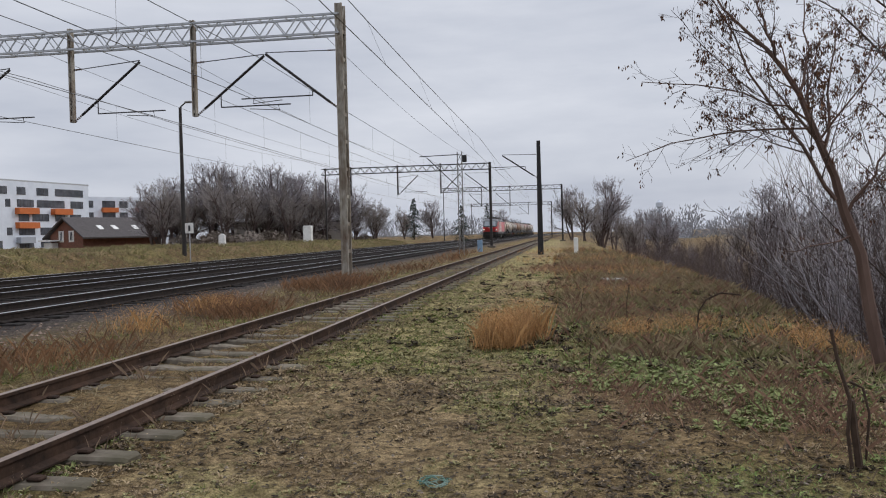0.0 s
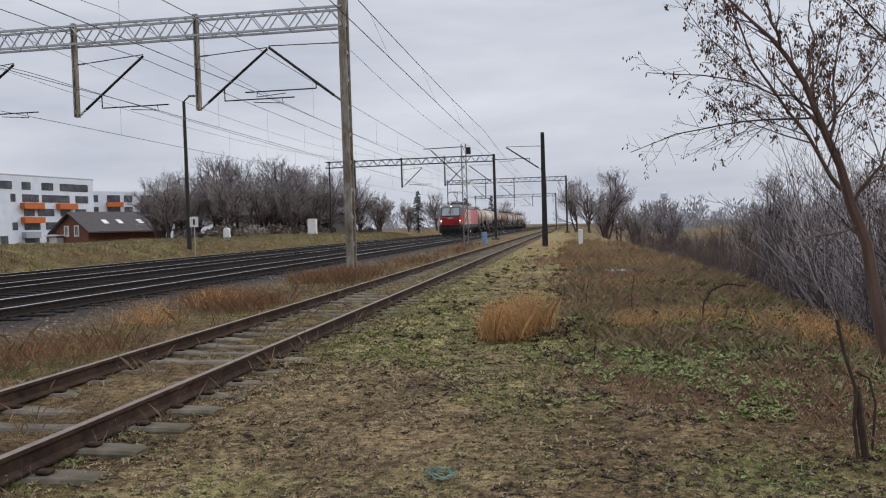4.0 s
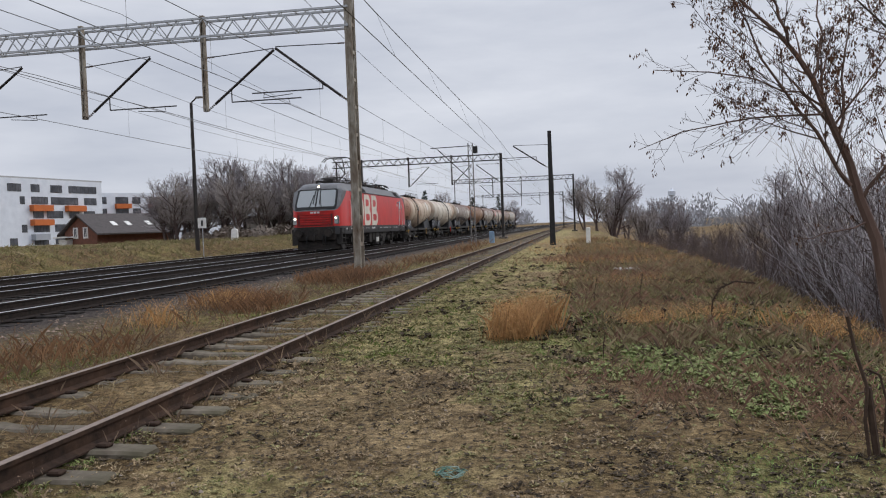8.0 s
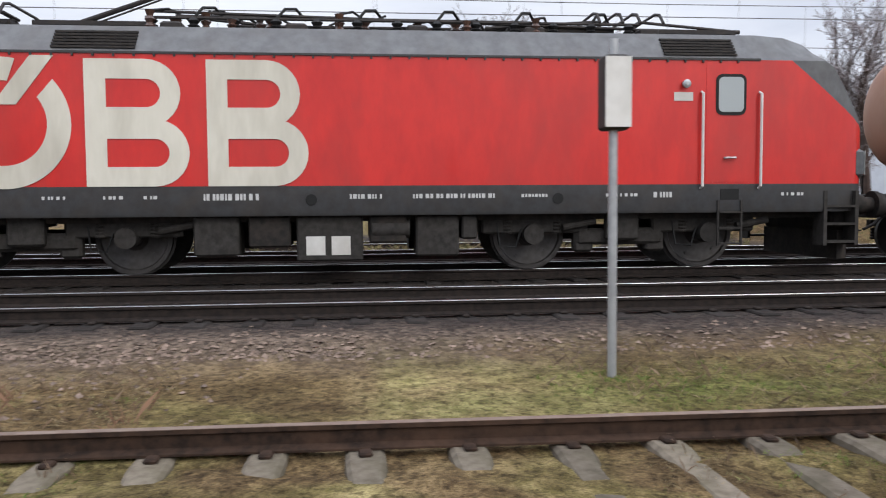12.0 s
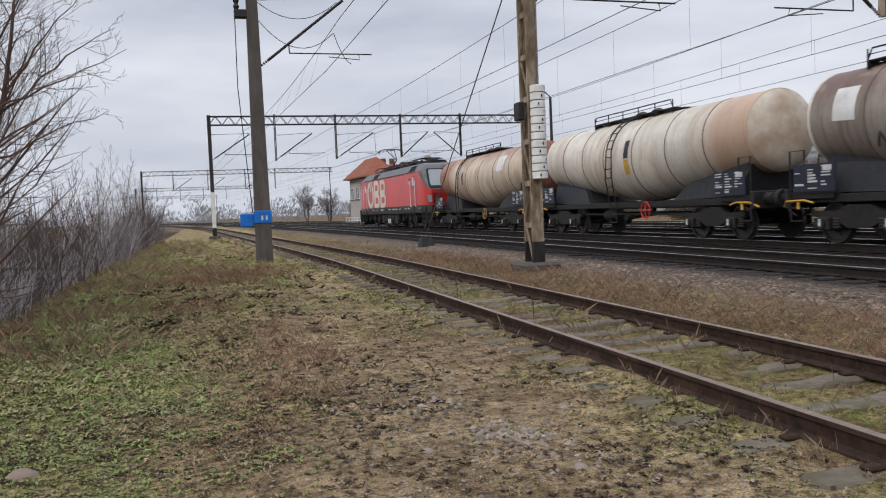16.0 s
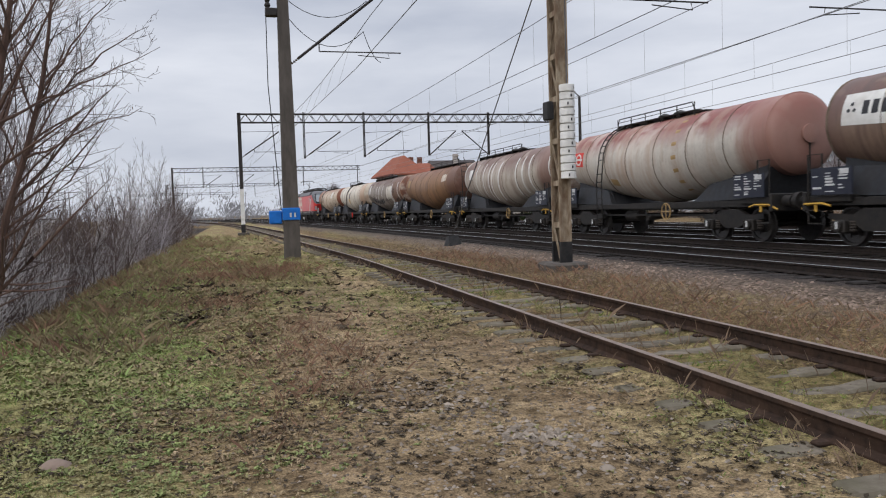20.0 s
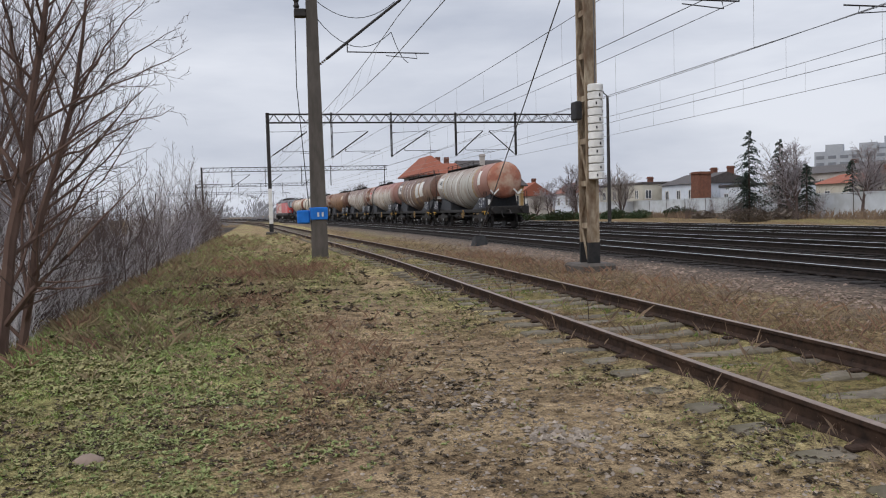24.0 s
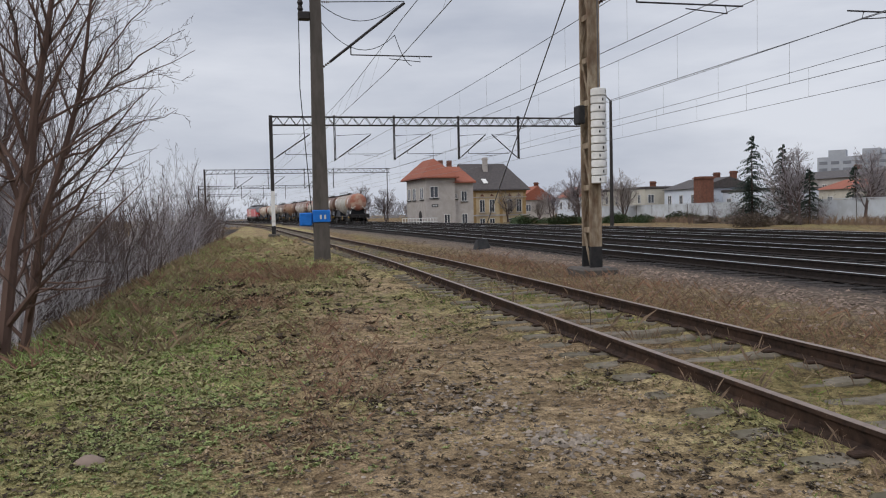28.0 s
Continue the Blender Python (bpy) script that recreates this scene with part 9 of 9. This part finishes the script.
blades("rough_grass", "tussocks of rust-brown dead grass beside the slope", "weed_red", tufts(RF[2::7] + RB[3::14], 13, 0.06, 68), 0.05, 0.2, 0.005, 0.45)
blades("rough_grass", "tussocks of fresh green grass beside the slope", "grass_lush", tufts(RB[3::5] + RB[4::10] + RB[6::10], 14, 0.06, 69), 0.02, 0.09, 0.008, 0.7)
rosettes("leafy_weeds", "broad-leaved green weeds in patches on the grass", "leaf_green", scatter(2600, -0.6, 3.6, 6.5, 16, lambda x, y: (0.1 + clumped(x, y, 0.9, 33)) * smooth01(-0.4, 0.6, x), 73, 9), 8, 0.04, 0.085, 0.7)
rosettes("leafy_weeds", "broad-leaved olive weeds in patches on the slope edge", "leaf_olive", scatter(3200, -0.8, 3.4, -24, -3.5, lambda x, y: (0.1 + clumped(x, y, 0.9, 37)) * (0.3 + smooth01(-0.2, 0.6, x)), 74, 9), 8, 0.035, 0.075, 0.7)
rosettes("dark_leaf_clumps", "dark rotting leaf clumps farther along the verge", "leaf_litter", scatter(2600, -2.6, 4.6, -50, 50, lambda x, y: smooth01(8, 12, abs(y)) * (0.05 + clumped(x, y, 0.7, 41)) * (0.15 if -3.2 < x < -0.5 else 0.3 if y < 0 else 1), 75, 16), 7, 0.04, 0.10, 0.7, 0.3)
# weeds that stand in the siding, along its rails
SW = scatter(520, -6.2, -2.6, -34, 40, lambda x, y: 1.0 if 0.80 < abs(x - siding_x(y)) < 1.0 else 0.25 * (abs(x - siding_x(y)) < 0.7), 69, 12)
blades("dry_weeds", "thin dead weeds along the siding rails", "weed_brown", tufts(SW, 6, 0.04, 70), 0.04, 0.2, 0.0018, 0.35)
bits("dry_weeds", "small dry seed heads along the siding rails", "weed_brown", SW, 0.05, 0.22, 0.004, 0.009, 4)


def flakes(name, label, cat, m, spots, s0, s1, flat):
    rnd = random.Random(len(spots))
    v, f = [], []
    for x, y, _ in spots:
        z = ground_z(x, y)
        s = rnd.uniform(s0, s1)
        a = rnd.uniform(0, 6.283)
        n = len(v)
        if flat:
            for k, q in enumerate((1, 0.55, 1, 0.55)):
                t = a + k * math.pi / 2
                v.append((x + s * q * math.cos(t), y + s * q * math.sin(t), z + 0.008 + rnd.random() * s * 0.6))
            f.append((n, n + 1, n + 2, n + 3))
        else:
            for k in range(5):
                t = a + k * 1.2566
                q = s * rnd.uniform(0.7, 1.1)
                v.append((x + q * math.cos(t), y + q * math.sin(t), z + rnd.uniform(-0.1, 0.35) * s))
            v.append((x + rnd.gauss(0, 0.2) * s, y + rnd.gauss(0, 0.2) * s, z + s * rnd.uniform(0.5, 0.9)))
            f += [(n + k, n + (k + 1) % 5, n + 5) for k in range(5)]
    me = bpy.data.meshes.new(name)
    me.from_pydata(v, [], f)
    me.materials.append(MATS[m])
    return tagged(new(name, me), label, cat, kind="stuff")


flakes("fallen_leaves", "brown leaf litter on the trackside grass", "leaf litter", "leaf_litter", scatter(42000, -3.4, 4.2, -25, 30, lambda x, y: (0.25 + 0.9 * max(0, fbm(x, y, 0.8) + 0.25)) * max(0.2, 1 - 0.9 * dirt_at(x, y)), 11, 7), 0.007, 0.026, True)
heap = [(-2.1 + rnd.gauss(0, 0.15), -5.1 + rnd.gauss(0, 0.22), 1) for _ in range(190)] + [(-1.75 + rnd.gauss(0, 0.3), -6.3 + rnd.gauss(0, 0.5), 1) for _ in range(170)]
flakes("gravel", "small stones and gravel on the worn path", "gravel", "gravel", scatter(6500, -3.3, 3.0, -25, 22, lambda x, y: max(0.04, dirt_at(x, y)) * (1 if y < 0 else 0.3), 12, 8), 0.005, 0.020, False)
flakes("gravel", "small heap of grey stones spilled on the path", "gravel", "gravel", heap, 0.012, 0.034, False)
bal_spots = []
for _ in range(9000):
    y = rnd.uniform(-30, 34)
    u = -7.75 - abs(rnd.gauss(0, 0.4))
    if y < 0 or rnd.random() < 0.4:
        bal_spots.append((u + bend(y), y, 1))
        if y < -1 and rnd.random() < 0.22:
            bal_spots.append((-7.6 + abs(rnd.gauss(0, 0.8)) + bend(y), y, 0.8))
flakes("ballast_stones", "loose pinkish ballast stones on the track shoulder", "ballast", "ballast_stone", bal_spots, 0.016, 0.042, False)
# single stones and a scrap of wire on the path
for x, y, s in ((-2.2, -4.35, 0.055), (-1.5, -5.0, 0.05), (-1.0, -4.1, 0.06), (0.84, -5.6, 0.105), (-2.7, -5.6, 0.045)):
    g = Geo()
    rs_ = random.Random(int(s * 1000))
    g.lathe([(-0.4 * s, 0.6 * s), (0.0, s), (0.4 * s, 0.85 * s), (0.7 * s, 0.35 * s)], 9, "z")
    g.v = [(a * rs_.uniform(0.85, 1.15), b * rs_.uniform(0.8, 1.2), c) for a, b, c in g.v]
    simple("stone", "rounded stone lying on the worn path", "stone", x, y, ground_z(x, y) - 0.35 * s, g, "ballast_stone" if s > 0.1 else "gravel", smooth=60)
g = Geo()
rw = random.Random(3)
for k in range(4):
    r_ = rw.uniform(0.05, 0.10)
    g.pipe([(r_ * math.cos(t) + rw.gauss(0, 0.008), 0.8 * r_ * math.sin(t), 0.03 + 0.015 * math.sin(3 * t + k)) for t in (6.283 * i / 14 for i in range(15))], 0.004, 4)
mat("green_wire", (0.035, 0.12, 0.085), (0.25, 0.33, 0.28), 9, 0.5)
simple("wire_scrap", "coil of green-grey plastic wire lying on the grass", "wire", -0.85, 5.1, ground_z(-0.85, 5.1), g, "green_wire")



blades("dry_weeds", "tall straw-brown weeds along the boundary wall", "weed_brown", tufts([(-44 - 4.5 * rnd.random(), rnd.uniform(-118, -40), 1.0) for _ in range(900)], 12, 0.15, 72), 0.2, 0.8, 0.012, 0.25)

# dead stalks standing in the grass
def stalk(x, y, pts, r, label, seeds=0):
    g = Geo()
    g.pipe([(a, b, c) for a, b, c in pts], r, 6)
    rs2 = random.Random(int(abs(x * 100)))
    for k in range(seeds):
        i = rs2.randrange(len(pts) - 1)
        a, b = Vector(pts[i]), Vector(pts[i + 1])
        p = a.lerp(b, rs2.random())
        if p.z < 0.25 * pts[-1][2]:
            continue
        d = Vector((rs2.gauss(0, 1), rs2.gauss(0, 1), rs2.gauss(0.2, 0.6))).normalized() * rs2.uniform(0.03, 0.09)
        g.tube(p, p + d, r * 0.5, r * 0.2, n=4)
    simple("dead_stalk", label, "dead plant", x, y, ground_z(x, y), g, "stalk_dark")


mat("stalk_dark", (0.045, 0.030, 0.022), (0.075, 0.05, 0.036), 9, 0.9, 0, 0.2)
stalk(1.68, 5.55, [(0, 0, -0.05), (-0.02, 0.02, 0.22), (0.0, 0.03, 0.42), (-0.06, 0.05, 0.65), (-0.10, 0.05, 0.86)], 0.011, "dark dead woody stalk standing in the grass", 10)
stalk(1.74, 5.60, [(0, 0, -0.05), (-0.03, 0, 0.22), (-0.05, 0, 0.42)], 0.022, "dark rotten stump of a stalk in the grass", 4)
stalk(1.82, 5.75, [(0, 0, -0.05), (0.03, 0, 0.3), (0.0, 0.02, 0.46), (-0.08, 0.02, 0.5)], 0.008, "dark dead woody stalk standing in the grass", 6)
stalk(1.85, 12.3, [(0, 0, -0.05), (0.03, 0, 0.28), (0.14, 0, 0.46), (0.34, 0, 0.55), (0.62, 0, 0.52)], 0.012, "arched dead seed stalk hung with dry seed heads", 90)
stalk(1.15, 12.0, [(0, 0, -0.05), (-0.02, 0, 0.12), (0.02, 0, 0.2)], 0.035, "short dark stump in the grass", 6)
for x, y, h in ((0.25, 14.5, 0.5), (0.95, 13.6, 0.6), (-4.2, -9.6, 0.4), (-4.1, -12.4, 0.35), (0.2, 9.0, 0.3)):
    stalk(x, y, [(0, 0, -0.03), (0.02 * h, 0.03 * h, 0.5 * h), (0.1 * h, 0.0, h)], 0.005, "thin dry weed stalk with side twigs", 16)

# ---- motion ----
# nose of the locomotive along the line, in metres
NOSE = [(0, 155.0), (1, 140.5), (2, 126.5), (3, 112.5), (4, 98.8), (5, 85.0), (6, 71.0), (7, 57.3), (8, 43.2), (9, 29.3), (10, 15.8), (11, 2.84), (12, -9.9), (13, -22.6),
        (14, -35.2), (15, -49.0), (16, -63.5), (17, -78.0), (18, -91.9), (19, -106.15), (20, -120.4), (21, -134.7), (22, -148.5), (23, -162.1), (24, -175.6), (25, -189.3), (26, -203.0), (27, -216.7), (28, -230.3)]


def nose_at(t):
    i = max(0, min(len(NOSE) - 2, int(t)))
    p = [NOSE[max(0, min(len(NOSE) - 1, k))][1] for k in (i - 1, i, i + 1, i + 2)]
    u = t - i
    return p[1] + 0.5 * u * (p[2] - p[0] + u * (2 * p[0] - 5 * p[1] + 4 * p[2] - p[3] + u * (3 * (p[1] - p[2]) + p[3] - p[0])))


def on_line(y):
    slope = bend(y + 0.5) - bend(y - 0.5)
    return pose(TRACKS["train"] + bend(y), y, ZM, 0, 0, -math.degrees(math.atan(slope)))


def motions():
    times = [k * 0.5 for k in range(57)]
    walk(LOCO, [(t, on_line(nose_at(t) + 9.49)) for t in times])
    for i, w in enumerate(WAGONS):
        walk(w, [(t, on_line(nose_at(t) + 18.98 + HALF + 2 * HALF * i)) for t in times])
    for kind, r in (("loco", 0.615), ("wagon", 0.46)):
        first = WHEELSETS[kind][0]
        rows = [(k / 30, Matrix.Rotation((NOSE[0][1] - nose_at(k / 30)) / r, 4, "X")) for k in range(28 * 30 + 1)]
        walk(first, rows)
        for ws in WHEELSETS[kind][1:]:
            ws.rotation_mode = "QUATERNION"
            ws.animation_data_create()
            ws.animation_data.action = first.animation_data.action
            ws.animation_data.action_slot = first.animation_data.action_slot


motions()
